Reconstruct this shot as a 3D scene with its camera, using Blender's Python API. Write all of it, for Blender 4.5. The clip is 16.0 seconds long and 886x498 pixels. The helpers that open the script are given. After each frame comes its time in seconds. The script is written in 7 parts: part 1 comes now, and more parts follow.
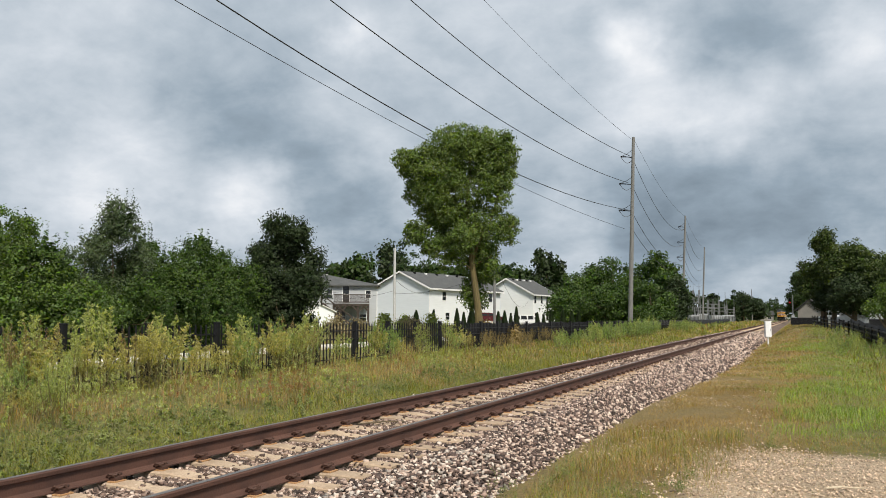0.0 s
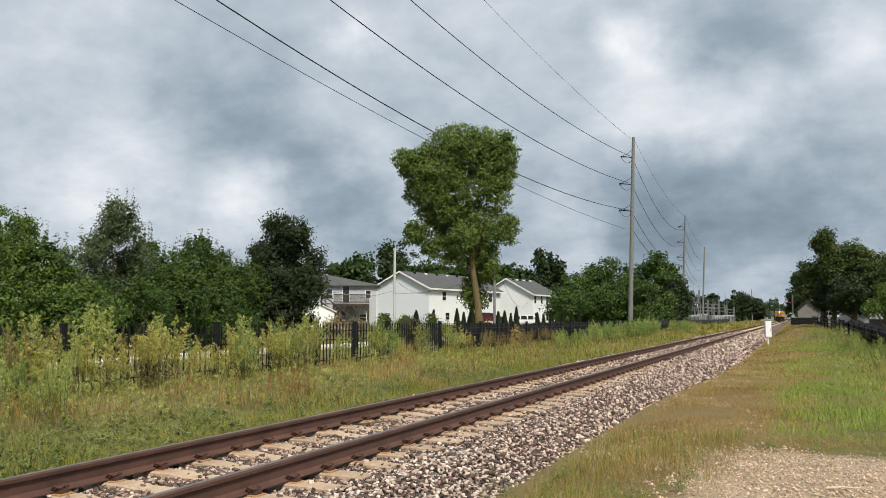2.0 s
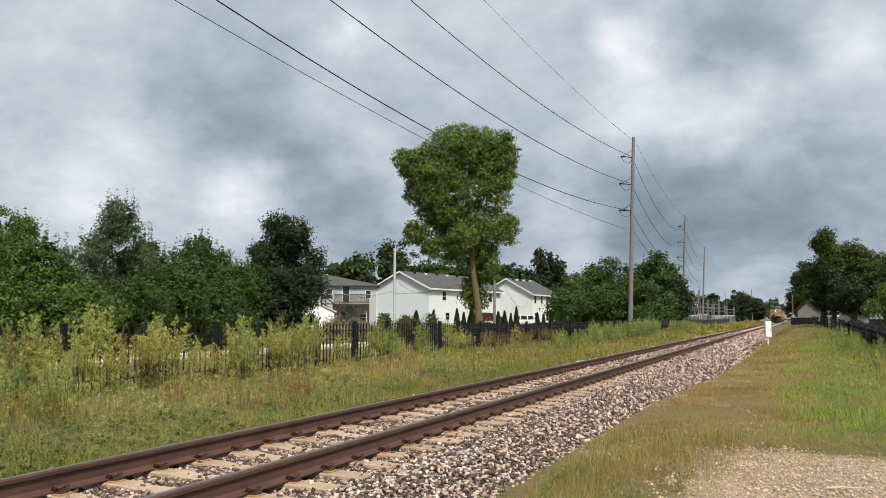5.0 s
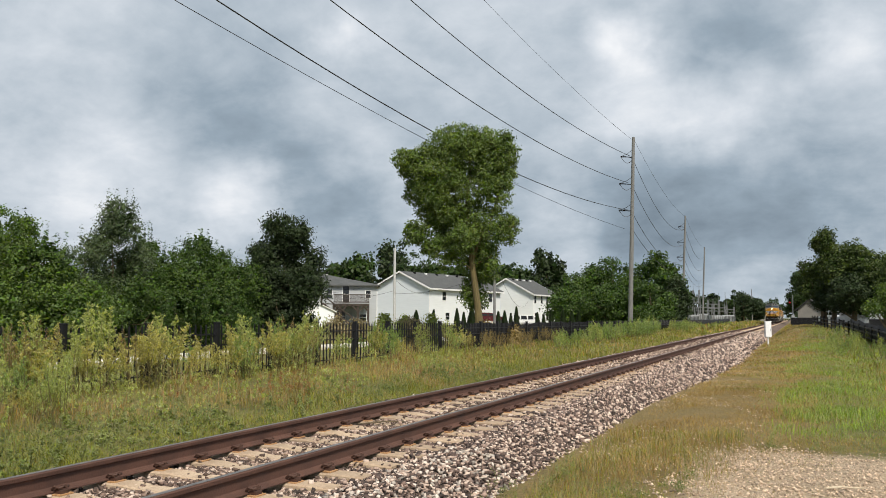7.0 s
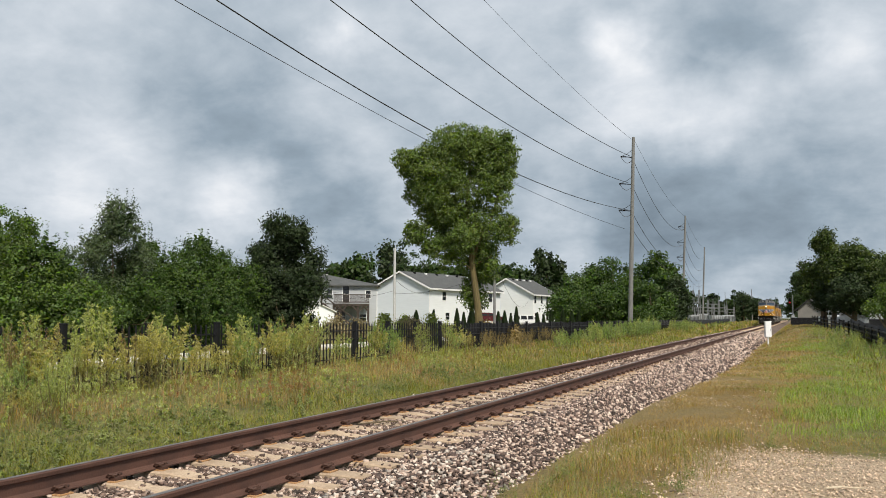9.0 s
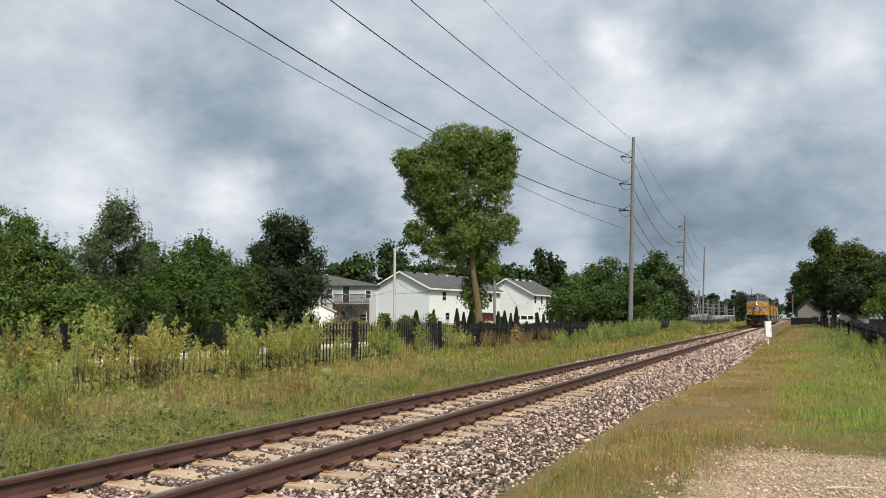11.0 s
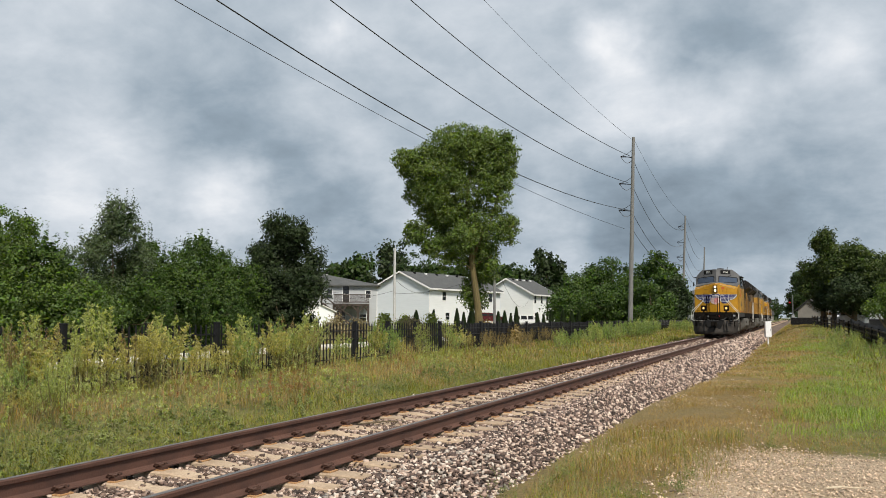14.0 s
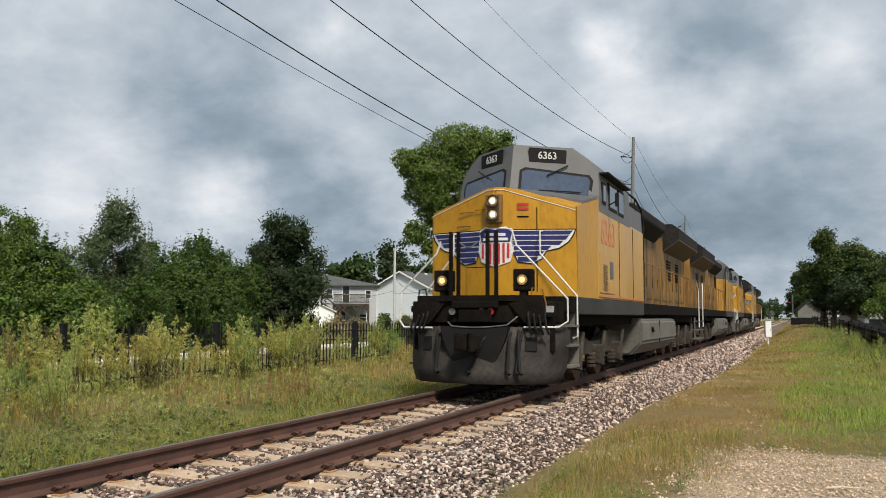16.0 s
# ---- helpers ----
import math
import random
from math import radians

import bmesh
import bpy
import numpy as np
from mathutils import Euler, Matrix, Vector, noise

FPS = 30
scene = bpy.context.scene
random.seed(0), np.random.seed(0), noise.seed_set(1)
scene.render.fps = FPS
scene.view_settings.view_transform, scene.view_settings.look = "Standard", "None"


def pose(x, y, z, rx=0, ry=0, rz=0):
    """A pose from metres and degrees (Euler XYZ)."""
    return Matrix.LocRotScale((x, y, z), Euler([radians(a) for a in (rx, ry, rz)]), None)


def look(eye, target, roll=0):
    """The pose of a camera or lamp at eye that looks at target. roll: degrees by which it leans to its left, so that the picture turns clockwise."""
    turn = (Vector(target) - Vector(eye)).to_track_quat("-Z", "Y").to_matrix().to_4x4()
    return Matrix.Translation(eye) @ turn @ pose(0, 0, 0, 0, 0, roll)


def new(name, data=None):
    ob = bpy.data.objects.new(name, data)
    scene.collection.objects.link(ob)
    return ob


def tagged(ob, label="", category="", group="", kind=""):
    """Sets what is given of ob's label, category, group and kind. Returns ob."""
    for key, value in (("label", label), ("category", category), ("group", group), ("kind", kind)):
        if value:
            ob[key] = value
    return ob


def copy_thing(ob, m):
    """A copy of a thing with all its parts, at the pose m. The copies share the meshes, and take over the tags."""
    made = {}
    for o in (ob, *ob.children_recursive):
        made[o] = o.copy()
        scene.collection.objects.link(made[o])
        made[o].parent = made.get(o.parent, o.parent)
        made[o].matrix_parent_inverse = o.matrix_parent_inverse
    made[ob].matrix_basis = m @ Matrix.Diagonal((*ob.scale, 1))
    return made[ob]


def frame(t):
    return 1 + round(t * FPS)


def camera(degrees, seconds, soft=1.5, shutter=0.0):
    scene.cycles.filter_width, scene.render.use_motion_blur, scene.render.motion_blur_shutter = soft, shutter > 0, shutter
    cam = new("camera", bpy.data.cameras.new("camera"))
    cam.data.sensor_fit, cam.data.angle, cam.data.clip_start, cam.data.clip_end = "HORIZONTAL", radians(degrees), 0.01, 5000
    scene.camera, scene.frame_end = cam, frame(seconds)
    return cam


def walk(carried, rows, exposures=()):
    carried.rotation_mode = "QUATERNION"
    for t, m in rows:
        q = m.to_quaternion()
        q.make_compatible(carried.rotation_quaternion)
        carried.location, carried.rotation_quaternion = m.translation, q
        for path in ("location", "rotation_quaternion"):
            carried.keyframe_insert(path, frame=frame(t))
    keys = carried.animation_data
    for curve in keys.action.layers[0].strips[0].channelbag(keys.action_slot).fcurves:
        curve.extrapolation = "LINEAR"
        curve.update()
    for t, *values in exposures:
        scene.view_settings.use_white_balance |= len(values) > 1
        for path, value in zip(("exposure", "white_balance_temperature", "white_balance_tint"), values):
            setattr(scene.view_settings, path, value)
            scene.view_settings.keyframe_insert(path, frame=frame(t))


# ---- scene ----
cam = camera(55.56, 16.0, soft=0.75, shutter=0.06)
EYE = Vector((0.0, 0.0, 1.293))
YAW, PITCH, ROLL = 22.67, 4.595, 0.2
AIM = EYE + Vector((-math.sin(radians(YAW)) * math.cos(radians(PITCH)), math.cos(radians(YAW)) * math.cos(radians(PITCH)), math.sin(radians(PITCH))))
CAM_POSE = look(EYE, AIM, ROLL)
walk(cam, [(0.0, CAM_POSE), (16.0, CAM_POSE)], exposures=((0.0, 0.28), (12.5, 0.28), (16.0, 0.21)))

# rails run along +y; z = 0 is the top of the rails; the track's axis lies at x = TRACK
TRACK = -5.06
GAUGE = 1.505
TIE_STEP = 0.6066
TIE_FIRST = 6.005
rng = np.random.default_rng(7)
rnd = random.Random(11)

# ------------------------------------------------------------ sky and sun
SUN_AZ, SUN_EL = 139.0, 50.0  # degrees clockwise from +y, and above the horizon


def link(nt, a, b):
    nt.links.new(a, b)


def node(nt, kind, **values):
    n = nt.nodes.new(kind)
    for key, value in values.items():
        n.inputs[key].default_value = value
    return n


def op(nt, operation, a, b=None, clamp=False):
    n = nt.nodes.new("ShaderNodeMath")
    n.operation, n.use_clamp = operation, clamp
    for i, v in enumerate((a, b)):
        if v is None:
            continue
        if isinstance(v, (int, float)):
            n.inputs[i].default_value = v
        else:
            link(nt, v, n.inputs[i])
    return n.outputs[0]


def mixed(nt, fac, a, b, blend="MIX"):
    n = nt.nodes.new("ShaderNodeMix")
    n.data_type, n.blend_type = "RGBA", blend
    for sock, v in ((n.inputs[0], fac), (n.inputs[6], a), (n.inputs[7], b)):
        if isinstance(v, (int, float)):
            sock.default_value = v
        elif isinstance(v, (tuple, list)):
            sock.default_value = (*v[:3], 1)
        else:
            link(nt, v, sock)
    return n.outputs[2]


def ramp(nt, fac, stops):
    n = nt.nodes.new("ShaderNodeValToRGB")
    while len(n.color_ramp.elements) < len(stops):
        n.color_ramp.elements.new(0.5)
    for e, (at, col) in zip(n.color_ramp.elements, stops):
        e.position, e.color = at, (*col, 1)
    link(nt, fac, n.inputs[0])
    return n.outputs[0]


def noise_tex(nt, vec, scale, detail=6.0, rough=0.55, distort=0.0):
    n = node(nt, "ShaderNodeTexNoise", Scale=scale, Detail=detail, Roughness=rough, Distortion=distort)
    if vec is not None:
        link(nt, vec, n.inputs["Vector"])
    return n


# cloud masses: azimuth left of the track, elevation, radius (degrees), weight
CLOUDS = (
    (29.2, 19.0, 1.8, 0.44), (45.2, 8.0, 4.4, 0.44), (35.8, 7.7, 3.0, 0.52), (44.9, 17.6, 3.6, 0.16), (48.8, 16.7, 2.8, 0.18), (42.7, 12.4, 2.0, 0.18),
    (38.9, 15.4, 3.8, -0.21), (34.8, 12.2, 3.8, -0.34), (30.6, 9.1, 3.6, -0.36), (47.3, 10.6, 3.2, -0.10), (27.5, 6.1, 3.6, -0.34), (40.2, 10.1, 2.4, 0.13),
    (10.3, 18.6, 2.4, 0.48), (9.0, 14.4, 3.4, 0.44), (3.9, 13.7, 3.4, 0.44), (-3.9, 16.3, 3.2, 0.44), (0.9, 11.0, 4.4, 0.13), (19.4, 18.9, 3.6, 0.16),
    (3.1, 17.7, 4.4, -0.39), (7.0, 6.3, 4.8, -0.70), (-0.7, 6.8, 4.8, -0.53), (-3.5, 12.8, 2.8, -0.13), (17.5, 8.8, 4.4, -0.16), (12.2, 4.9, 2.4, 0.13),
)


def cloud_colour(nt, way):
    """Overcast colour for a unit direction."""
    sep = nt.nodes.new("ShaderNodeSeparateXYZ")
    link(nt, way, sep.inputs[0])
    flat = op(nt, "ADD", op(nt, "ABSOLUTE", sep.outputs[2]), 0.42)
    comb = nt.nodes.new("ShaderNodeCombineXYZ")
    link(nt, op(nt, "DIVIDE", sep.outputs[0], flat), comb.inputs[0])
    link(nt, op(nt, "DIVIDE", sep.outputs[1], flat), comb.inputs[1])
    broad = noise_tex(nt, comb.outputs[0], 2.2, 5.0, 0.5, 0.3)
    fine = noise_tex(nt, comb.outputs[0], 7.5, 7.0, 0.58, 0.15)
    warp = noise_tex(nt, way, 7.0, 5.0, 0.6)
    shift = nt.nodes.new("ShaderNodeVectorMath")
    shift.operation = "MULTIPLY_ADD"
    link(nt, warp.outputs["Color"], shift.inputs[0])
    shift.inputs[1].default_value = (0.13, 0.13, 0.09)
    shift.inputs[2].default_value = (-0.065, -0.065, -0.045)
    moved = nt.nodes.new("ShaderNodeVectorMath")
    moved.operation = "ADD"
    link(nt, way, moved.inputs[0])
    link(nt, shift.outputs[0], moved.inputs[1])
    total = op(nt, "ADD", op(nt, "MULTIPLY", op(nt, "SUBTRACT", broad.outputs["Fac"], 0.5), 0.30),
               op(nt, "MULTIPLY", op(nt, "SUBTRACT", fine.outputs["Fac"], 0.5), 0.62))
    for az, el, radius, weight in CLOUDS:
        a, e = radians(az), radians(el)
        dot = nt.nodes.new("ShaderNodeVectorMath")
        dot.operation = "DISTANCE"
        link(nt, moved.outputs[0], dot.inputs[0])
        dot.inputs[1].default_value = (-math.sin(a) * math.cos(e), math.cos(a) * math.cos(e), math.sin(e))
        m = nt.nodes.new("ShaderNodeMapRange")
        m.interpolation_type = "SMOOTHSTEP"
        link(nt, dot.outputs["Value"], m.inputs[0])
        m.inputs[1].default_value, m.inputs[2].default_value = radians(radius) * 1.5, 0.0
        m.inputs[3].default_value, m.inputs[4].default_value = 0.0, weight * 0.72
        total = op(nt, "ADD", total, m.outputs[0])
    level = op(nt, "ADD", total, 0.535, True)
    tone = ramp(nt, level, ((0.0, (0.16, 0.205, 0.25)), (0.3, (0.262, 0.325, 0.387)), (0.52, (0.40, 0.457, 0.515)),
                            (0.75, (0.56, 0.602, 0.652)), (1.0, (0.78, 0.79, 0.81))))
    high = nt.nodes.new("ShaderNodeMapRange")
    high.interpolation_type = "SMOOTHSTEP"
    link(nt, sep.outputs[2], high.inputs[0])
    high.inputs[1].default_value, high.inputs[2].default_value = 0.36, 0.85
    high.inputs[3].default_value, high.inputs[4].default_value = 1.0, 0.8
    # thinner, brighter cloud round the veiled sun
    a, e = radians(SUN_AZ), radians(SUN_EL)
    off = nt.nodes.new("ShaderNodeVectorMath")
    off.operation = "DISTANCE"
    link(nt, way, off.inputs[0])
    off.inputs[1].default_value = (math.sin(a) * math.cos(e), math.cos(a) * math.cos(e), math.sin(e))
    veil = nt.nodes.new("ShaderNodeMapRange")
    veil.interpolation_type = "SMOOTHSTEP"
    link(nt, off.outputs["Value"], veil.inputs[0])
    veil.inputs[1].default_value, veil.inputs[2].default_value = 0.85, 0.1
    veil.inputs[3].default_value, veil.inputs[4].default_value = 1.0, 2.6
    return mixed(nt, 1.0, mixed(nt, 1.0, tone, high.outputs[0], "MULTIPLY"), veil.outputs[0], "MULTIPLY")


world = bpy.data.worlds.new("overcast_sky")
scene.world = world
world.use_nodes = True
nt = world.node_tree
nt.nodes.clear()
sky = nt.nodes.new("ShaderNodeTexSky")
sky.sky_type, sky.sun_disc = "NISHITA", False
sky.sun_elevation, sky.sun_rotation = radians(SUN_EL), radians(SUN_AZ)
coord = nt.nodes.new("ShaderNodeTexCoord")
clear = mixed(nt, 1.0, sky.outputs[0], (0.1, 0.1, 0.1), "MULTIPLY")
bg = nt.nodes.new("ShaderNodeBackground")
link(nt, mixed(nt, 0.9, clear, cloud_colour(nt, coord.outputs["Generated"])), bg.inputs[0])
bg.inputs[1].default_value = 0.78
wo = nt.nodes.new("ShaderNodeOutputWorld")
link(nt, bg.outputs[0], wo.inputs[0])

sun_data = bpy.data.lights.new("sun", "SUN")
sun_data.energy, sun_data.angle, sun_data.color = 4.0, radians(11), (1.0, 0.92, 0.80)
sun = new("sun", sun_data)
sa, se = radians(SUN_AZ), radians(SUN_EL)
sun.matrix_world = look((0, 0, 60), Vector((0, 0, 60)) - Vector((math.sin(sa) * math.cos(se), math.cos(sa) * math.cos(se), math.sin(se))))


# ------------------------------------------------------------ materials
def surf(name, a, b, scale=4.0, rough=0.7, bump=0.3, fine=40.0, metal=0.0, c=None, island=0.0, objrand=0.0, spread=0.0, stretch=None, rough_var=0.15, depth=0.02, transl=0.0, spec=0.5):
    """Two colours mixed by broad noise, a third by fine noise, relief by both; island / objrand vary the brightness piece by piece."""
    m = bpy.data.materials.new(name)
    m.use_nodes = True
    t = m.node_tree
    p = t.nodes["Principled BSDF"]
    co = t.nodes.new("ShaderNodeTexCoord")
    vec = co.outputs["Object"]
    if stretch:
        mp = t.nodes.new("ShaderNodeMapping")
        mp.inputs["Scale"].default_value = stretch
        link(t, vec, mp.inputs["Vector"])
        vec = mp.outputs[0]
    n1 = noise_tex(t, vec, scale, 5.0, 0.6)
    n2 = noise_tex(t, vec, fine, 4.0, 0.6)
    col = mixed(t, ramp(t, n1.outputs["Fac"], ((0.32, (0, 0, 0)), (0.68, (1, 1, 1)))), a, b)
    col = mixed(t, ramp(t, n2.outputs["Fac"], ((0.45, (0, 0, 0)), (0.75, (0.75, 0.75, 0.75)))), col, c or tuple(v * 0.6 for v in a))
    if island or objrand:
        g = t.nodes.new("ShaderNodeNewGeometry" if island else "ShaderNodeObjectInfo")
        r = g.outputs["Random Per Island" if island else "Random"]
        amount = island or objrand
        hsv = node(t, "ShaderNodeHueSaturation")
        link(t, col, hsv.inputs["Color"])
        link(t, op(t, "ADD", op(t, "MULTIPLY", r, 2 * amount), 1 - amount), hsv.inputs["Value"])
        if spread:
            r2 = op(t, "FRACT", op(t, "MULTIPLY", r, 7.31))
            link(t, op(t, "ADD", op(t, "MULTIPLY", r2, 2 * spread), 0.5 - spread), hsv.inputs["Hue"])
            r3 = op(t, "FRACT", op(t, "MULTIPLY", r, 13.7))
            link(t, op(t, "ADD", op(t, "MULTIPLY", r3, 0.5), 0.7), hsv.inputs["Saturation"])
        col = hsv.outputs[0]
    link(t, col, p.inputs["Base Color"])
    p.inputs["Metallic"].default_value = metal
    p.inputs["Specular IOR Level"].default_value = spec
    link(t, op(t, "ADD", op(t, "MULTIPLY", n1.outputs["Fac"], 2 * rough_var), rough - rough_var, True), p.inputs["Roughness"])
    if bump:
        bn = node(t, "ShaderNodeBump", Strength=bump, Distance=depth)
        link(t, op(t, "ADD", n2.outputs["Fac"], n1.outputs["Fac"]), bn.inputs["Height"])
        link(t, bn.outputs[0], p.inputs["Normal"])
    if transl:
        tr = t.nodes.new("ShaderNodeBsdfTranslucent")
        link(t, col, tr.inputs["Color"])
        ms = t.nodes.new("ShaderNodeMixShader")
        ms.inputs[0].default_value = transl
        link(t, p.outputs[0], ms.inputs[1])
        link(t, tr.outputs[0], ms.inputs[2])
        link(t, ms.outputs[0], t.nodes["Material Output"].inputs[0])
    return m


def glow(name, colour, strength):
    m = bpy.data.materials.new(name)
    m.use_nodes = True
    p = m.node_tree.nodes["Principled BSDF"]
    p.inputs["Base Color"].default_value = (*colour, 1)
    p.inputs["Emission Color"].default_value = (*colour, 1)
    p.inputs["Emission Strength"].default_value = strength
    return m


def leaf_mat(name, dark, light, spread=0.03):
    return surf(name, dark, light, scale=0.8, rough=0.55, bump=0.0, fine=9.0, c=tuple((x + y) / 2 for x, y in zip(dark, light)), island=0.2, spread=spread * 0.6, transl=0.16, spec=0.2)


M = {}
M["rust"] = surf("rusted_steel", (0.066, 0.031, 0.022), (0.118, 0.055, 0.037), 3, 0.75, 0.4, 60, c=(0.06, 0.03, 0.022))
M["railtop"] = surf("worn_rail_head", (0.16, 0.145, 0.135), (0.24, 0.22, 0.20), 3, 0.38, 0.1, 40, metal=0.6)
M["concrete_tie"] = surf("weathered_concrete", (0.36, 0.265, 0.18), (0.50, 0.39, 0.28), 3, 0.9, 0.5, 45, c=(0.26, 0.175, 0.11), objrand=0.12)
M["clip"] = surf("rusted_clip", (0.05, 0.022, 0.014), (0.09, 0.04, 0.025), 8, 0.7, 0.4, 60)
M["pad"] = surf("rust_stained_shoulder", (0.36, 0.19, 0.08), (0.45, 0.27, 0.13), 8, 0.8, 0.3, 60)
M["ballast"] = surf("ballast_dust", (0.10, 0.07, 0.055), (0.17, 0.125, 0.095), 6, 0.95, 1.0, 22, c=(0.045, 0.033, 0.028), depth=0.06)


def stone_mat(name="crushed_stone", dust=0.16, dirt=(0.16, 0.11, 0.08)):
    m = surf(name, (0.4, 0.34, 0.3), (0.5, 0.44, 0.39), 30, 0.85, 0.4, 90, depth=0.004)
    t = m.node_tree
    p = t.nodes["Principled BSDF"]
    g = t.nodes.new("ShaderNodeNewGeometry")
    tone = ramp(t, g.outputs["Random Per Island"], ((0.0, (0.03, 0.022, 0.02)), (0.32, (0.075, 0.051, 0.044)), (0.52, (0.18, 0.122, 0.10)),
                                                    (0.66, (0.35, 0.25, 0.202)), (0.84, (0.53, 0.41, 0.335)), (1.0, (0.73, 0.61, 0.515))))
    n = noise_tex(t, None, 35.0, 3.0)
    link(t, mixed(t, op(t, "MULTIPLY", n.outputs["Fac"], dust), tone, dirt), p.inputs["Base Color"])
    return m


M["stone"] = stone_mat()
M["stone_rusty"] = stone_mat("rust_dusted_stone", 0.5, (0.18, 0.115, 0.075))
M["gravel_stone"] = surf("pale_limestone_gravel", (0.47, 0.35, 0.245), (0.66, 0.52, 0.39), 20, 0.9, 0.4, 80, island=0.5, depth=0.004)
M["grass_dry"] = surf("dry_grass", (0.28, 0.18, 0.052), (0.47, 0.325, 0.12), 0.5, 0.7, 0, 8, c=(0.26, 0.195, 0.055), island=0.24, spread=0.02, transl=0.25, spec=0.2)
M["grass_green"] = surf("green_grass", (0.165, 0.185, 0.027), (0.305, 0.305, 0.06), 0.5, 0.7, 0, 8, c=(0.20, 0.215, 0.038), island=0.24, spread=0.02, transl=0.25, spec=0.2)
M["grass_bright"] = surf("lush_grass", (0.18, 0.265, 0.035), (0.30, 0.405, 0.07), 0.5, 0.7, 0, 8, c=(0.21, 0.30, 0.04), island=0.3, spread=0.02, transl=0.25, spec=0.2)
M["bark_olive"] = surf("olive_bark", (0.10, 0.08, 0.032), (0.18, 0.14, 0.058), 3, 0.9, 0.8, 25, stretch=(4, 4, 0.8))
M["weed_leaf"] = leaf_mat("weed_leaf", (0.23, 0.285, 0.05), (0.425, 0.46, 0.125), 0.02)
M["weed_dry"] = leaf_mat("dry_weed_leaf", (0.20, 0.145, 0.045), (0.32, 0.24, 0.09), 0.02)
M["stem"] = surf("weed_stem", (0.10, 0.085, 0.03), (0.17, 0.13, 0.05), 6, 0.8, 0.2, 30)
M["leaf_shrub"] = leaf_mat("shrub_leaf", (0.016, 0.040, 0.007), (0.085, 0.145, 0.024))
M["weed_pale"] = leaf_mat("straw_coloured_weed_leaf", (0.20, 0.165, 0.08), (0.36, 0.30, 0.16), 0.02)
M["leaf_mid"] = leaf_mat("tree_leaf", (0.018, 0.040, 0.009), (0.052, 0.088, 0.019))
M["leaf_big"] = leaf_mat("cottonwood_leaf", (0.055, 0.098, 0.016), (0.15, 0.21, 0.04))
M["leaf_dark"] = leaf_mat("dark_leaf", (0.016, 0.030, 0.011), (0.045, 0.068, 0.024))
M["leaf_grey"] = leaf_mat("grey_green_leaf", (0.034, 0.06, 0.022), (0.12, 0.16, 0.07))
M["leaf_bright"] = leaf_mat("bright_leaf", (0.046, 0.092, 0.012), (0.118, 0.18, 0.033))
M["leaf_right"] = leaf_mat("ochre_tinged_leaf", (0.020, 0.042, 0.008), (0.080, 0.112, 0.022))
M["bark"] = surf("tree_bark", (0.10, 0.075, 0.045), (0.19, 0.145, 0.085), 3, 0.9, 0.8, 25, stretch=(4, 4, 0.8))
M["black_metal"] = surf("black_painted_metal", (0.008, 0.008, 0.010), (0.015, 0.015, 0.017), 5, 0.5, 0.1, 60, spec=0.3)
M["pole_wood"] = surf("weathered_pole_wood", (0.155, 0.155, 0.152), (0.225, 0.225, 0.22), 2, 0.85, 0.4, 20, stretch=(6, 6, 0.4))
M["pole_white"] = surf("pale_pole", (0.44, 0.44, 0.43), (0.54, 0.54, 0.53), 2, 0.8, 0.2, 20)
M["wire"] = surf("dark_cable", (0.02, 0.02, 0.022), (0.04, 0.04, 0.045), 5, 0.6, 0, 20)
M["siding"] = surf("white_vinyl_siding", (0.74, 0.76, 0.77), (0.80, 0.82, 0.83), 0.5, 0.6, 0.25, 5, c=(0.69, 0.71, 0.72), stretch=(0.15, 0.15, 1))
# shaded copy of the white siding: the gable's dimmer light is in the colour
M["siding_shade"] = surf("white_vinyl_siding_in_shade", (0.62, 0.66, 0.70), (0.68, 0.72, 0.76), 0.5, 0.6, 0.25, 5, c=(0.58, 0.62, 0.66), stretch=(0.15, 0.15, 1))
# white siding of the hip-roofed house, its shade put into a darker colour
M["siding_deep_shade"] = surf("siding_darkened_for_shade", (0.38, 0.40, 0.415), (0.44, 0.46, 0.475), 0.5, 0.6, 0.25, 5, c=(0.35, 0.37, 0.38), stretch=(0.15, 0.15, 1))
M["trim_white"] = surf("white_trim_paint", (0.78, 0.78, 0.77), (0.84, 0.84, 0.83), 2, 0.5, 0.05, 30)
M["shingle"] = surf("grey_asphalt_shingle", (0.066, 0.071, 0.072), (0.105, 0.108, 0.107), 1.2, 0.95, 0.4, 14)
M["glass"] = surf("dark_window_glass", (0.02, 0.023, 0.028), (0.03, 0.034, 0.04), 2, 0.08, 0, 10, rough_var=0.03)
M["deck_wood"] = surf("brown_stained_timber", (0.035, 0.026, 0.02), (0.065, 0.048, 0.036), 4, 0.85, 0.3, 30)
M["white_paint"] = surf("white_enamel", (0.78, 0.79, 0.80), (0.85, 0.86, 0.87), 3, 0.4, 0.05, 30, c=(0.66, 0.65, 0.62))
M["concrete_path"] = surf("pale_concrete", (0.62, 0.60, 0.56), (0.72, 0.70, 0.66), 1.2, 0.9, 0.2, 30)
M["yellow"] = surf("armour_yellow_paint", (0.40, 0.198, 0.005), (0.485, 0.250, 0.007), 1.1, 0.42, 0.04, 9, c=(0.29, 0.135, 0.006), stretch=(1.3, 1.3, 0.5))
# cab-side yellow: sun glare put into a paler base colour, plus dirt streaks
M["yellow_glare"] = surf("yellow_paint_with_glare", (0.43, 0.235, 0.035), (0.52, 0.305, 0.075), 0.8, 0.38, 0.04, 7, c=(0.33, 0.17, 0.03), stretch=(1.2, 1.2, 0.4))
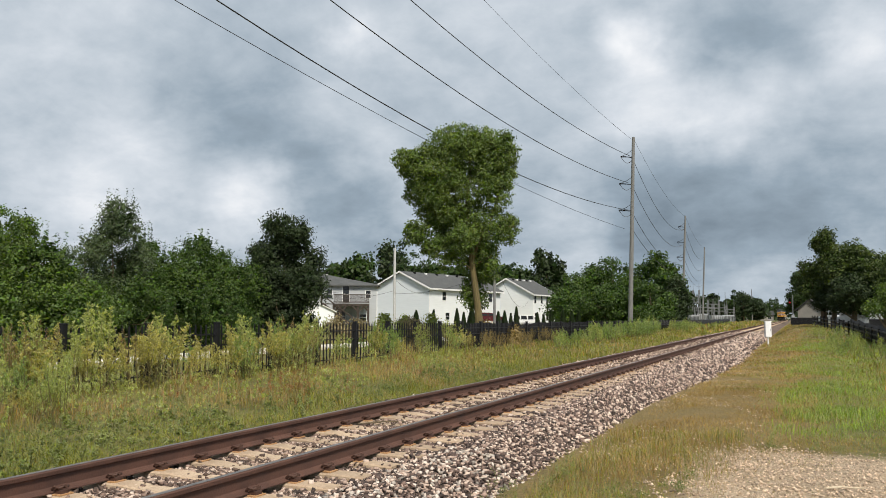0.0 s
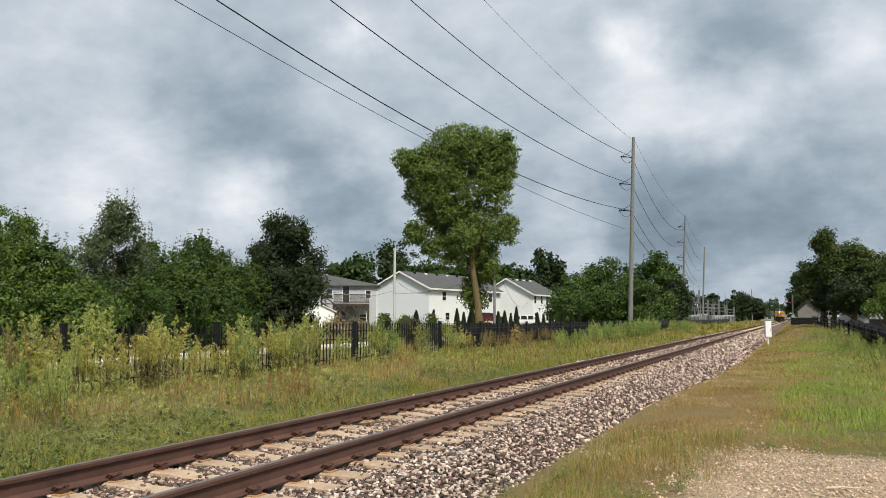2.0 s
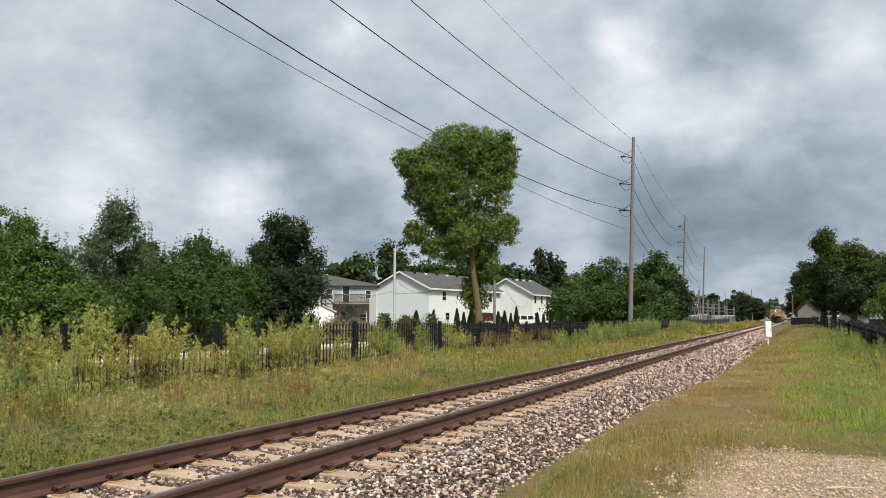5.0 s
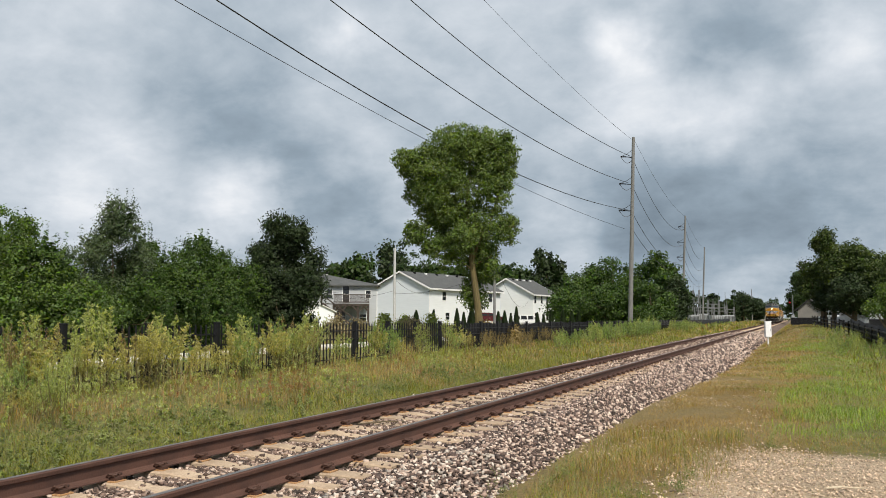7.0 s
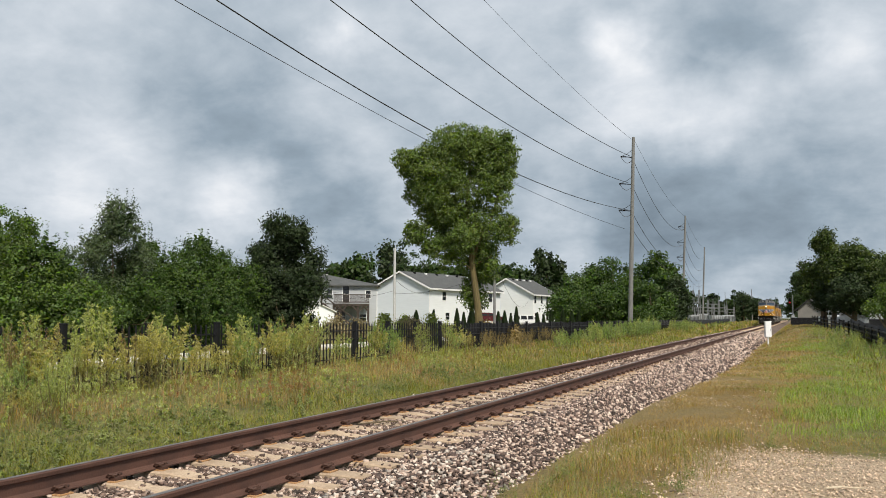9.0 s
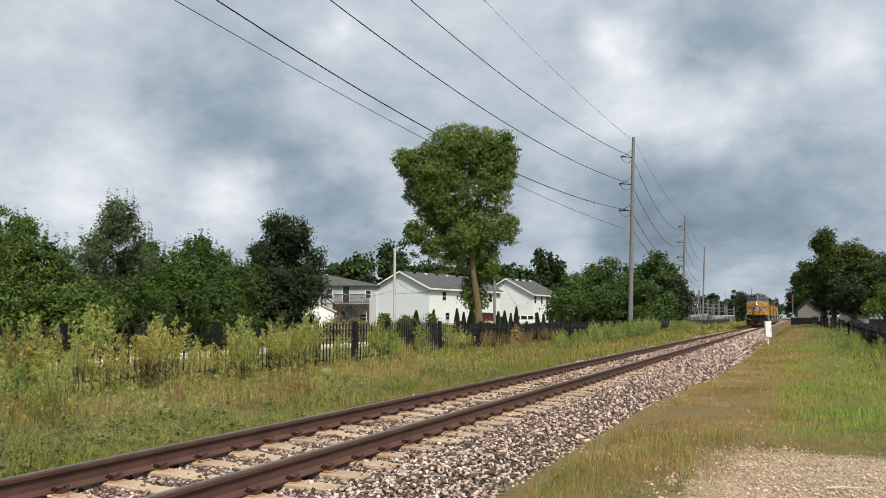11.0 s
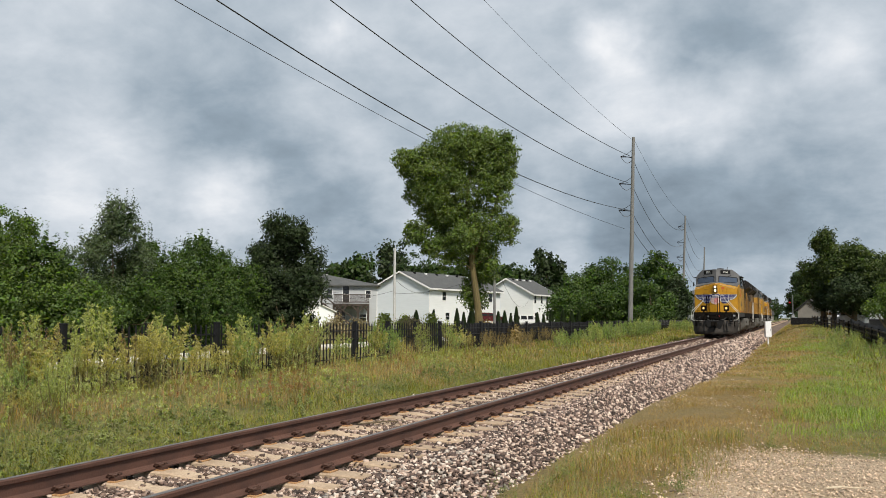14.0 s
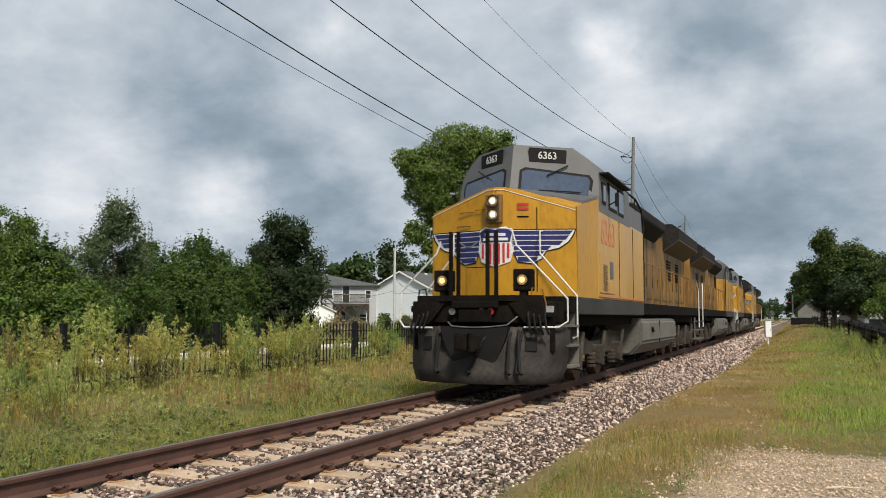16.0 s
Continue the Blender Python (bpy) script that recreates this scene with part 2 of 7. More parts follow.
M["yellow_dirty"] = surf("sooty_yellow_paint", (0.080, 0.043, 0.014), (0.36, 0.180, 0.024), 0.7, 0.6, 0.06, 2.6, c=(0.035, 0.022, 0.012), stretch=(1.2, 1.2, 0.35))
M["loco_grey"] = surf("harbour_grey_paint", (0.075, 0.075, 0.077), (0.115, 0.115, 0.116), 1.2, 0.5, 0.06, 12, c=(0.095, 0.094, 0.094))
M["roof_soot"] = surf("soot_covered_roof_grey", (0.028, 0.028, 0.03), (0.065, 0.063, 0.06), 1.0, 0.75, 0.1, 10, spec=0.25)
M["wing_brown"] = surf("brown_sooted_panel", (0.026, 0.018, 0.012), (0.075, 0.042, 0.021), 1.2, 0.6, 0.1, 12)
M["soot"] = surf("soot_black_steel", (0.012, 0.011, 0.011), (0.034, 0.031, 0.029), 1.0, 0.85, 0.1, 10, spec=0.15)
M["under"] = surf("grimy_running_gear", (0.005, 0.0045, 0.004), (0.018, 0.015, 0.0125), 2, 0.9, 0.3, 20, spec=0.06)
M["plough"] = surf("scuffed_dark_steel", (0.017, 0.015, 0.013), (0.060, 0.053, 0.047), 2.2, 0.75, 0.2, 16, c=(0.018, 0.015, 0.013), spec=0.2)
M["bogie"] = surf("dust_caked_bogie", (0.028, 0.024, 0.02), (0.085, 0.074, 0.062), 2.5, 0.9, 0.3, 16, c=(0.016, 0.013, 0.011), spec=0.1)
M["tank"] = surf("dusty_grey_tank", (0.095, 0.09, 0.078), (0.15, 0.142, 0.124), 1.6, 0.75, 0.1, 14)
M["black"] = surf("matt_black", (0.008, 0.008, 0.009), (0.016, 0.016, 0.016), 4, 0.7, 0.1, 40, spec=0.2)
M["red"] = surf("red_enamel", (0.42, 0.02, 0.025), (0.5, 0.03, 0.03), 3, 0.4, 0.05, 30)
M["blue"] = surf("deep_blue_enamel", (0.012, 0.013, 0.09), (0.017, 0.018, 0.125), 3, 0.4, 0.05, 30)
M["letter"] = surf("white_lettering", (0.60, 0.60, 0.585), (0.68, 0.68, 0.665), 4, 0.5, 0, 30)
M["number_red"] = surf("faded_red_lettering", (0.50, 0.16, 0.05), (0.56, 0.2, 0.06), 4, 0.5, 0, 30)
M["windshield"] = surf("windshield_glass", (0.055, 0.075, 0.115), (0.085, 0.11, 0.155), 1.0, 0.03, 0, 10, metal=0.4, c=(0.05, 0.07, 0.11), rough_var=0.02, spec=0.9)
M["headlamp"] = glow("lit_headlamp", (1.0, 0.66, 0.34), 40.0)
M["ditchlamp"] = glow("lit_ditch_lamp", (1.0, 0.50, 0.13), 2.2)
M["reflector"] = surf("lamp_reflector", (0.62, 0.38, 0.17), (0.78, 0.52, 0.27), 30, 0.3, 0.1, 60, metal=0.6)
M["red_lamp"] = glow("lit_red_signal", (0.9, 0.03, 0.03), 0.35)
M["steel"] = surf("galvanised_steel", (0.15, 0.155, 0.16), (0.22, 0.225, 0.23), 3, 0.5, 0.1, 30, metal=0.5)
M["tank_grey"] = surf("weathered_grey_enamel", (0.30, 0.32, 0.33), (0.40, 0.42, 0.43), 1, 0.6, 0.1, 14)
M["car_white"] = surf("white_car_paint", (0.74, 0.75, 0.76), (0.8, 0.8, 0.81), 1, 0.25, 0, 10)
M["car_red"] = surf("dark_red_car_paint", (0.07, 0.016, 0.018), (0.1, 0.02, 0.022), 1, 0.25, 0, 10)
M["shed_wall"] = surf("beige_shed_siding", (0.20, 0.19, 0.172), (0.26, 0.248, 0.225), 1, 0.8, 0.2, 16)


# ------------------------------------------------------------ building helpers
def mesh_from(name, verts, faces):
    me = bpy.data.meshes.new(name)
    me.from_pydata(verts, [], faces)
    return me


def fast_mesh(name, verts, faces, mat, smooth=False):
    """verts n x 3, faces m x k (one size), as arrays."""
    verts, faces = np.asarray(verts, np.float32), np.asarray(faces, np.int32)
    me = bpy.data.meshes.new(name)
    k = faces.shape[1]
    me.vertices.add(len(verts))
    me.vertices.foreach_set("co", verts.ravel())
    me.loops.add(faces.size)
    me.loops.foreach_set("vertex_index", faces.ravel())
    me.polygons.add(len(faces))
    me.polygons.foreach_set("loop_start", np.arange(0, faces.size, k, dtype=np.int32))
    if smooth:
        me.polygons.foreach_set("use_smooth", np.ones(len(faces), bool))
    me.update(calc_edges=True)
    me.materials.append(mat)
    return me


def part(name, bm, material, parent=None, label="", at=None):
    me = bpy.data.meshes.new(name)
    bmesh.ops.recalc_face_normals(bm, faces=bm.faces)
    bm.to_mesh(me)
    bm.free()
    me.materials.append(material)
    ob = new(name, me)
    if parent is not None:
        ob.parent = parent
    if at is not None:
        ob.matrix_basis = at
    if label:
        tagged(ob, label)
    return ob


def share(name, me, parent=None, at=None):
    ob = new(name, me)
    if parent is not None:
        ob.parent = parent
    if at is not None:
        ob.matrix_basis = at
    return ob


def thing(name, m, label, category, group="", kind=""):
    ob = new(name)
    ob.matrix_basis = m
    return tagged(ob, label, category, group, kind)


def B():
    return bmesh.new()


def box(bm, x0, x1, y0, y1, z0, z1, bevel=0.0):
    r = bmesh.ops.create_cube(bm, size=1.0, matrix=Matrix.LocRotScale(((x0 + x1) / 2, (y0 + y1) / 2, (z0 + z1) / 2), None, (abs(x1 - x0), abs(y1 - y0), abs(z1 - z0))))
    if bevel:
        edges = {e for v in r["verts"] for e in v.link_edges}
        bmesh.ops.bevel(bm, geom=list(edges), offset=bevel, segments=2, affect="EDGES", profile=0.6)
    return bm


def rod(bm, p0, p1, r0, r1=None, seg=10, caps=True):
    p0, p1 = Vector(p0), Vector(p1)
    d = p1 - p0
    q = d.to_track_quat("Z", "Y")
    bmesh.ops.create_cone(bm, cap_ends=caps, segments=seg, radius1=r0, radius2=r0 if r1 is None else r1, depth=d.length,
                          matrix=Matrix.LocRotScale((p0 + p1) / 2, q, None))
    return bm


def pipe(bm, pts, r, seg=8):
    """One bent tube through the points; r may be a list of radii."""
    pts = [Vector(p) for p in pts]
    radii = r if isinstance(r, (list, tuple)) else [r] * len(pts)
    rings, side = [], None
    for i, p in enumerate(pts):
        d = (pts[min(i + 1, len(pts) - 1)] - pts[max(i - 1, 0)]).normalized()
        if side is None:
            side = d.orthogonal().normalized()
        side = (side - d * side.dot(d)).normalized()
        up = d.cross(side)
        rings.append([bm.verts.new(p + (side * math.cos(k * 2 * math.pi / seg) + up * math.sin(k * 2 * math.pi / seg)) * radii[i]) for k in range(seg)])
    for a, b in zip(rings[:-1], rings[1:]):
        for k in range(seg):
            bm.faces.new((a[k], a[(k + 1) % seg], b[(k + 1) % seg], b[k]))
    bm.faces.new(rings[0][::-1])
    bm.faces.new(rings[-1])
    return bm


def beam(bm, p0, p1, w, h):
    """A square bar between two points."""
    p0, p1 = Vector(p0), Vector(p1)
    d = p1 - p0
    bmesh.ops.create_cube(bm, size=1.0, matrix=Matrix.LocRotScale((p0 + p1) / 2, d.to_track_quat("Z", "Y"), (w, h, d.length)))
    return bm


def slab(bm, poly, axis, a, b):
    """A polygon (pairs) pushed along an axis from a to b. axis x: pairs are (y, z); y: (x, z); z: (x, y)."""
    def at(p, v):
        return {"x": (v, p[0], p[1]), "y": (p[0], v, p[1]), "z": (p[0], p[1], v)}[axis]
    lo = [bm.verts.new(at(p, a)) for p in poly]
    hi = [bm.verts.new(at(p, b)) for p in poly]
    n = len(poly)
    bm.faces.new(lo[::-1])
    bm.faces.new(hi)
    for i in range(n):
        bm.faces.new((lo[i], lo[(i + 1) % n], hi[(i + 1) % n], hi[i]))
    return bm


def text_mesh(name, words, size, mat, depth=0.004):
    cu = bpy.data.curves.new(name, "FONT")
    cu.body, cu.size, cu.extrude, cu.align_x, cu.align_y = words, size, depth, "CENTER", "CENTER"
    cu.offset = size * 0.004
    ob = new(name, cu)
    me = bpy.data.meshes.new_from_object(ob.evaluated_get(bpy.context.evaluated_depsgraph_get()))
    bpy.data.objects.remove(ob)
    me.materials.clear()
    me.materials.append(mat)
    return me


def smooth(a, b, x):
    t = np.clip((np.asarray(x, float) - a) / (b - a), 0, 1)
    return t * t * (3 - 2 * t)
# ------------------------------------------------------------ sky backdrop
def sky_backdrop():
    """A far curved sheet of cloud that drifts slowly; the world's own sky carries on past it."""
    R, verts, faces = 2600.0, [], []
    azs, els = np.linspace(-62, 80, 72), np.linspace(-2.0, 40, 22)
    for e in els:
        for a in azs:
            ar, er = radians(a), radians(e)
            verts.append((-R * math.sin(ar) * math.cos(er), R * math.cos(ar) * math.cos(er), R * math.sin(er)))
    n = len(azs)
    for i in range(len(els) - 1):
        for j in range(n - 1):
            faces.append((i * n + j, i * n + j + 1, (i + 1) * n + j + 1, (i + 1) * n + j))
    m = bpy.data.materials.new("cloud_sheet")
    m.use_nodes = True
    t = m.node_tree
    t.nodes.clear()
    co = t.nodes.new("ShaderNodeTexCoord")
    nm = t.nodes.new("ShaderNodeVectorMath")
    nm.operation = "NORMALIZE"
    link(t, co.outputs["Object"], nm.inputs[0])
    em = t.nodes.new("ShaderNodeEmission")
    link(t, cloud_colour(t, nm.outputs[0]), em.inputs[0])
    out = t.nodes.new("ShaderNodeOutputMaterial")
    link(t, em.outputs[0], out.inputs[0])
    m.cycles.emission_sampling = "NONE"
    ob = new("backdrop", fast_mesh("backdrop", verts, faces, m, True))
    return tagged(ob, "grey broken overcast sky with brighter gaps between clouds", "sky", kind="structure")


backdrop = sky_backdrop()


# ------------------------------------------------------------ ground
def ground_z(x, y):
    """Height of the natural ground, metres over the rail tops."""
    x, y = np.asarray(x, float), np.asarray(y, float)
    right = -0.42 - 0.36 * smooth(8, 42, y) + 0.25 * smooth(4, 30, x) + 1.3 * smooth(26, 92, y) * smooth(-3.0, 0.9, x)
    left = -0.62 + 0.32 * smooth(-8.5, -13.5, x) + 1.1 * smooth(-22, -75, x) * smooth(20, 70, y)
    z = np.where(x > TRACK, right, left)
    bed = smooth(3.6, 2.2, np.abs(x - TRACK))
    z = z * (1 - bed) + np.minimum(z, -0.5) * bed
    return z


def ground():
    def steps(near, far, d0, grow):
        v, out, d = near, [near], d0
        while v < far:
            v += d
            d *= grow
            out.append(v)
        return out
    xs = sorted(set([-8.5 - v for v in steps(0, 2600, 0.25, 1.07)] + list(np.arange(-8.4, 3.0, 0.2)) + [3.0 + v for v in steps(0, 2600, 0.2, 1.08)]))
    ys = sorted(set([-v for v in steps(0.3, 2600, 0.5, 1.2)] + [v for v in steps(0.0, 2600, 0.25, 1.03)]))
    X, Y = np.meshgrid(xs, ys)
    Z = ground_z(X, Y)
    lump = 0.035 * np.sin(X * 1.9 + 1.3 * np.sin(Y * 0.7)) * np.sin(Y * 1.3 + np.sin(X * 1.1)) + 0.02 * np.sin(X * 5.1 + Y * 3.3)
    Z = Z + lump * np.where(X > TRACK, 0.22, 0.6) * smooth(200, 20, np.hypot(X, Y)) * smooth(2.4, 3.4, np.abs(X - TRACK))
    n = len(xs)
    idx = np.arange(X.size).reshape(X.shape)
    faces = np.stack([idx[:-1, :-1], idx[:-1, 1:], idx[1:, 1:], idx[1:, :-1]], -1).reshape(-1, 4)
    m = surf("grassy_soil", (0.185, 0.135, 0.045), (0.26, 0.185, 0.07), 1.6, 0.95, 1.0, 22.0, c=(0.075, 0.07, 0.022), depth=0.08)
    t = m.node_tree
    p = t.nodes["Principled BSDF"]
    old = p.inputs["Base Color"].links[0].from_socket
    co = t.nodes.new("ShaderNodeTexCoord")
    pale = noise_tex(t, co.outputs["Object"], 0.8, 6.0, 0.65)
    sep = t.nodes.new("ShaderNodeSeparateXYZ")
    link(t, co.outputs["Object"], sep.inputs[0])
    # bare pale gravel of the track-side lane: close to the camera's stand and in thin worn streaks beside the ballast
    m1 = t.nodes.new("ShaderNodeMapRange")
    link(t, sep.outputs[0], m1.inputs[0])
    m1.inputs[1].default_value, m1.inputs[2].default_value = -1.7, -0.5
    m2 = t.nodes.new("ShaderNodeMapRange")
    link(t, sep.outputs[1], m2.inputs[0])
    m2.inputs[1].default_value, m2.inputs[2].default_value = 12.6, 10.8
    near = op(t, "MULTIPLY", m1.outputs[0], m2.outputs[0])
    m3 = t.nodes.new("ShaderNodeMapRange")
    link(t, sep.outputs[0], m3.inputs[0])
    m3.inputs[1].default_value, m3.inputs[2].default_value = -0.2, -1.0
    m4 = t.nodes.new("ShaderNodeMapRange")
    link(t, sep.outputs[0], m4.inputs[0])
    m4.inputs[1].default_value, m4.inputs[2].default_value = -3.0, -2.3
    m5 = t.nodes.new("ShaderNodeMapRange")
    link(t, sep.outputs[1], m5.inputs[0])
    m5.inputs[1].default_value, m5.inputs[2].default_value = 46, 30
    worn = op(t, "MULTIPLY", op(t, "MULTIPLY", m3.outputs[0], m4.outputs[0]), m5.outputs[0])
    fac = op(t, "MULTIPLY", op(t, "ADD", op(t, "MULTIPLY", near, 0.8), op(t, "MULTIPLY", worn, 0.12)), 1.0)
    fac = ramp(t, op(t, "ADD", fac, op(t, "MULTIPLY", op(t, "SUBTRACT", pale.outputs["Fac"], 0.5), 1.1)), ((0.28, (0, 0, 0)), (0.6, (1, 1, 1))))
    grit = noise_tex(t, co.outputs["Object"], 28.0, 3.0, 0.7)
    stone = ramp(t, grit.outputs["Fac"], ((0.3, (0.24, 0.17, 0.108)), (0.5, (0.44, 0.34, 0.23)), (0.7, (0.62, 0.505, 0.38))))
    thatch = None
    for lo, hi in ((-6.9, -8.0), (-0.1, 0.9)):
        m6 = t.nodes.new("ShaderNodeMapRange")
        link(t, sep.outputs[0], m6.inputs[0])
        m6.inputs[1].default_value, m6.inputs[2].default_value = lo, hi
        thatch = m6.outputs[0] if thatch is None else op(t, "ADD", thatch, m6.outputs[0])
    cover = noise_tex(t, co.outputs["Object"], 2.4, 6.0, 0.7)
    green = ramp(t, cover.outputs["Fac"], ((0.35, (0.075, 0.085, 0.022)), (0.55, (0.14, 0.155, 0.04)), (0.7, (0.20, 0.17, 0.06))))
    old = mixed(t, op(t, "MULTIPLY", thatch, 0.8), old, green)
    link(t, mixed(t, fac, old, stone), p.inputs["Base Color"])
    ob = new("ground", fast_mesh("ground", np.stack([X, Y, Z], -1).reshape(-1, 3), faces, m, True))
    return tagged(ob, "rough grass verge with bare pale gravel patches beside the railway", "ground", kind="structure")


ground()


# ------------------------------------------------------------ ballast
def bed_z(x):
    """Top of the ballast: level to the shoulder, then down at one in two."""
    a = np.abs(np.asarray(x, float) - TRACK)
    return np.where(a < 1.72, -0.238 + 0.004 * smooth(1.2, 1.4, a), -0.24 - (a - 1.72) * 0.5)


ICO = [(0, 0, -1), (0.72, -0.53, -0.45), (-0.28, -0.85, -0.45), (-0.89, 0, -0.45), (-0.28, 0.85, -0.45), (0.72, 0.53, -0.45),
       (0.28, -0.85, 0.45), (-0.72, -0.53, 0.45), (-0.72, 0.53, 0.45), (0.28, 0.85, 0.45), (0.89, 0, 0.45), (0, 0, 1)]
ICO_F = [(0, 1, 2), (1, 0, 5), (0, 2, 3), (0, 3, 4), (0, 4, 5), (1, 5, 10), (2, 1, 6), (3, 2, 7), (4, 3, 8), (5, 4, 9),
         (1, 10, 6), (2, 6, 7), (3, 7, 8), (4, 8, 9), (5, 9, 10), (6, 10, 11), (7, 6, 11), (8, 7, 11), (9, 8, 11), (10, 9, 11)]


CUB = [(x, y, z) for x in (-0.8, 0.8) for y in (-0.8, 0.8) for z in (-0.62, 0.62)]
CUB_F = [(0, 1, 3), (0, 3, 2), (4, 6, 7), (4, 7, 5), (0, 4, 5), (0, 5, 1), (2, 3, 7), (2, 7, 6), (1, 5, 7), (1, 7, 3), (0, 2, 6), (0, 6, 4)]
OCT = [(1, 0, 0), (-1, 0, 0), (0, 1, 0), (0, -1, 0), (0, 0, 1), (0, 0, -1)]
OCT_F = [(0, 2, 4), (2, 1, 4), (1, 3, 4), (3, 0, 4), (2, 0, 5), (1, 2, 5), (3, 1, 5), (0, 3, 5)]


def stones(px, py, pz, size, kind="ico", flat=1.0):
    """Broken stones at the given places, as arrays of verts and faces."""
    n = len(px)
    form, sides = {"ico": (ICO, ICO_F), "oct": (OCT, OCT_F), "cub": (CUB, CUB_F)}[kind]
    base = np.array(form)
    nv = len(base)
    v = base[None] * (1 + rng.normal(0, 0.24, (n, nv, 1))) * rng.uniform(0.55, 1.3, (n, 1, 3)) + rng.normal(0, 0.12, (n, nv, 3))
    v *= size[:, None, None]
    ang = rng.uniform(0, 6.283, (n, 2))
    if flat < 1:
        ang[:, 0] = rng.normal(0, 0.45, n)
        v[..., 2] *= flat
    c, s = np.cos(ang[:, :1]), np.sin(ang[:, :1])
    x, y, z = v[..., 0], v[..., 1], v[..., 2]
    y, z = y * c - z * s, y * s + z * c
    c, s = np.cos(ang[:, 1:]), np.sin(ang[:, 1:])
    x, y = x * c - y * s, x * s + y * c
    v = np.stack([x + px[:, None], y + py[:, None], z + pz[:, None]], -1)
    f = np.array(sides)[None] + nv * np.arange(n)[:, None, None]
    return v.reshape(-1, 3), f.reshape(-1, 3)


def on_tie(x, y):
    k = np.abs((y - TIE_FIRST + TIE_STEP / 2) % TIE_STEP - TIE_STEP / 2)
    return (k < 0.135) & (np.abs(x - TRACK) < 1.26)


def on_rail(x):
    a = np.abs(np.abs(x - TRACK) - GAUGE / 2)
    return a < 0.085


def ballast():
    xs = TRACK + np.array([-3.1, -2.6, -2.2, -1.72, -1.5, -1.3, 0, 1.3, 1.5, 1.72, 2.2, 2.6, 3.1])
    ys = np.concatenate([np.arange(-40, 80, 2.0), np.arange(80, 1500, 30.0)])
    X, Y = np.meshgrid(xs, ys)
    Z = bed_z(X) - 0.03
    idx = np.arange(X.size).reshape(X.shape)
    faces = np.stack([idx[:-1, :-1], idx[:-1, 1:], idx[1:, 1:], idx[1:, :-1]], -1).reshape(-1, 4)
    ob = tagged(new("ballast", fast_mesh("ballast", np.stack([X, Y, Z], -1).reshape(-1, 3), faces, M["ballast"])),
                "mixed pale and brown crushed-stone ballast under the track", "ballast", kind="structure")
    P = []
    for y0, y1, dens, s0 in ((-4.0, 4.6, 110, 0.036), (4.6, 12, 1050, 0.0182), (12, 26, 580, 0.0255), (26, 48, 190, 0.043), (48, 95, 52, 0.076)):
        n = int(5.2 * (y1 - y0) * dens)
        x = TRACK + rng.uniform(-2.4, 2.9, n)
        y = rng.uniform(y0, y1, n)
        edge = 2.15 + 0.45 * rng.random(n) + 0.3 * smooth(9, 30, y) * np.sign(x - TRACK)
        keep = (~on_tie(x, y) | (rng.random(n) < 0.05 + 0.3 * smooth(12, 30, y))) & ~on_rail(x) & (np.abs(x - TRACK) < edge)
        x, y = x[keep], y[keep]
        s = s0 * rng.uniform(0.6, 1.35, len(x))
        lift = np.where(on_tie(x, y), 0.036, 0.0)
        P.append((x, y, bed_z(x) - 0.008 + lift + rng.uniform(-0.012, 0.02, len(x)), s))
    x, y, z, s = (np.concatenate(c) for c in zip(*P))
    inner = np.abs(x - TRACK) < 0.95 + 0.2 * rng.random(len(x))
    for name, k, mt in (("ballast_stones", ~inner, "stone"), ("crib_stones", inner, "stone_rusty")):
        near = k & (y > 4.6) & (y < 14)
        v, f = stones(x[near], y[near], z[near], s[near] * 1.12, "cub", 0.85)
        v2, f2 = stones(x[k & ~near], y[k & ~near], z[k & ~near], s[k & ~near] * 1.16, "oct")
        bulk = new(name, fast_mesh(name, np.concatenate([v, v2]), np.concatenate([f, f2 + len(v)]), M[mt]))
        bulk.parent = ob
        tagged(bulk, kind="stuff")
    # the nearest stones lie singly on the shoulder
    kinds = []
    for k in range(12):
        v, f = stones(np.zeros(1), np.zeros(1), np.zeros(1), np.array([0.023]), "cub")
        kinds.append(fast_mesh("stone", v, f, M["stone_single"]))
    for k in range(280):
        x = TRACK + rnd.uniform(1.34, 2.3)
        y = rnd.uniform(5.6, 9.2)
        share("stone", kinds[k % 12], ob, pose(x, y, float(bed_z(x)) + 0.014, 0, 0, rnd.uniform(0, 360)))
    return ob


def single_stone():
    m = surf("crushed_stone_single", (0.42, 0.36, 0.31), (0.55, 0.49, 0.43), 30, 0.85, 0.4, 90, depth=0.004, objrand=0.55)
    return m


M["stone_single"] = single_stone()
ballast()


# ------------------------------------------------------------ track
def rail_profile():
    half = [(0.076, -0.186), (0.076, -0.176), (0.03, -0.162), (0.0095, -0.145), (0.0085, -0.055), (0.034, -0.042), (0.0375, -0.012), (0.028, -0.001)]
    return half + [(-x, z) for x, z in reversed(half)]


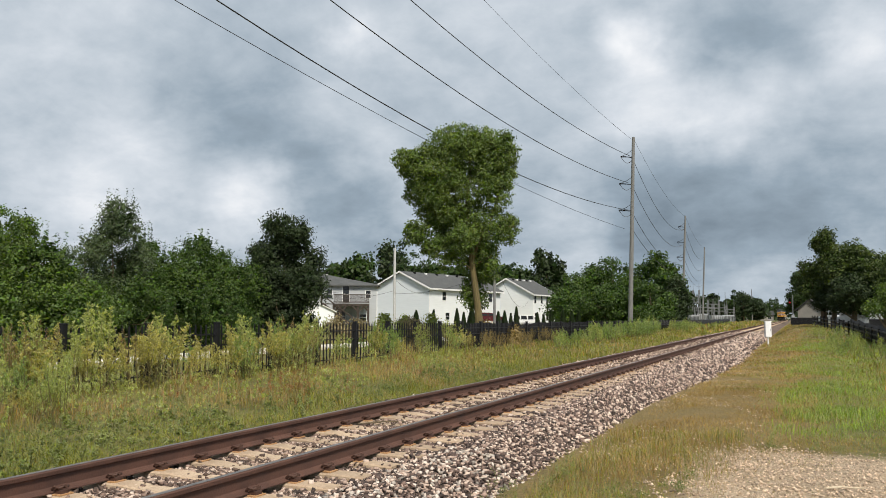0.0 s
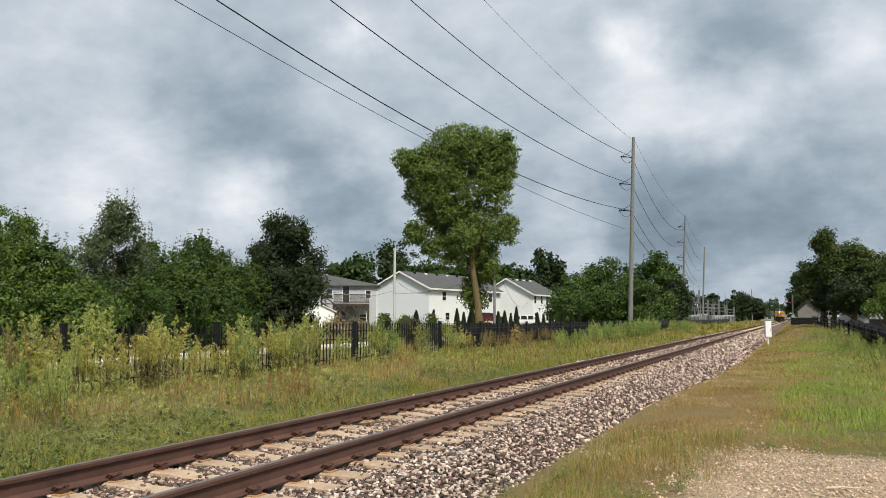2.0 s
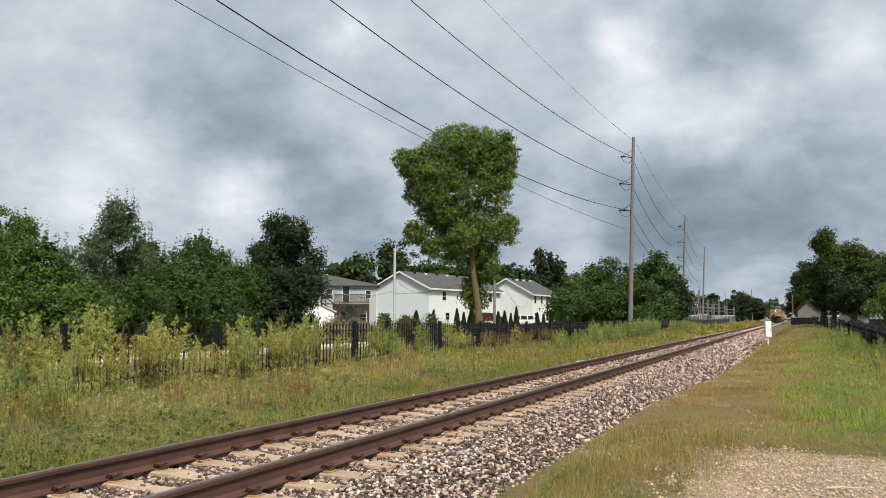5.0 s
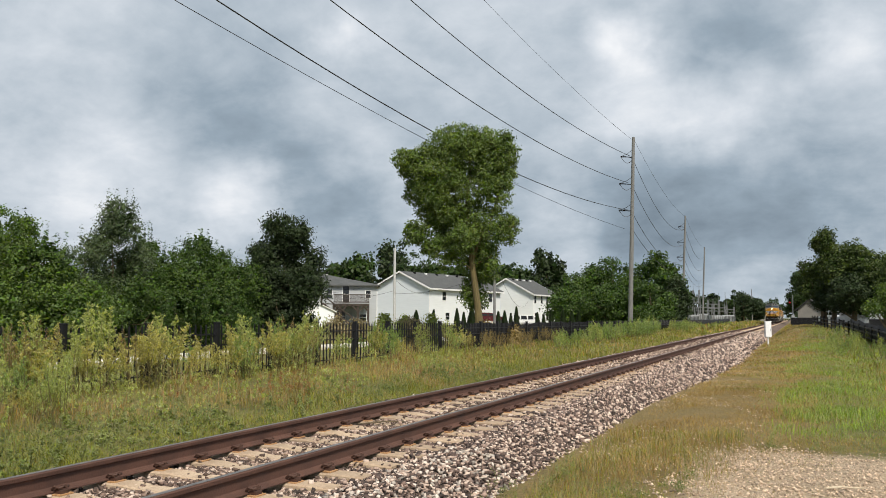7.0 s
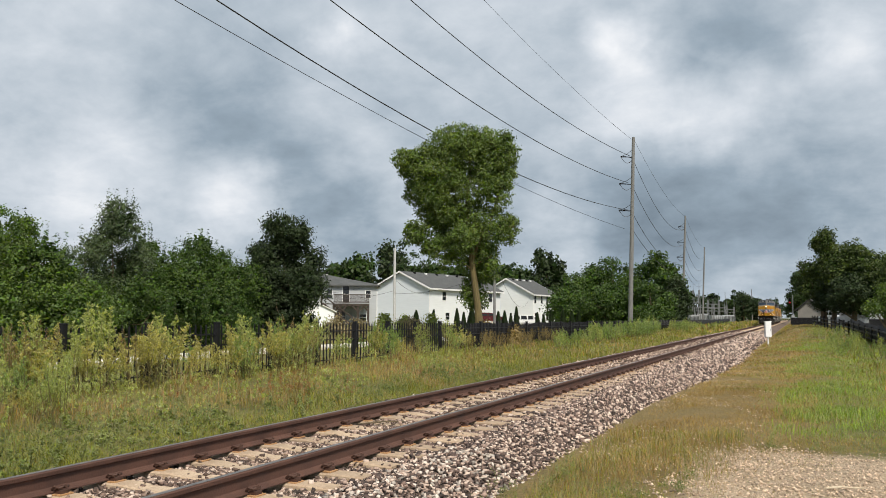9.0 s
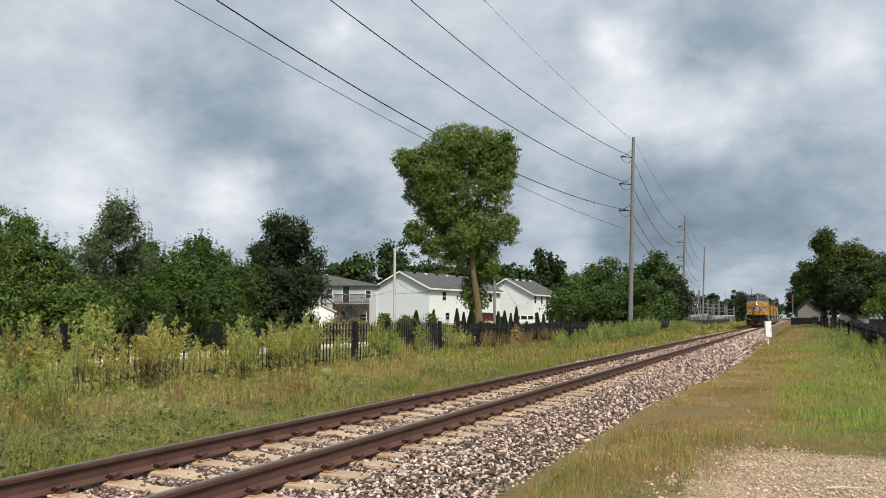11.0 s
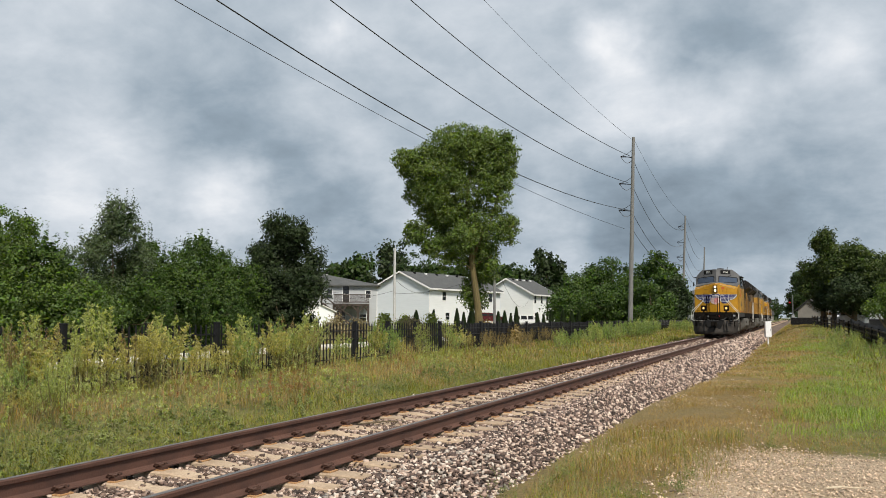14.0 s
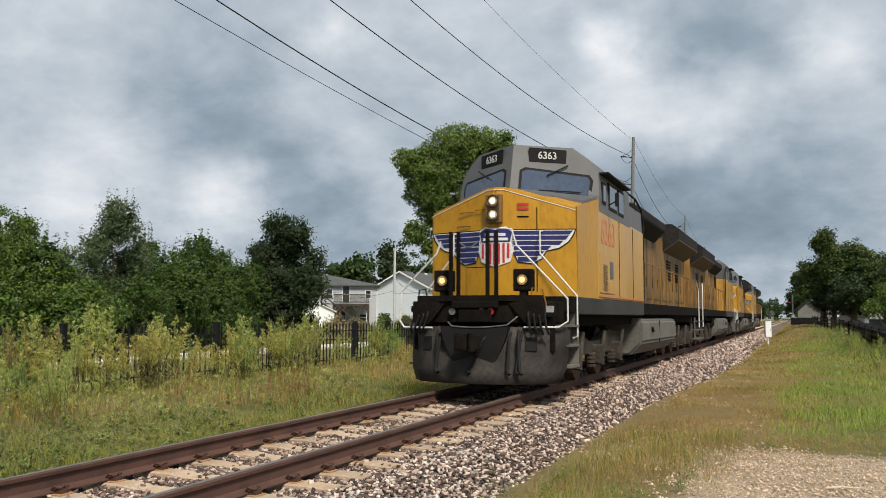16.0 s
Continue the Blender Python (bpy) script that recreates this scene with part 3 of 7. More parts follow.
def track():
    ob = thing("railway_track", pose(TRACK, 0, 0), "single railway track of rusty rails on concrete ties", "railway track")
    for side in (-1, 1):
        bm = B()
        slab(bm, [(x + side * GAUGE / 2, z) for x, z in rail_profile()], "y", -60, 1500)
        rail = part("rail", bm, M["rust"], ob, "brown rusted steel rail with a worn shiny head")
        bm = B()
        slab(bm, [(side * GAUGE / 2 + x, z) for x, z in ((-0.027, 0.0008), (0.027, 0.0008), (0.022, 0.003), (-0.022, 0.003))], "y", -60, 1500)
        part("running_surface", bm, M["railtop"], rail)
    # one tie: a trapezoid section, lower in the middle, with raised rail seats
    bm = B()
    cuts = [(-1.29, -0.212), (-1.05, -0.2), (-0.45, -0.2), (-0.25, -0.225), (0.25, -0.225), (0.45, -0.2), (1.05, -0.2), (1.29, -0.212)]
    rings = []
    for x, z in cuts:
        rings.append([bm.verts.new((x, y, zz)) for y, zz in ((-0.135, -0.42), (-0.115, z - 0.012), (-0.1, z), (0.1, z), (0.115, z - 0.012), (0.135, -0.42))])
    for a, b in zip(rings[:-1], rings[1:]):
        for i in range(5):
            bm.faces.new((a[i], a[i + 1], b[i + 1], b[i]))
    bm.faces.new(rings[0])
    bm.faces.new(rings[-1][::-1])
    tie_ob = part("tie", bm, M["concrete_tie"], ob)
    tie_me = tie_ob.data
    # spring clip: two bent rods over a cast shoulder
    bm = B()
    box(bm, 0.07, 0.15, -0.045, 0.045, -0.2, -0.155, 0.01)
    pipe(bm, [(0.05, -0.05, -0.158), (0.08, -0.055, -0.13), (0.125, -0.05, -0.14), (0.14, -0.02, -0.135)], 0.012, 6)
    pipe(bm, [(0.05, 0.05, -0.158), (0.08, 0.055, -0.13), (0.125, 0.05, -0.14), (0.14, 0.02, -0.135)], 0.012, 6)
    rod(bm, (0.09, -0.06, -0.14), (0.09, 0.06, -0.14), 0.018, None, 8)
    clip_ob = part("rail_clip", bm, M["clip"], ob)
    clip_me = clip_ob.data
    bm = B()
    box(bm, 0.078, 0.165, -0.075, 0.075, -0.203, -0.188, 0.004)
    pad_me = part("rail_pad", bm, M["pad"], ob).data
    for o in [c for c in ob.children if c.name.split(".")[0] in ("tie", "rail_clip", "rail_pad")]:
        bpy.data.objects.remove(o)
    for k in range(-16, 284):
        y = TIE_FIRST + k * TIE_STEP
        share("tie", tie_me, ob, pose(0, y, 0.004 * math.sin(k * 2.3), 0, 0, 0.5 * math.sin(k * 1.7)))
        if -3 <= k <= 110:
            for side in (-1, 1):
                for face in (0, 180):
                    share("rail_clip", clip_me, ob, pose(side * GAUGE / 2, y, 0, 0, 0, face))
                    if k < 40:
                        share("rail_pad", pad_me, ob, pose(side * GAUGE / 2, y, 0, 0, 0, face))
    v, f, n = [], [], 0
    base = np.array([(x, y, z) for x in (-1.29, 1.29) for y in (-0.11, 0.11) for z in (-0.4, -0.205)])
    quad = np.array([(0, 1, 3, 2), (4, 6, 7, 5), (0, 4, 5, 1), (2, 3, 7, 6), (1, 5, 7, 3)])
    for k in range(284, 1000):
        v.append(base + (0, TIE_FIRST + k * TIE_STEP, 0))
        f.append(quad + 8 * n)
        n += 1
    far = share("far_ties", fast_mesh("far_ties", np.concatenate(v), np.concatenate(f), M["concrete_tie"]), ob)
    tagged(far, kind="stuff")
    return ob


track()


def lane_gravel():
    """Loose pale limestone chips on the bare patch of the lane."""
    n = 33000
    y = rng.uniform(5.6, 12.6, n)
    x = rng.uniform(-2.2, 4.5, n)
    keep = rng.random(n) < np.clip(smooth(-1.9, -0.2, x) * smooth(12.9, 10.6, y + 0.4 * np.sin(x * 2.1)) + 0.03, 0, 1)
    x, y = x[keep], y[keep]
    n2 = 6500
    x2, y2 = rng.uniform(-2.9, -0.5, n2), 9 + 26 * rng.random(n2) ** 1.5
    k2 = np.sin(x2 * 1.7 + 2) * np.sin(y2 * 0.9) + 0.5 * np.sin(x2 * 4 + y2 * 2.1) > 0.35
    x, y = np.concatenate([x, x2[k2]]), np.concatenate([y, y2[k2]])
    n3 = 2600
    x3, y3 = rng.normal(-7.75, 0.3, n3), rng.normal(7.6, 0.55, n3)
    x, y = np.concatenate([x, x3]), np.concatenate([y, y3])
    s = 0.0065 + 0.0145 * rng.random(len(x)) ** 1.8
    v, f = stones(x, y, ground_z(x, y) + 0.010 + 0.1 * s, s, "oct", 0.7)
    tagged(new("gravel", fast_mesh("gravel", v, f, M["gravel_stone"])), "loose pale limestone gravel on the bare lane", "gravel", kind="stuff")


lane_gravel()
# ------------------------------------------------------------ plants
def quads(c, u, v):
    """Leaf rhombs at centres c with half-axes u and v (n x 3 each)."""
    verts = np.stack([c - u, c - 0.15 * u + v, c + u, c - 0.15 * u - v], 1).reshape(-1, 3)
    faces = np.arange(4 * len(c)).reshape(-1, 4)
    return verts, faces


def unit(n):
    v = rng.normal(size=(n, 3))
    return v / np.linalg.norm(v, axis=1, keepdims=True)


def leaves_in(blobs, n, size, droop=0.25, clump=0.45, shoots=0.0, slim=0.62):
    """Leaves in tufts over the outside of ellipsoids (x, y, z, rx, ry, rz); the leaves face outwards and up, shoots stand out at the top."""
    blobs = np.asarray(blobs, float)
    area = np.prod(blobs[:, 3:], axis=1) ** 0.667
    k = 30
    per = max(1, int(n / k))
    pool = per * 3
    pick = rng.choice(len(blobs), pool, p=area / area.sum())
    d = unit(pool)
    lump = 1 + 0.14 * np.sin(d[:, 0] * 5 + pick) * np.cos(d[:, 2] * 6 + 2 * pick)
    core = rng.random(pool) < 0.22
    rad = np.where(core, rng.uniform(0.3, 0.78, pool), rng.uniform(0.84, 1.04, pool)) * lump
    tuft = blobs[pick, :3] + d * blobs[pick, 3:] * rad[:, None]
    # tufts deep inside a neighbouring mass are left out
    deep = np.full(pool, 9.0)
    for i, b in enumerate(blobs):
        q = np.sqrt((((tuft - b[:3]) / b[3:]) ** 2).sum(1))
        deep = np.where(pick == i, deep, np.minimum(deep, q))
    keep = np.argsort(deep < 0.7, kind="stable")[:per]
    pick, d, tuft, core = pick[keep], d[keep], tuft[keep], core[keep]
    size_of = rng.uniform(0.55, 1.25, per)
    out = d * np.array([1, 1, 0.8]) + np.array([0, 0, 0.35])
    ball = unit(per * k) * (rng.random((per * k, 1)) ** 0.6) * clump * np.array([1, 1, 0.7]) * np.repeat(size_of, k)[:, None]
    if shoots:
        up = (rng.random(per) < shoots) & (d[:, 2] > 0.1)
        tall = np.repeat(up, k)
        rise = rng.random(per * k) * clump * 2.2
        ball = np.where(tall[:, None], ball * np.array([0.34, 0.34, 0.3]) + np.stack([np.zeros_like(rise), np.zeros_like(rise), rise], -1), ball)
    c = np.repeat(tuft, k, 0) + ball
    face = np.repeat(out, k, 0) * 0.6 + ball / clump * 0.6 + unit(per * k) * 0.95
    face /= np.linalg.norm(face, axis=1, keepdims=True)
    u = unit(per * k)
    u[:, 2] -= droop
    u -= face * (u * face).sum(1, keepdims=True)
    u /= np.linalg.norm(u, axis=1, keepdims=True) + 1e-9
    w = np.cross(u, face)
    s = size * rng.uniform(0.6, 1.3, (per * k, 1)) * np.where(np.repeat(core, k), 1.9, 1.0)[:, None]
    return quads(c, u * s, w * s * slim)


def limb(bm, p0, p1, r0, r1, bend=0.1, n=4, seg=8):
    """A tapered, slightly bent branch."""
    p0, p1 = Vector(p0), Vector(p1)
    pts = []
    off = Vector((rnd.uniform(-1, 1), rnd.uniform(-1, 1), rnd.uniform(-0.3, 0.3))) * (p1 - p0).length * bend
    for i in range(n + 1):
        t = i / n
        pts.append(p0.lerp(p1, t) + off * math.sin(t * math.pi))
    for i in range(n):
        a, b = i / n, (i + 1) / n
        rod(bm, pts[i], pts[i + 1], r0 + (r1 - r0) * a, r0 + (r1 - r0) * b, seg, False)
    return pts


def tree(name, x, y, blobs, n, leaf, mat, label, trunk_r=0.2, top=None, lean=0.0, category="tree", clump=0.45, group="", z=None, bark="bark", branches=9, shoots=0.0):
    """blobs are relative to the foot: (x, y, z, rx, ry, rz)."""
    base = float(ground_z(x, y)) if z is None else z
    ob = thing(name, pose(x, y, base), label, category, group)
    bl = np.asarray(blobs, float)
    top = top or float((bl[:, 2]).max())
    bm = B()
    pts = limb(bm, (0, 0, -0.3), (lean, 0, top), trunk_r, trunk_r * 0.25, 0.02, 7, 10)
    for i in range(branches):
        b = bl[i % len(bl)]
        a = pts[2 + i % 4]
        tip = Vector(b[:3]) + Vector((rnd.uniform(-0.6, 0.6) * b[3], rnd.uniform(-0.6, 0.6) * b[4], rnd.uniform(-0.2, 0.7) * b[5]))
        q = limb(bm, a, tip, trunk_r * 0.38, trunk_r * 0.08, 0.12, 4, 6)
        for _ in range(2):
            s = q[2] + Vector((rnd.uniform(-1, 1) * b[3], rnd.uniform(-1, 1) * b[4], rnd.uniform(0, 0.8) * b[5])) * 0.6
            limb(bm, q[2], s, trunk_r * 0.15, trunk_r * 0.04, 0.1, 3, 5)
    part("trunk", bm, M[bark], ob)
    v, f = leaves_in(blobs, n, leaf, clump=clump, shoots=shoots)
    share("crown", fast_mesh("crown", v, f, M[mat]), ob)
    return ob


def crown(w, h, z0, n, seed, depth=None, skirt=0.75):
    """An uneven heap of ellipsoids, w wide, from z0 up to z0 + h."""
    r = random.Random(seed)
    depth = depth or w
    out = []
    for i in range(n):
        t = (i + 0.5) / n
        wide = math.sin(math.pi * min(1, 0.22 + 0.72 * t)) ** 0.7
        a = r.uniform(0, 6.283)
        rad = r.uniform(0.25, 0.78) * wide
        s = r.uniform(0.26, 0.4) * (0.7 + 0.5 * wide)
        out.append((rad * math.cos(a) * w / 2, rad * math.sin(a) * depth / 2, z0 + h * (0.06 + 0.84 * t), s * w * 0.62, s * depth * 0.62, s * min(w, h) * 0.55))
    return out


def cottonwood():
    # tall cottonwood whose trunk leans as it rises
    x, y = -15.28, 41.54
    m = 44.0 / 1488.4
    spec = []
    for u, v, ru, rv in ((820, 262, 58, 40), (760, 300, 62, 42), (880, 268, 40, 36), (735, 330, 36, 40), (800, 328, 52, 46), (880, 330, 36, 52),
                         (756, 382, 38, 42), (800, 400, 52, 46), (864, 405, 34, 40), (756, 416, 24, 22), (784, 440, 24, 22), (830, 250, 40, 32),
                         (812, 480, 24, 44), (815, 525, 26, 26), (884, 402, 20, 32), (852, 448, 26, 24), (780, 255, 24, 20), (868, 480, 14, 26), (908, 250, 13, 16), (745, 285, 34, 22), (800, 448, 32, 30), (836, 425, 28, 30), (785, 360, 52, 50), (850, 300, 44, 40), (835, 470, 18, 30)):
        dx, dz = (u - 845) * m, (562 - v) * m + 1.293 + 0.3
        off = 1.1 * math.sin(u * 0.37 + v * 0.11)
        spec.append((dx * 0.92 + off * 0.3, dx * 0.38 + off, dz, ru * m * 0.95, ru * m * 0.95, rv * m * 0.95))
    ob = thing("cottonwood_tree", pose(x, y, -0.3), "tall leaning cottonwood with a ragged bright green crown behind the fence", "tree")
    bm = B()
    def at(u, v, d=0.0):
        return ((u - 845) * m * 0.92, (u - 845) * m * 0.38 + d, (562 - v) * m + 1.593)
    trunk = [(847, 600), (842, 540), (834, 480), (826, 420), (824, 360), (828, 300), (826, 245)]
    rad = [0.24, 0.18, 0.155, 0.125, 0.10, 0.07, 0.04]
    for i in range(6):
        rod(bm, at(*trunk[i]), at(*trunk[i + 1]), rad[i], rad[i + 1], 12, False)
    for a, b, r in (((832, 470), (862, 400), 0.10), ((862, 400), (890, 300), 0.07), ((826, 420), (775, 360), 0.09), ((775, 360), (745, 300), 0.06),
                    ((824, 370), (862, 330), 0.08), ((862, 330), (880, 262), 0.05), ((826, 330), (800, 262), 0.06), ((834, 480), (800, 450), 0.05),
                    ((836, 470), (870, 455), 0.05), ((838, 500), (815, 520), 0.04), ((824, 400), (760, 420), 0.06), ((862, 400), (905, 400), 0.05)):
        limb(bm, at(*a), at(*b, rnd.uniform(-1, 1) * 0.6), r, r * 0.5, 0.08, 4, 7)
    part("trunk", bm, M["bark_olive"], ob, "ochre-brown furrowed trunk")
    v, f = leaves_in(spec, 92000, 0.056, clump=0.36, droop=0.5)
    share("crown", fast_mesh("crown", v, f, M["leaf_big"]), ob)


cottonwood()


def at_depth(u, d):
    """Plan position on the sight line of picture column u, d metres deep."""
    k = (u - 784.0) / 1488.4
    a = radians(YAW)
    return (d * (-math.sin(a) + k * math.cos(a)), d * (math.cos(a) + k * math.sin(a)))


def row_tree(name, u, top, width, d, n, leaf, mat, label, seed, blobs=10, low=None, clump=0.5, trunk_r=0.16, category="tree", group="", skirt=0.35, shoots=0.0):
    """A tree or tall shrub on the sight line of column u, its top at picture height top, width across."""
    x, y = at_depth(u, d)
    g = float(ground_z(x, y))
    m = d / 1488.4
    zt = 1.293 + (562 - top) * m
    z0 = skirt if low is None else 1.293 + (562 - low) * m - g
    return tree(name, x, y, crown(width * m, zt - g - z0, z0, blobs, seed), n, leaf, mat, label, trunk_r, (zt - g) * 0.8, 0, category, clump, group, shoots=shoots)


GREEN_SHRUB = "dense leafy green shrub tree behind the fence"
for u, top, width, d, n, leaf, mat, seed, label in (
        (-14, 382, 250, 27, 9000, 0.085, "leaf_bright", 3, "dense green maple-like shrub tree behind the fence"),
        (40, 372, 120, 29, 6000, 0.085, "leaf_bright", 4, "yellow-green leafy shrub tree behind the fence"),
        (75, 430, 130, 24, 5000, 0.085, "leaf_shrub", 14, GREEN_SHRUB),
        (195, 352, 150, 28, 15000, 0.07, "leaf_grey", 5, "grey-green poplar sapling with silvery leaf undersides"),
        (150, 420, 120, 27, 5000, 0.06, "leaf_grey", 15, "grey-green poplar sapling with silvery leaf undersides"),
        (265, 412, 110, 30, 6000, 0.08, "leaf_shrub", 6, GREEN_SHRUB),
        (345, 412, 130, 31, 8000, 0.085, "leaf_shrub", 7, GREEN_SHRUB),
        (400, 438, 110, 32, 6000, 0.085, "leaf_shrub", 8, GREEN_SHRUB),
        (440, 470, 100, 33, 5000, 0.085, "leaf_shrub", 9, GREEN_SHRUB),
        (310, 470, 150, 27, 6000, 0.085, "leaf_shrub", 16, GREEN_SHRUB),
        (100, 500, 200, 22, 7000, 0.085, "leaf_bright", 17, "low sprawling green shrub behind the fence"),
        (-10, 510, 130, 21, 5000, 0.085, "leaf_bright", 18, "low sprawling green shrub behind the fence"),
        (240, 500, 120, 23, 4500, 0.085, "leaf_shrub", 19, "low sprawling green shrub behind the fence"),
        (380, 505, 140, 26, 5000, 0.085, "leaf_shrub", 20, "low sprawling green shrub behind the fence")):
    reach = 0.3854 - (u - 784.0) / 1488.4 * 0.9227
    d = 24.2 / reach + 0.45 * (d - 21)  # all stand beyond the footpath
    row_tree("shrub_tree", u, top, width, d, int(n * 2.7), leaf * 0.59, mat, label, seed, 12, trunk_r=0.07, group="shrub trees behind the fence", clump=0.36, shoots=0.22)
row_tree("round_tree", 501, 378, 140, 47, 38000, 0.064, "leaf_dark", "dark green round-headed tree with narrow leaves", 21, 16)
row_tree("round_tree", 455, 425, 80, 48, 13000, 0.064, "leaf_dark", "dark green round-headed tree with narrow leaves", 22, 9)

# woods and single trees behind the houses
for u, top, width, d, mat, seed in ((625, 465, 90, 190, "leaf_mid", 31), (690, 424, 100, 185, "leaf_dark", 32), (765, 465, 60, 190, "leaf_mid", 33),
                                    (590, 470, 70, 200, "leaf_mid", 61), (640, 452, 80, 195, "leaf_mid", 62), (725, 452, 80, 195, "leaf_mid", 63), (745, 462, 60, 205, "leaf_mid", 64), (800, 470, 80, 200, "leaf_mid", 65), (860, 472, 80, 200, "leaf_mid", 66), (885, 470, 70, 205, "leaf_mid", 67), (995, 478, 60, 190, "leaf_mid", 68), (905, 472, 70, 200, "leaf_mid", 34), (968, 446, 78, 185, "leaf_dark", 35), (930, 480, 70, 210, "leaf_mid", 36)):
    row_tree("background_tree", u, top, width, d, 3900, 0.42, mat, "full green tree rising behind the houses", seed, 12, clump=1.7, trunk_r=0.35, group="trees behind the houses", skirt=1.5)
for u, top, width, d, mat, seed in ((1012, 488, 90, 128, "leaf_shrub", 41), (1045, 470, 90, 132, "leaf_shrub", 42), (1085, 462, 100, 128, "leaf_shrub", 43),
                                    (1135, 462, 80, 124, "leaf_shrub", 44), (1172, 444, 84, 122, "leaf_shrub", 45), (1195, 490, 44, 118, "leaf_dark", 46),
                                    (1075, 505, 90, 112, "leaf_shrub", 47), (1150, 500, 100, 108, "leaf_shrub", 48), (1010, 520, 70, 116, "leaf_shrub", 49)):
    row_tree("wood_edge_tree", u, top, width, d, 9500, 0.155, mat, "mid-green tree at the edge of a small wood", seed, 12, clump=1.1, trunk_r=0.25, group="trees of the small wood", skirt=0.4)
# trees on the other side of the line
for u, top, width, d, mat, seed, n in ((1458, 403, 74, 78, "leaf_right", 51, 9000), (1500, 425, 90, 76, "leaf_right", 52, 8000), (1540, 442, 100, 74, "leaf_right", 53, 8000),
                                       (1415, 477, 46, 112, "leaf_mid", 54, 5500), (1590, 445, 90, 70, "leaf_right", 55, 5000), (1474, 480, 60, 77, "leaf_dark", 57, 5000), (1510, 490, 110, 73, "leaf_dark", 58, 7000)):
    row_tree("verge_tree", u, top, width, d, int(n * 2.0), 0.095, mat, "dark olive tree with yellowing upper leaves", seed, 20, clump=0.6, trunk_r=0.3, group="trees beside the shed", skirt=1.7)
for u, top, width, d, mat, seed in ((1315, 519, 44, 290, "leaf_dark", 81), (1300, 530, 30, 300, "leaf_mid", 82), (1338, 526, 36, 320, "leaf_dark", 83), (1368, 528, 44, 480, "leaf_mid", 84), (1356, 534, 40, 440, "leaf_mid", 85)):
    row_tree("lineside_tree", u, top, width, d, 4500, 0.3, mat, "dark bushy tree far along the line", seed, 10, clump=1.2, trunk_r=0.3, group="trees far along the line", skirt=0.2)
row_tree("young_tree", 1566, 502, 60, 46, 6000, 0.05, "leaf_bright", "light green young tree beside the black fence", 56, 8, low=556)


def far_woods():
    """Distant tree line, too far to count."""
    blobs = []
    for i in range(190):
        u = rnd.uniform(560, 1392)
        d = rnd.uniform(300, 620) if u < 1285 else rnd.uniform(430, 760)
        x, y = at_depth(u, d)
        if abs(x - TRACK) < 14:
            continue
        h = rnd.uniform(7, 12) if u < 1285 else rnd.uniform(9, 17)
        blobs.append((x, y, h * 0.5, h * 0.55, h * 0.55, h * 0.55))
    for i in range(60):
        u = rnd.uniform(1412, 1640)
        x, y = at_depth(u, rnd.uniform(140, 330))
        h = rnd.uniform(6, 10)
        blobs.append((x, y, h * 0.5, h * 0.5, h * 0.5, h * 0.55))
    for u, d, h in ((1312, 330, 9), (1322, 330, 10), (1302, 330, 7), (1335, 335, 8), (1345, 350, 6)):
        x, y = at_depth(u, d)
        blobs.append((x, y, h * 0.5, h * 0.6, h * 0.6, h * 0.55))
    v, f = leaves_in(blobs, 40000, 0.75, clump=2.2)
    tagged(new("far_woods", fast_mesh("far_woods", v, f, M["leaf_dark"])), "hazy dark green tree line in the distance", "trees", kind="stuff")


far_woods()


def blades(x, y, h, w, lean=0.45):
    """Grass blades rooted at x, y."""
    n = len(x)
    z = ground_z(x, y) - 0.008
    a = rng.uniform(0, 6.283, n)
    dirs = np.stack([np.cos(a), np.sin(a)], -1)
    side = np.stack([-dirs[:, 1], dirs[:, 0], np.zeros(n)], -1) * w[:, None]
    bend = h * rng.uniform(0.05, lean, n)
    root = np.stack([x, y, z], -1)
    mid = root + np.stack([dirs[:, 0] * bend * 0.35, dirs[:, 1] * bend * 0.35, h * 0.6], -1)
    tip = root + np.stack([dirs[:, 0] * bend, dirs[:, 1] * bend, h * rng.uniform(0.85, 1.0, n)], -1)
    v = np.stack([root, mid - side * 1.2, mid + side * 1.2, tip], 1).reshape(-1, 3)
    k = 4 * np.arange(n)[:, None]
    f = np.concatenate([np.array([[0, 2, 1]]) + k, np.array([[1, 2, 3]]) + k])
    return v, f


def patchy(x, y, s, seed):
    """Irregular patches, about -1.6 to 1.6."""
    a = x * s + 1.2 * np.sin(y * s * 0.43 + seed) + 0.5 * np.sin(y * s * 1.31 + 3 * seed)
    b = y * s * 0.8 + 1.4 * np.sin(x * s * 0.71 + 2.3 * seed) + 0.6 * np.sin(x * s * 1.9 + seed)
    return np.sin(a + seed) * np.sin(b + 1.7 * seed) + 0.6 * np.sin(a * 2.3 + b * 2.1 + seed)


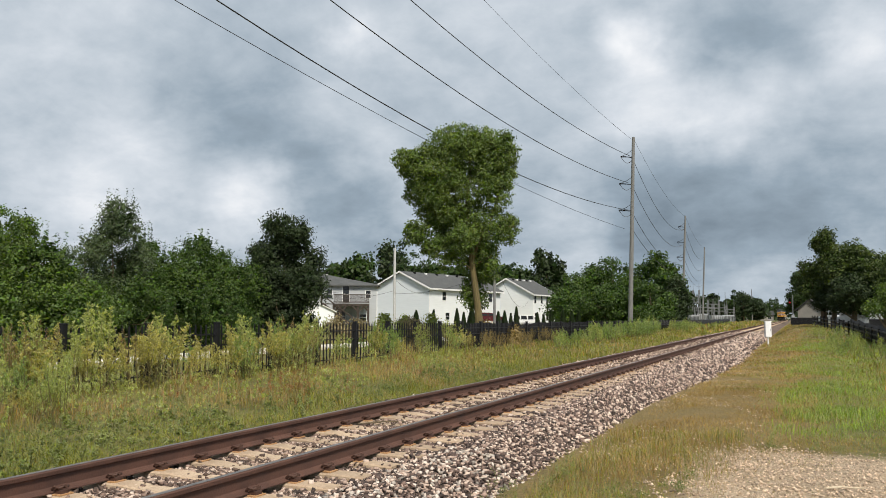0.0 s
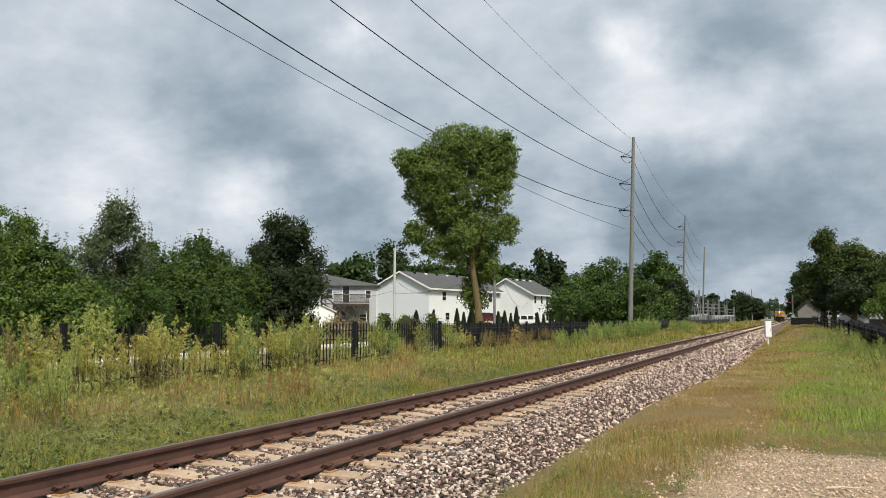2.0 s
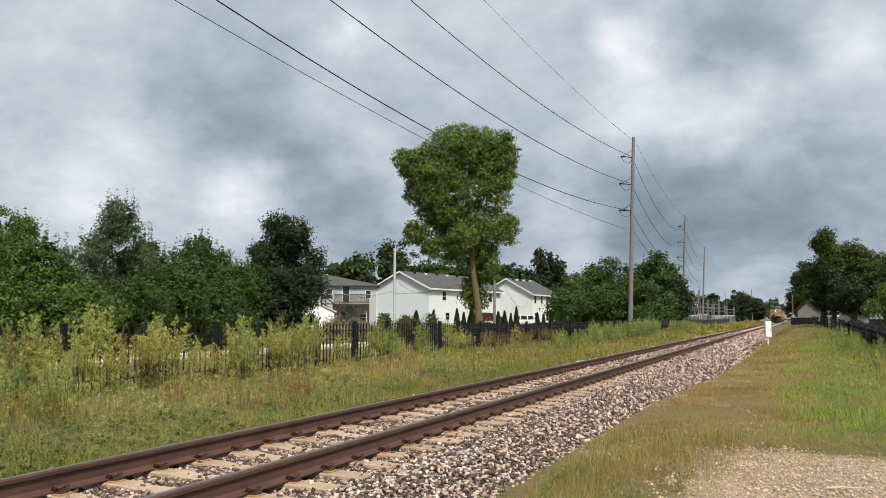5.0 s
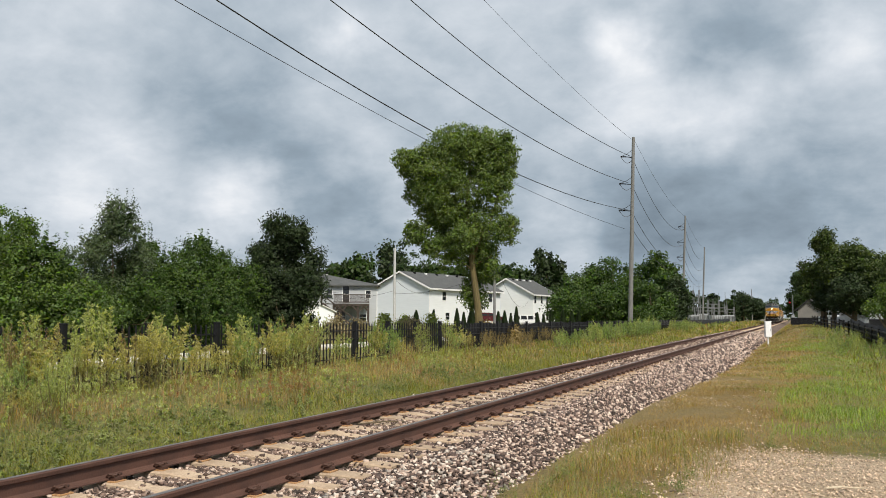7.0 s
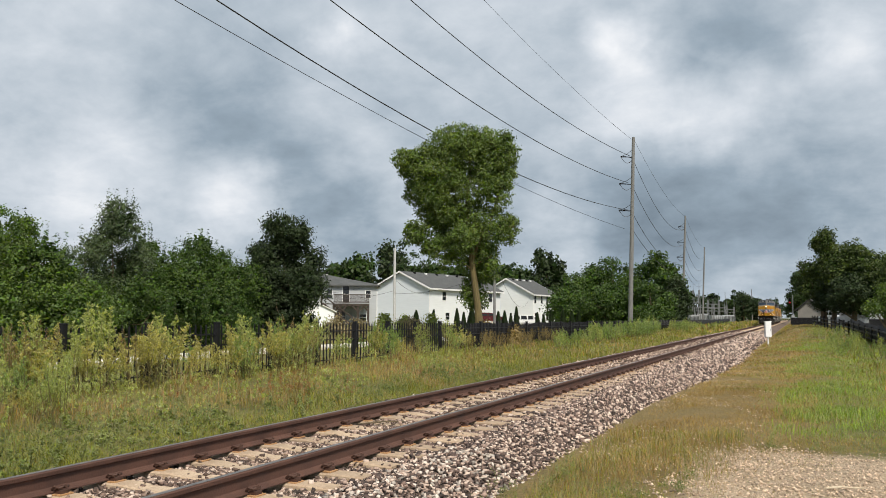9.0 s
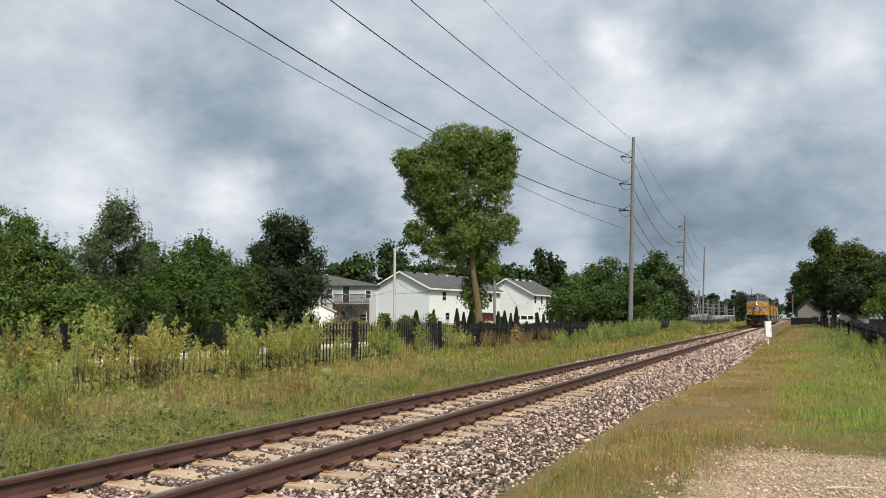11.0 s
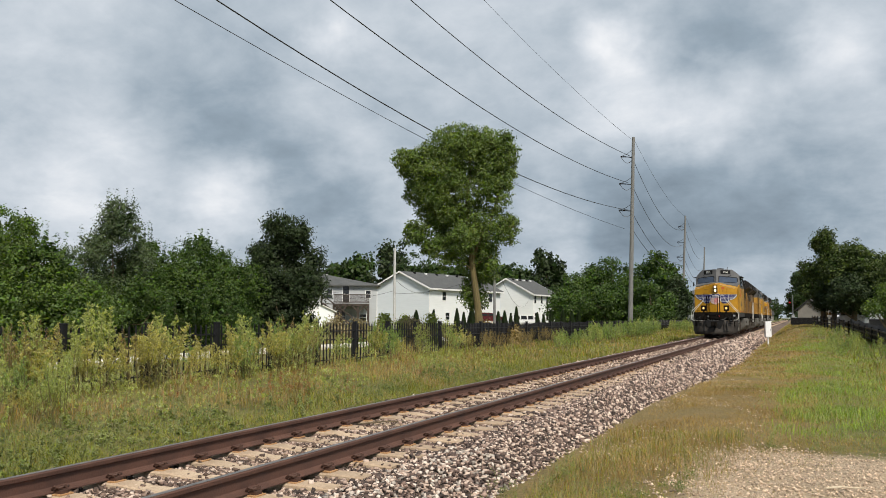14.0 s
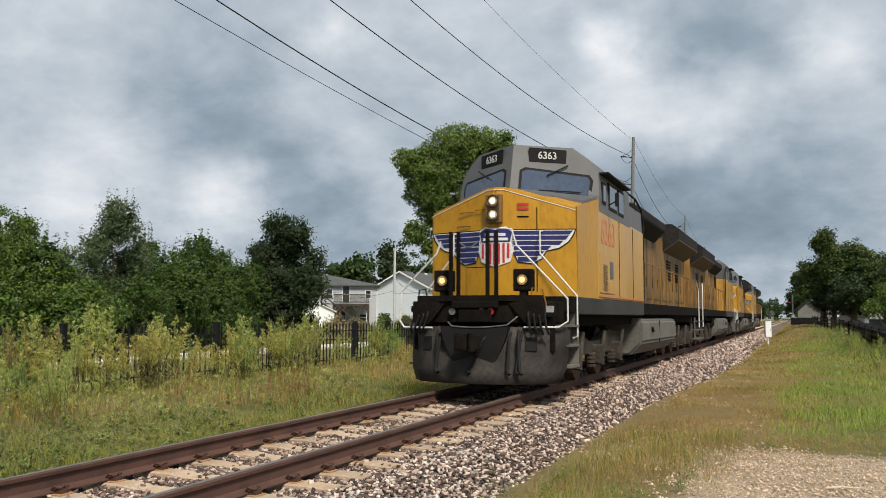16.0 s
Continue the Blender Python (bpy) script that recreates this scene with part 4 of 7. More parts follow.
def grass():
    sets = {"grass_dry": [], "grass_green": [], "grass_bright": []}

    def sow(n, x0, x1, y0, y1, hmin, hmax, w, dry, mask=None, power=1.6, lean=0.7, ragged=False):
        y = y0 + (y1 - y0) * rng.random(n) ** power
        x = rng.uniform(x0, x1, n)
        keep = np.abs(x - TRACK) > 2.35 + 0.4 * rng.random(n)
        if mask is not None:
            keep &= mask(x, y)
        x, y = x[keep], y[keep]
        far = 1 + 0.035 * y
        h = rng.uniform(hmin, hmax, len(x)) * (0.75 + 0.45 * np.clip(patchy(x, y, 1.3, 2.0), -1, 1))
        if ragged:
            h *= 0.5 + 1.0 * np.clip(patchy(x, y, 2.7, 7.0) * 0.6 + patchy(x, y, 6.1, 3.0) * 0.5, 0, 1.2)
        isdry = patchy(x, y, 0.55, 5.0) * 0.3 + 0.22 * patchy(x, y, 2.1, 3.0) + rng.random(len(x)) < dry
        for key, k in (("grass_dry", isdry), ("grass_green", ~isdry)):
            sets[key].append(blades(x[k], y[k], h[k], w * far[k], lean))

    # between the track and the fence: short green below, straw-coloured seed stems in drifts above
    def drift(x, y):
        return patchy(x, y, 0.8, 1.0) + 0.8 * np.exp(-((x + 11.2) / 1.3) ** 2) > 0.35 + 0.5 * rng.random(len(x))

    sow(82000, -14.6, -7.2, 5.0, 45, 0.07, 0.30, 0.0016, 0.48, None, 1.6, 1.3, True)
    sow(34000, -14.0, -8.4, 5.0, 34, 0.3, 0.68, 0.0018, 1.6, drift, 1.5, 1.0, True)
    sow(12000, -14.0, -7.8, 5.0, 34, 0.2, 0.5, 0.0016, -0.6, lambda x, y: ~drift(x, y), 1.5, 0.8)
    sow(30000, -14.2, -7.4, 28, 110, 0.14, 0.38, 0.0042, 0.2, None, 1.3)
    sow(9000, -30, -14.2, 12, 60, 0.15, 0.4, 0.006, 0.35)

    # rank green growth close to the far rail
    sow(14000, -9.6, -7.3, 5.0, 26, 0.10, 0.26, 0.0030, -0.6, None, 1.6, 1.6)

    # the lane on the near side: short and dry beside the ballast, taller and greener further off
    def thin(x, y):
        bare = smooth(-1.9, -0.3, x) * smooth(12.9, 11.0, y + 0.4 * np.sin(x * 2.1))
        return (rng.random(len(x)) > bare * 0.965) & ((patchy(x, y, 1.7, 9.0) > -0.9) | (rng.random(len(x)) < 0.6))

    sow(76000, -3.2, 0.4, 6.0, 36, 0.03, 0.09, 0.0013, 1.0, thin, 1.7, 1.6)
    sow(16000, -3.0, 0.2, 30, 70, 0.05, 0.14, 0.0032, 0.95, None, 1.3, 1.4)
    sow(24000, -3.1, 0.4, 9.0, 24, 0.015, 0.05, 0.0016, 0.9, None, 1.0, 2.0)
    sow(15000, -3.2, 0.3, 6.0, 26, 0.07, 0.17, 0.0010, 1.1, thin, 1.2, 1.0)
    sow(14000, -3.1, -0.7, 6.0, 13.0, 0.08, 0.24, 0.0012, 0.45, thin, 1.0, 0.9)

    sow(11000, -0.4, 6.0, 11.6, 14.6, 0.03, 0.12, 0.0013, 0.55, thin, 1.0, 1.4)

    def rightside(x, y):
        return (x > -0.1 + 0.004 * y + 0.35 * np.sin(y * 0.6) + 0.3 * rng.normal(size=len(x))) & thin(x, y)

    sow(58000, -0.3, 7.0, 12.2, 60, 0.04, 0.15, 0.0015, 0.25, rightside, 1.8, 1.5)
    sow(12000, 0.2, 7.0, 12.6, 40, 0.18, 0.36, 0.0010, 0.6, rightside, 1.5, 1.1)
    sow(24000, 2.0, 26.0, 20, 90, 0.14, 0.36, 0.005, 0.3, None, 1.3)
    sow(20000, -2.2, 2.5, 40, 200, 0.05, 0.15, 0.005, 0.6, None, 1.4)
    sow(12000, -16, -7.4, 100, 330, 0.3, 0.7, 0.014, 0.35, None, 1.2)
    y = 12.7 + 46 * rng.random(46000) ** 1.3 + 0.9 * rng.random(46000)
    x = 0.02 * rng.normal(size=46000) * y + (1.0 + 0.055 * y) * rng.random(46000) ** 1.25
    keep = (y > 13.6 + 0.8 * np.sin(x * 1.9) + 0.8 * rng.normal(size=46000)) & (patchy(x, y, 0.9, 4.0) > -0.5) & (patchy(x, y, 2.3, 1.0) > -0.9)
    x, y = x[keep], y[keep]
    sets["grass_bright"].append(blades(x, y, rng.uniform(0.07, 0.24, len(x)) * (0.75 + 0.35 * np.clip(patchy(x, y, 1.1, 6.0), -1, 1)), 0.0018 * (1 + 0.035 * y), 1.2))
    for key, label, name in (("grass_bright", "lush bright green grass clumps on the verge", "lush_grass"), ("grass_dry", "straw-coloured dry grass stems beside the track", "dry_grass"), ("grass_green", "rough uncut green grass beside the track", "green_grass")):
        v, f, n = [], [], 0
        for a, b in sets[key]:
            v.append(a)
            f.append(b + n)
            n += len(a)
        tagged(new(name, fast_mesh(name, np.concatenate(v), np.concatenate(f), M[key])), label, "grass", kind="stuff")


grass()


def low_weeds():
    """Knee-high leafy weeds among the grass, in drifts of one kind."""
    for name, mat, label, count, x0, x1, y0, y1, hi, n, leaf, seed in (
            ("low_weeds", "weed_olive", "knee-high bushy green weeds in the grass beside the track", 120, -10.4, -7.9, 5.5, 26, 0.55, 58000, 0.019, 1),
            ("yellow_weeds", "weed_leaf", "knee-high yellow-green weeds in the grass before the fence", 130, -13.8, -10.0, 6.5, 34, 0.66, 48000, 0.0185, 2),
            ("dock_weeds", "dock", "rust-red seeding dock stems in the grass", 22, -12.6, -9.6, 13, 27, 0.46, 9000, 0.013, 3),
            ("lane_weeds", "weed_olive", "olive wiry weeds at the edge of the bare gravel", 46, -2.9, -0.9, 6.3, 9.6, 0.2, 15000, 0.008, 4),
            ("lane_edge_weeds", "weed_olive", "low green weeds along the edge of the gravel", 26, -0.4, 4.4, 12.0, 13.6, 0.14, 8000, 0.008, 5)):
        r = np.random.default_rng(40 + seed)
        blobs = []
        for i in range(count):
            y = y0 + (y1 - y0) * r.random() ** 1.5
            x = r.uniform(x0, x1)
            h = hi * r.uniform(0.45, 1.0)
            wide = h * r.uniform(0.45, 0.9)
            blobs.append((x, y, float(ground_z(x, y)) + h * 0.42, wide, wide, h * 0.55))
        v, f = leaves_in(blobs, n, leaf, -0.9, 0.07, 0.6, 0.26)
        tagged(new(name, fast_mesh(name, v, f, M[mat])), label, "weeds", kind="stuff")


M["weed_green"] = leaf_mat("fresh_weed_leaf", (0.13, 0.21, 0.04), (0.26, 0.35, 0.085), 0.03)
M["weed_gold"] = leaf_mat("golden_weed_leaf", (0.31, 0.295, 0.055), (0.50, 0.455, 0.125), 0.02)
M["weed_olive"] = leaf_mat("olive_weed_leaf", (0.13, 0.165, 0.04), (0.25, 0.28, 0.08), 0.03)
M["dock"] = leaf_mat("rusty_dock_seed", (0.20, 0.085, 0.03), (0.34, 0.16, 0.06), 0.02)
low_weeds()


def weed_master(h, n, mat, label, seed, plume=0.42, big=1.0, wide=0.17):
    """A clump of tall feathery weeds: bare stems, each under a tapering plume of ascending sprays."""
    r = np.random.default_rng(seed)
    ob = thing("tall_weed", pose(0, -50, -0.4), label, "weed", "tall weeds along the fence")
    c, u, w = [], [], []
    stems = 7
    for i in range(stems):
        a = r.uniform(0, 6.283)
        k = r.uniform(0.03, 0.2)
        foot = np.array((k * math.cos(a), k * math.sin(a), -0.1))
        k2 = k * 1.7 + r.uniform(0, 0.2)
        tall = h * r.uniform(0.62, 1.0)
        tip = np.array((k2 * math.cos(a), k2 * math.sin(a), tall))
        bm = B()
        pipe(bm, [foot, foot * 0.5 + tip * 0.5 + r.normal(0, 0.015, 3), tip], [0.009, 0.007, 0.002], 4)
        part("stem", bm, M["stem"], ob)
        sprays = 17
        m = max(4, int(n / stems / sprays * 0.9))
        for j in range(sprays):
            s = (j + r.uniform(0, 1)) / sprays
            root = foot + (tip - foot) * (1 - plume * (1 - s))
            b = r.uniform(0, 6.283)
            way = np.array((math.cos(b), math.sin(b), r.uniform(0.7, 1.5)))
            way /= np.linalg.norm(way)
            reach = wide * r.uniform(0.7, 1.35) * (0.12 + (1 - s) ** 0.75 * min(1.0, 0.55 + s * 3))
            t = r.uniform(0.1, 1.0, m)
            p = root + way * (t * reach / 0.7)[:, None] + np.stack([np.zeros(m), np.zeros(m), -0.3 * reach * t ** 2.5], -1) + r.normal(0, 0.013, (m, 3))
            ax = way + r.normal(0, 0.45, (m, 3))
            ax /= np.linalg.norm(ax, axis=1, keepdims=True)
            sz = r.uniform(0.012, 0.030, (m, 1)) * big
            side = np.cross(ax, r.normal(size=(m, 3)))
            side /= np.linalg.norm(side, axis=1, keepdims=True)
            c.append(p)
            u.append(ax * sz)
            w.append(side * sz * 0.27)
        # narrow leaves down the stem
        m = max(6, int(n * 0.07 / stems))
        p = foot + (tip - foot) * r.uniform(0.08, 1 - plume * 0.7, m)[:, None]
        b = r.uniform(0, 6.283, m)
        ax = np.stack([np.cos(b), np.sin(b), r.uniform(-0.3, 0.7, m)], -1)
        sz = r.uniform(0.03, 0.062, (m, 1))
        c.append(p + ax * sz)
        u.append(ax * sz)
        w.append(np.stack([-np.sin(b), np.cos(b), np.zeros(m)], -1) * sz * 0.2)
    v, f = quads(np.concatenate(c), np.concatenate(u), np.concatenate(w))
    share("foliage", fast_mesh("foliage", v, f, M[mat]), ob)
    return ob


def on_line(u, x):
    """The point where the sight line of column u crosses the plane at x."""
    a = at_depth(u, 1.0)
    return x, a[1] * x / a[0]


def weeds():
    kinds = [weed_master(1.6, 3000, "weed_leaf", "tall yellow-green feathery weed along the fence", 1, 0.46, 1.0, 0.20),
             weed_master(1.35, 2700, "weed_gold", "tall golden-tipped feathery weed along the fence", 2, 0.5),
             weed_master(1.1, 2200, "weed_leaf", "bushy yellow-green feathery weed along the fence", 3, 0.6),
             weed_master(1.4, 1100, "weed_dry", "tall half-dry brownish weed along the fence", 4, 0.42, 1.0, 0.13),
             weed_master(1.3, 2300, "weed_green", "tall fresh green feathery weed along the fence", 5, 0.55),
             weed_master(1.25, 760, "weed_green", "tall fresh green feathery weed along the fence", 6, 0.74, 1.9, 0.22),
             weed_master(1.35, 760, "weed_leaf", "tall yellow-green feathery weed along the fence", 7, 0.7, 1.9, 0.22)]
    spots = []
    for i in range(22):  # the loose stand
        u = -30 + 590 * (i + rnd.random()) / 22
        spots.append((*on_line(u, rnd.uniform(-13.9, -12.9)), rnd.uniform(0.72, 1.05), rnd.choice((0, 0, 1, 1, 2, 3, 4))))
    for i in range(11):
        spots.append((*on_line(rnd.uniform(-30, 115), rnd.uniform(-12.8, -10.6)), rnd.uniform(0.5, 0.92), rnd.choice((0, 1, 2, 4, 4))))
    for u0, n, s in ((40, 4, 0.95), (82, 4, 1.15), (180, 3, 1.1), (262, 3, 1.22), (300, 2, 1.05), (440, 5, 1.08), (512, 7, 1.18), (545, 3, 1.05), (590, 2, 0.72), (670, 5, 1.1), (712, 2, 0.85), (752, 2, 0.82), (800, 4, 0.92), (822, 2, 0.85)):
        for i in range(n):
            spots.append((*on_line(u0 + rnd.gauss(0, 8), rnd.uniform(-13.9, -12.9)), s * rnd.uniform(0.88, 1.1), None))
    for i in range(26):  # brown stand beside the tree
        spots.append((*on_line(rnd.uniform(835, 990), rnd.uniform(-13.8, -12.2)), rnd.uniform(0.55, 0.8), 3))
    for i in range(95):
        col = rnd.uniform(985, 1225)
        spots.append((*on_line(col, rnd.uniform(-13.6, -11.2)), rnd.uniform(0.9, 1.35) * min(1.0, 0.55 + (col - 985) / 240), rnd.choice((5, 5, 5, 6))))
    for i in range(24):
        spots.append((*on_line(rnd.uniform(1215, 1290), rnd.uniform(-12.8, -10.8)), rnd.uniform(0.7, 1.0), rnd.choice((5, 6))))
    for i in range(46):  # rank growth at the foot of the black fence
        spots.append((*at_depth(rnd.uniform(1434, 1568), rnd.uniform(38, 62)), rnd.uniform(0.45, 0.8), rnd.choice((5, 5, 6))))
    for x, y, s, k in spots:
        if k is None:
            k = rnd.choices(range(5), (4, 4, 0.8, 1.2, 3))[0]
        o = copy_thing(kinds[k], pose(x, y, float(ground_z(x, y)), rnd.uniform(-9, 9), rnd.uniform(-9, 9), rnd.uniform(0, 360)))
        o.scale = (s * rnd.uniform(0.75, 1.25), s * rnd.uniform(0.75, 1.25), s)
    for k in kinds:
        for c in list(k.children):
            bpy.data.objects.remove(c)
        bpy.data.objects.remove(k)


weeds()
# ------------------------------------------------------------ picket fence
FENCE_X = -14.2


def fence():
    ob = thing("picket_fence", pose(FENCE_X, 0, -0.34), "black metal picket fence along the railway land", "fence")
    bm = B()
    box(bm, -0.062, 0.062, -0.062, 0.062, 0, 1.43, 0.006)
    box(bm, -0.072, 0.072, -0.072, 0.072, 1.43, 1.465, 0.006)
    post_me = part("post", bm, M["black_metal"], ob).data
    bm = B()
    box(bm, -0.016, 0.016, -0.016, 0.016, 0.05, 1.36)
    slab(bm, [(-0.016, 1.36), (0.016, 1.36), (0, 1.4)], "x", -0.012, 0.012)
    picket_me = part("picket", bm, M["black_metal"], ob).data
    bm = B()
    box(bm, -0.02, 0.02, -1.27, 1.27, -0.018, 0.018)
    rail_me = part("rail", bm, M["black_metal"], ob).data
    for o in list(ob.children):
        bpy.data.objects.remove(o)
    step, first = 2.55, 26.05
    far_v, far_f, n = [], [], 0
    cube = np.array([(x, y, z) for x in (-0.5, 0.5) for y in (-0.5, 0.5) for z in (0, 1.0)])
    quad = np.array([(0, 1, 3, 2), (4, 6, 7, 5), (0, 4, 5, 1), (2, 3, 7, 6), (1, 5, 7, 3), (0, 2, 6, 4)])
    count = 0
    for k in range(-8, 46):
        y = first + k * step
        drop = -0.12 * float(smooth(20, 60, y))
        if k < 34:
            share("post", post_me, ob, pose(0, y, drop, 0.4 * math.sin(k * 3.1), 0.5 * math.sin(k * 1.9)))
        for z in (0.2, 0.86, 1.14):
            if k < 26:
                share("rail", rail_me, ob, pose(0, y + step / 2, z + drop))
            else:
                far_v.append(cube * (0.05, step, 0.05) + (0, y + step / 2, z + drop))
                far_f.append(quad + 8 * n)
                n += 1
        for i in range(1, 12):
            yy = y + i * step / 12
            if count < 300 and y > 10:
                share("picket", picket_me, ob, pose(0, yy, drop))
                count += 1
            else:
                far_v.append(cube * (0.03, 0.032, 1.35) + (0, yy, 0.05 + drop))
                far_f.append(quad + 8 * n)
                n += 1
    far = share("far_infill", fast_mesh("far_infill", np.concatenate(far_v), np.concatenate(far_f), M["black_metal"]), ob)
    tagged(far, kind="stuff")
    # a black cloth windscreen runs on along the far end of the fence
    v, f = [], []
    for i in range(104):
        y = 38 + i * 1.7
        top = 0.93 + 0.05 * math.sin(i * 0.9) + 0.05 * math.sin(i * 2.1)
        v += [(FENCE_X - 0.25 + 0.04 * math.sin(i * 1.3), y, -0.5), (FENCE_X - 0.25 - 0.04 * math.sin(i * 1.3), y, top)]
        if i:
            f.append((2 * i - 2, 2 * i - 1, 2 * i + 1, 2 * i))
    cloth = new("windscreen_cloth", fast_mesh("windscreen_cloth", v, f, M["black"]))
    cloth.modifiers.new("thick", "SOLIDIFY").thickness = 0.02
    tagged(cloth, "sagging black cloth windscreen fixed along a fence", "fence cloth")


fence()

# concrete footpath behind the fence
bm = B()
for i in range(46):
    y0 = 8 + i * 1.5
    x0 = -20.3 - 0.037 * (y0 - 19)
    box(bm, x0 - 1.6, x0, y0, y0 + 1.485, -0.5, -0.17, 0.01)
tagged(part("footpath", bm, M["concrete_path"]), "pale concrete footpath behind the picket fence", "path", kind="structure")


# ------------------------------------------------------------ poles and wires
def pole(name, foot, top, r0, r1, mat, label, arms=()):
    foot, top = Vector(foot), Vector(top)
    ob = thing(name, pose(*foot), label, "utility pole")
    bm = B()
    d = top - foot
    pipe(bm, [d * (i / 8) for i in range(9)], [r0 + (r1 - r0) * i / 8 for i in range(9)], 14)
    part("shaft", bm, mat, ob)
    for z, reach in arms:
        p = d * ((z - foot.z) / d.z)
        bm = B()
        arm = Vector((-0.92, -0.39, 0)) * reach
        rod(bm, p, p + arm + Vector((0, 0, 0.1)), 0.05, 0.03, 8)
        for k in range(6):
            q = p + arm * (0.55 + 0.08 * k) + Vector((0, 0, 0.06))
            rod(bm, q, q + arm.normalized() * 0.03, 0.09, 0.09, 10)
        part("insulator_arm", bm, M["under"], ob, "dark insulator arm")
        bm = B()
        tip = p + arm + Vector((0, 0, 0.1))
        pts = [tip.lerp(p + Vector((0, 0, -0.15)), t) + Vector((0, 0, -0.55 * math.sin(t * math.pi))) for t in np.linspace(0, 1, 8)]
        pipe(bm, pts, 0.025, 6)
        up = p + Vector((0.0, -0.5, 0.65))
        pipe(bm, [tip, tip.lerp(up, 0.5) + Vector((0, 0, -0.12)), up], 0.025, 6)
        part("jumper_wire", bm, M["wire"], ob)
    return ob


P1, P1T = Vector((-15.23, 84.99, -0.4)), Vector((-14.41, 83.75, 19.23))
P2, P2T = Vector((-18.46, 153.96, -0.4)), Vector((-17.41, 152.8, 19.23))
P3, P3T = Vector((-21.98, 225.5, -0.4)), Vector((-20.95, 224.4, 19.26))
ARMS = ((17.2, 1.25), (14.5, 1.35), (11.85, 1.35))
pole("transmission_pole", P1, P1T, 0.25, 0.15, M["pole_wood"], "tall weathered transmission pole with three insulator arms", ARMS)
pole("transmission_pole", P2, P2T, 0.25, 0.15, M["pole_wood"], "tall weathered transmission pole with three insulator arms", ARMS)
pole("transmission_pole", P3, P3T, 0.25, 0.15, M["pole_wood"], "tall weathered transmission pole far along the line")
for u, d, top, r in ((1330, 300, 512, 0.2), (1283, 330, 517, 0.16), (1348, 420, 530, 0.2)):
    x, y = at_depth(u, d)
    pole("utility_pole", (x, y, -0.5), (x, y, 1.293 + (562 - top) * d / 1488.4), r, r * 0.6, M["pole_wood"], "distant weathered wooden utility pole")
x, y = at_depth(698.5, 62)
pole("utility_pole", (x, y, -0.2), (x, y, 6.35), 0.11, 0.09, M["pole_white"], "short pale pole in front of the houses")
x, y = at_depth(875.5, 60)
pole("utility_pole", (x, y, -0.3), (x - 0.02, y, 5.6), 0.10, 0.08, M["pole_wood"], "weathered utility pole carrying a service wire")


def wire(p, q, sag, r, n=28):
    p, q = Vector(p), Vector(q)
    bm = B()
    pts = [p.lerp(q, i / n) - Vector((0, 0, 4 * sag * (i / n) * (1 - i / n))) for i in range(n + 1)]
    pipe(bm, pts, r * 1.15, 6)
    for f in bm.faces:
        f.smooth = True
    return tagged(part("overhead_wire", bm, M["wire"]), "thin dark overhead power wire", "wire", "overhead wires")


PRE = (-24.0, 0.0)  # the previous pole stands behind the camera
for a, z0, sag, r in (((-14.67, 83.65, 19.06), 32.1, 2.2, 0.010), ((-14.82, 83.73, 17.37), 27.6, 3.5, 0.022), ((-15.0, 83.89, 14.67), 23.15, 3.25, 0.024),
                      ((-15.08, 84.1, 11.97), 19.0, 3.2, 0.026), ((-15.49, 84.09, 10.11), 16.5, 1.6, 0.014)):
    wire(a, (*PRE, z0), sag, r)
for z, sag in ((19.1, 1.2), (17.0, 2.6), (14.3, 2.6), (11.7, 2.4), (10.1, 2.0)):
    t1, t2 = (z + 0.4) / 19.63, (z + 0.4) / 19.63
    a, b = P1.lerp(P1T, t1), P2.lerp(P2T, t2)
    wire(a, b, sag, 0.022 if z < 18 else 0.012, 16)
    wire(b, P3.lerp(P3T, t2), sag, 0.024 if z < 18 else 0.014, 12)

# service wires to the houses
x0, y0 = at_depth(875.5, 60)
x1, y1 = at_depth(938, 139)
wire((x0, y0, 5.2), (x1, y1, 4.6), 2.4, 0.012, 16)
x2, y2 = at_depth(698.5, 62)
x3, y3 = at_depth(764, 114)
wire((x2, y2, 4.0), (x3, y3, 5.0), 0.8, 0.012, 12)
wire((x2, y2, 3.0), (x0, y0, 4.6), 0.5, 0.010, 12)
x4, y4 = at_depth(560, 60)
wire((x2, y2, 3.2), (x4, y4, 2.6), 0.3, 0.010, 10)
wire((x2, y2, 4.2), (x4, y4, 2.9), 0.3, 0.010, 10)
x5, y5 = at_depth(640, 98)
wire((x2, y2, 5.6), (x5, y5, 5.2), 0.6, 0.012, 10)


# a broken twig on the far rail and a loose stick in the crib
def twig():
    bm = B()
    pipe(bm, [(TRACK - GAUGE / 2 - 0.02, 10.45, 0.006), (TRACK - GAUGE / 2 + 0.02, 10.6, 0.03), (TRACK - GAUGE / 2 + 0.03, 10.75, 0.075)], [0.006, 0.005, 0.002], 5)
    tagged(part("twig", bm, M["bark"]), "small broken twig lying on the rail", "twig")
    bm = B()
    pipe(bm, [(TRACK - 0.55, 10.4, -0.19), (TRACK - 0.35, 10.75, -0.185), (TRACK - 0.1, 10.95, -0.19)], [0.012, 0.011, 0.008], 6)
    tagged(part("stick", bm, M["bark"]), "loose bare stick lying between the rails", "stick")


twig()


def pale_stick():
    x, y = at_depth(1485, 8.5)
    g = float(ground_z(x, y)) + 0.03
    bm = B()
    pipe(bm, [(x - 0.18, y - 0.06, g), (x - 0.05, y - 0.01, g + 0.012), (x + 0.08, y + 0.02, g + 0.006), (x + 0.2, y + 0.1, g)], [0.012, 0.011, 0.009, 0.005], 7)
    tagged(part("stick", bm, M["dry_wood"]), "bleached bare stick lying on the gravel", "stick")


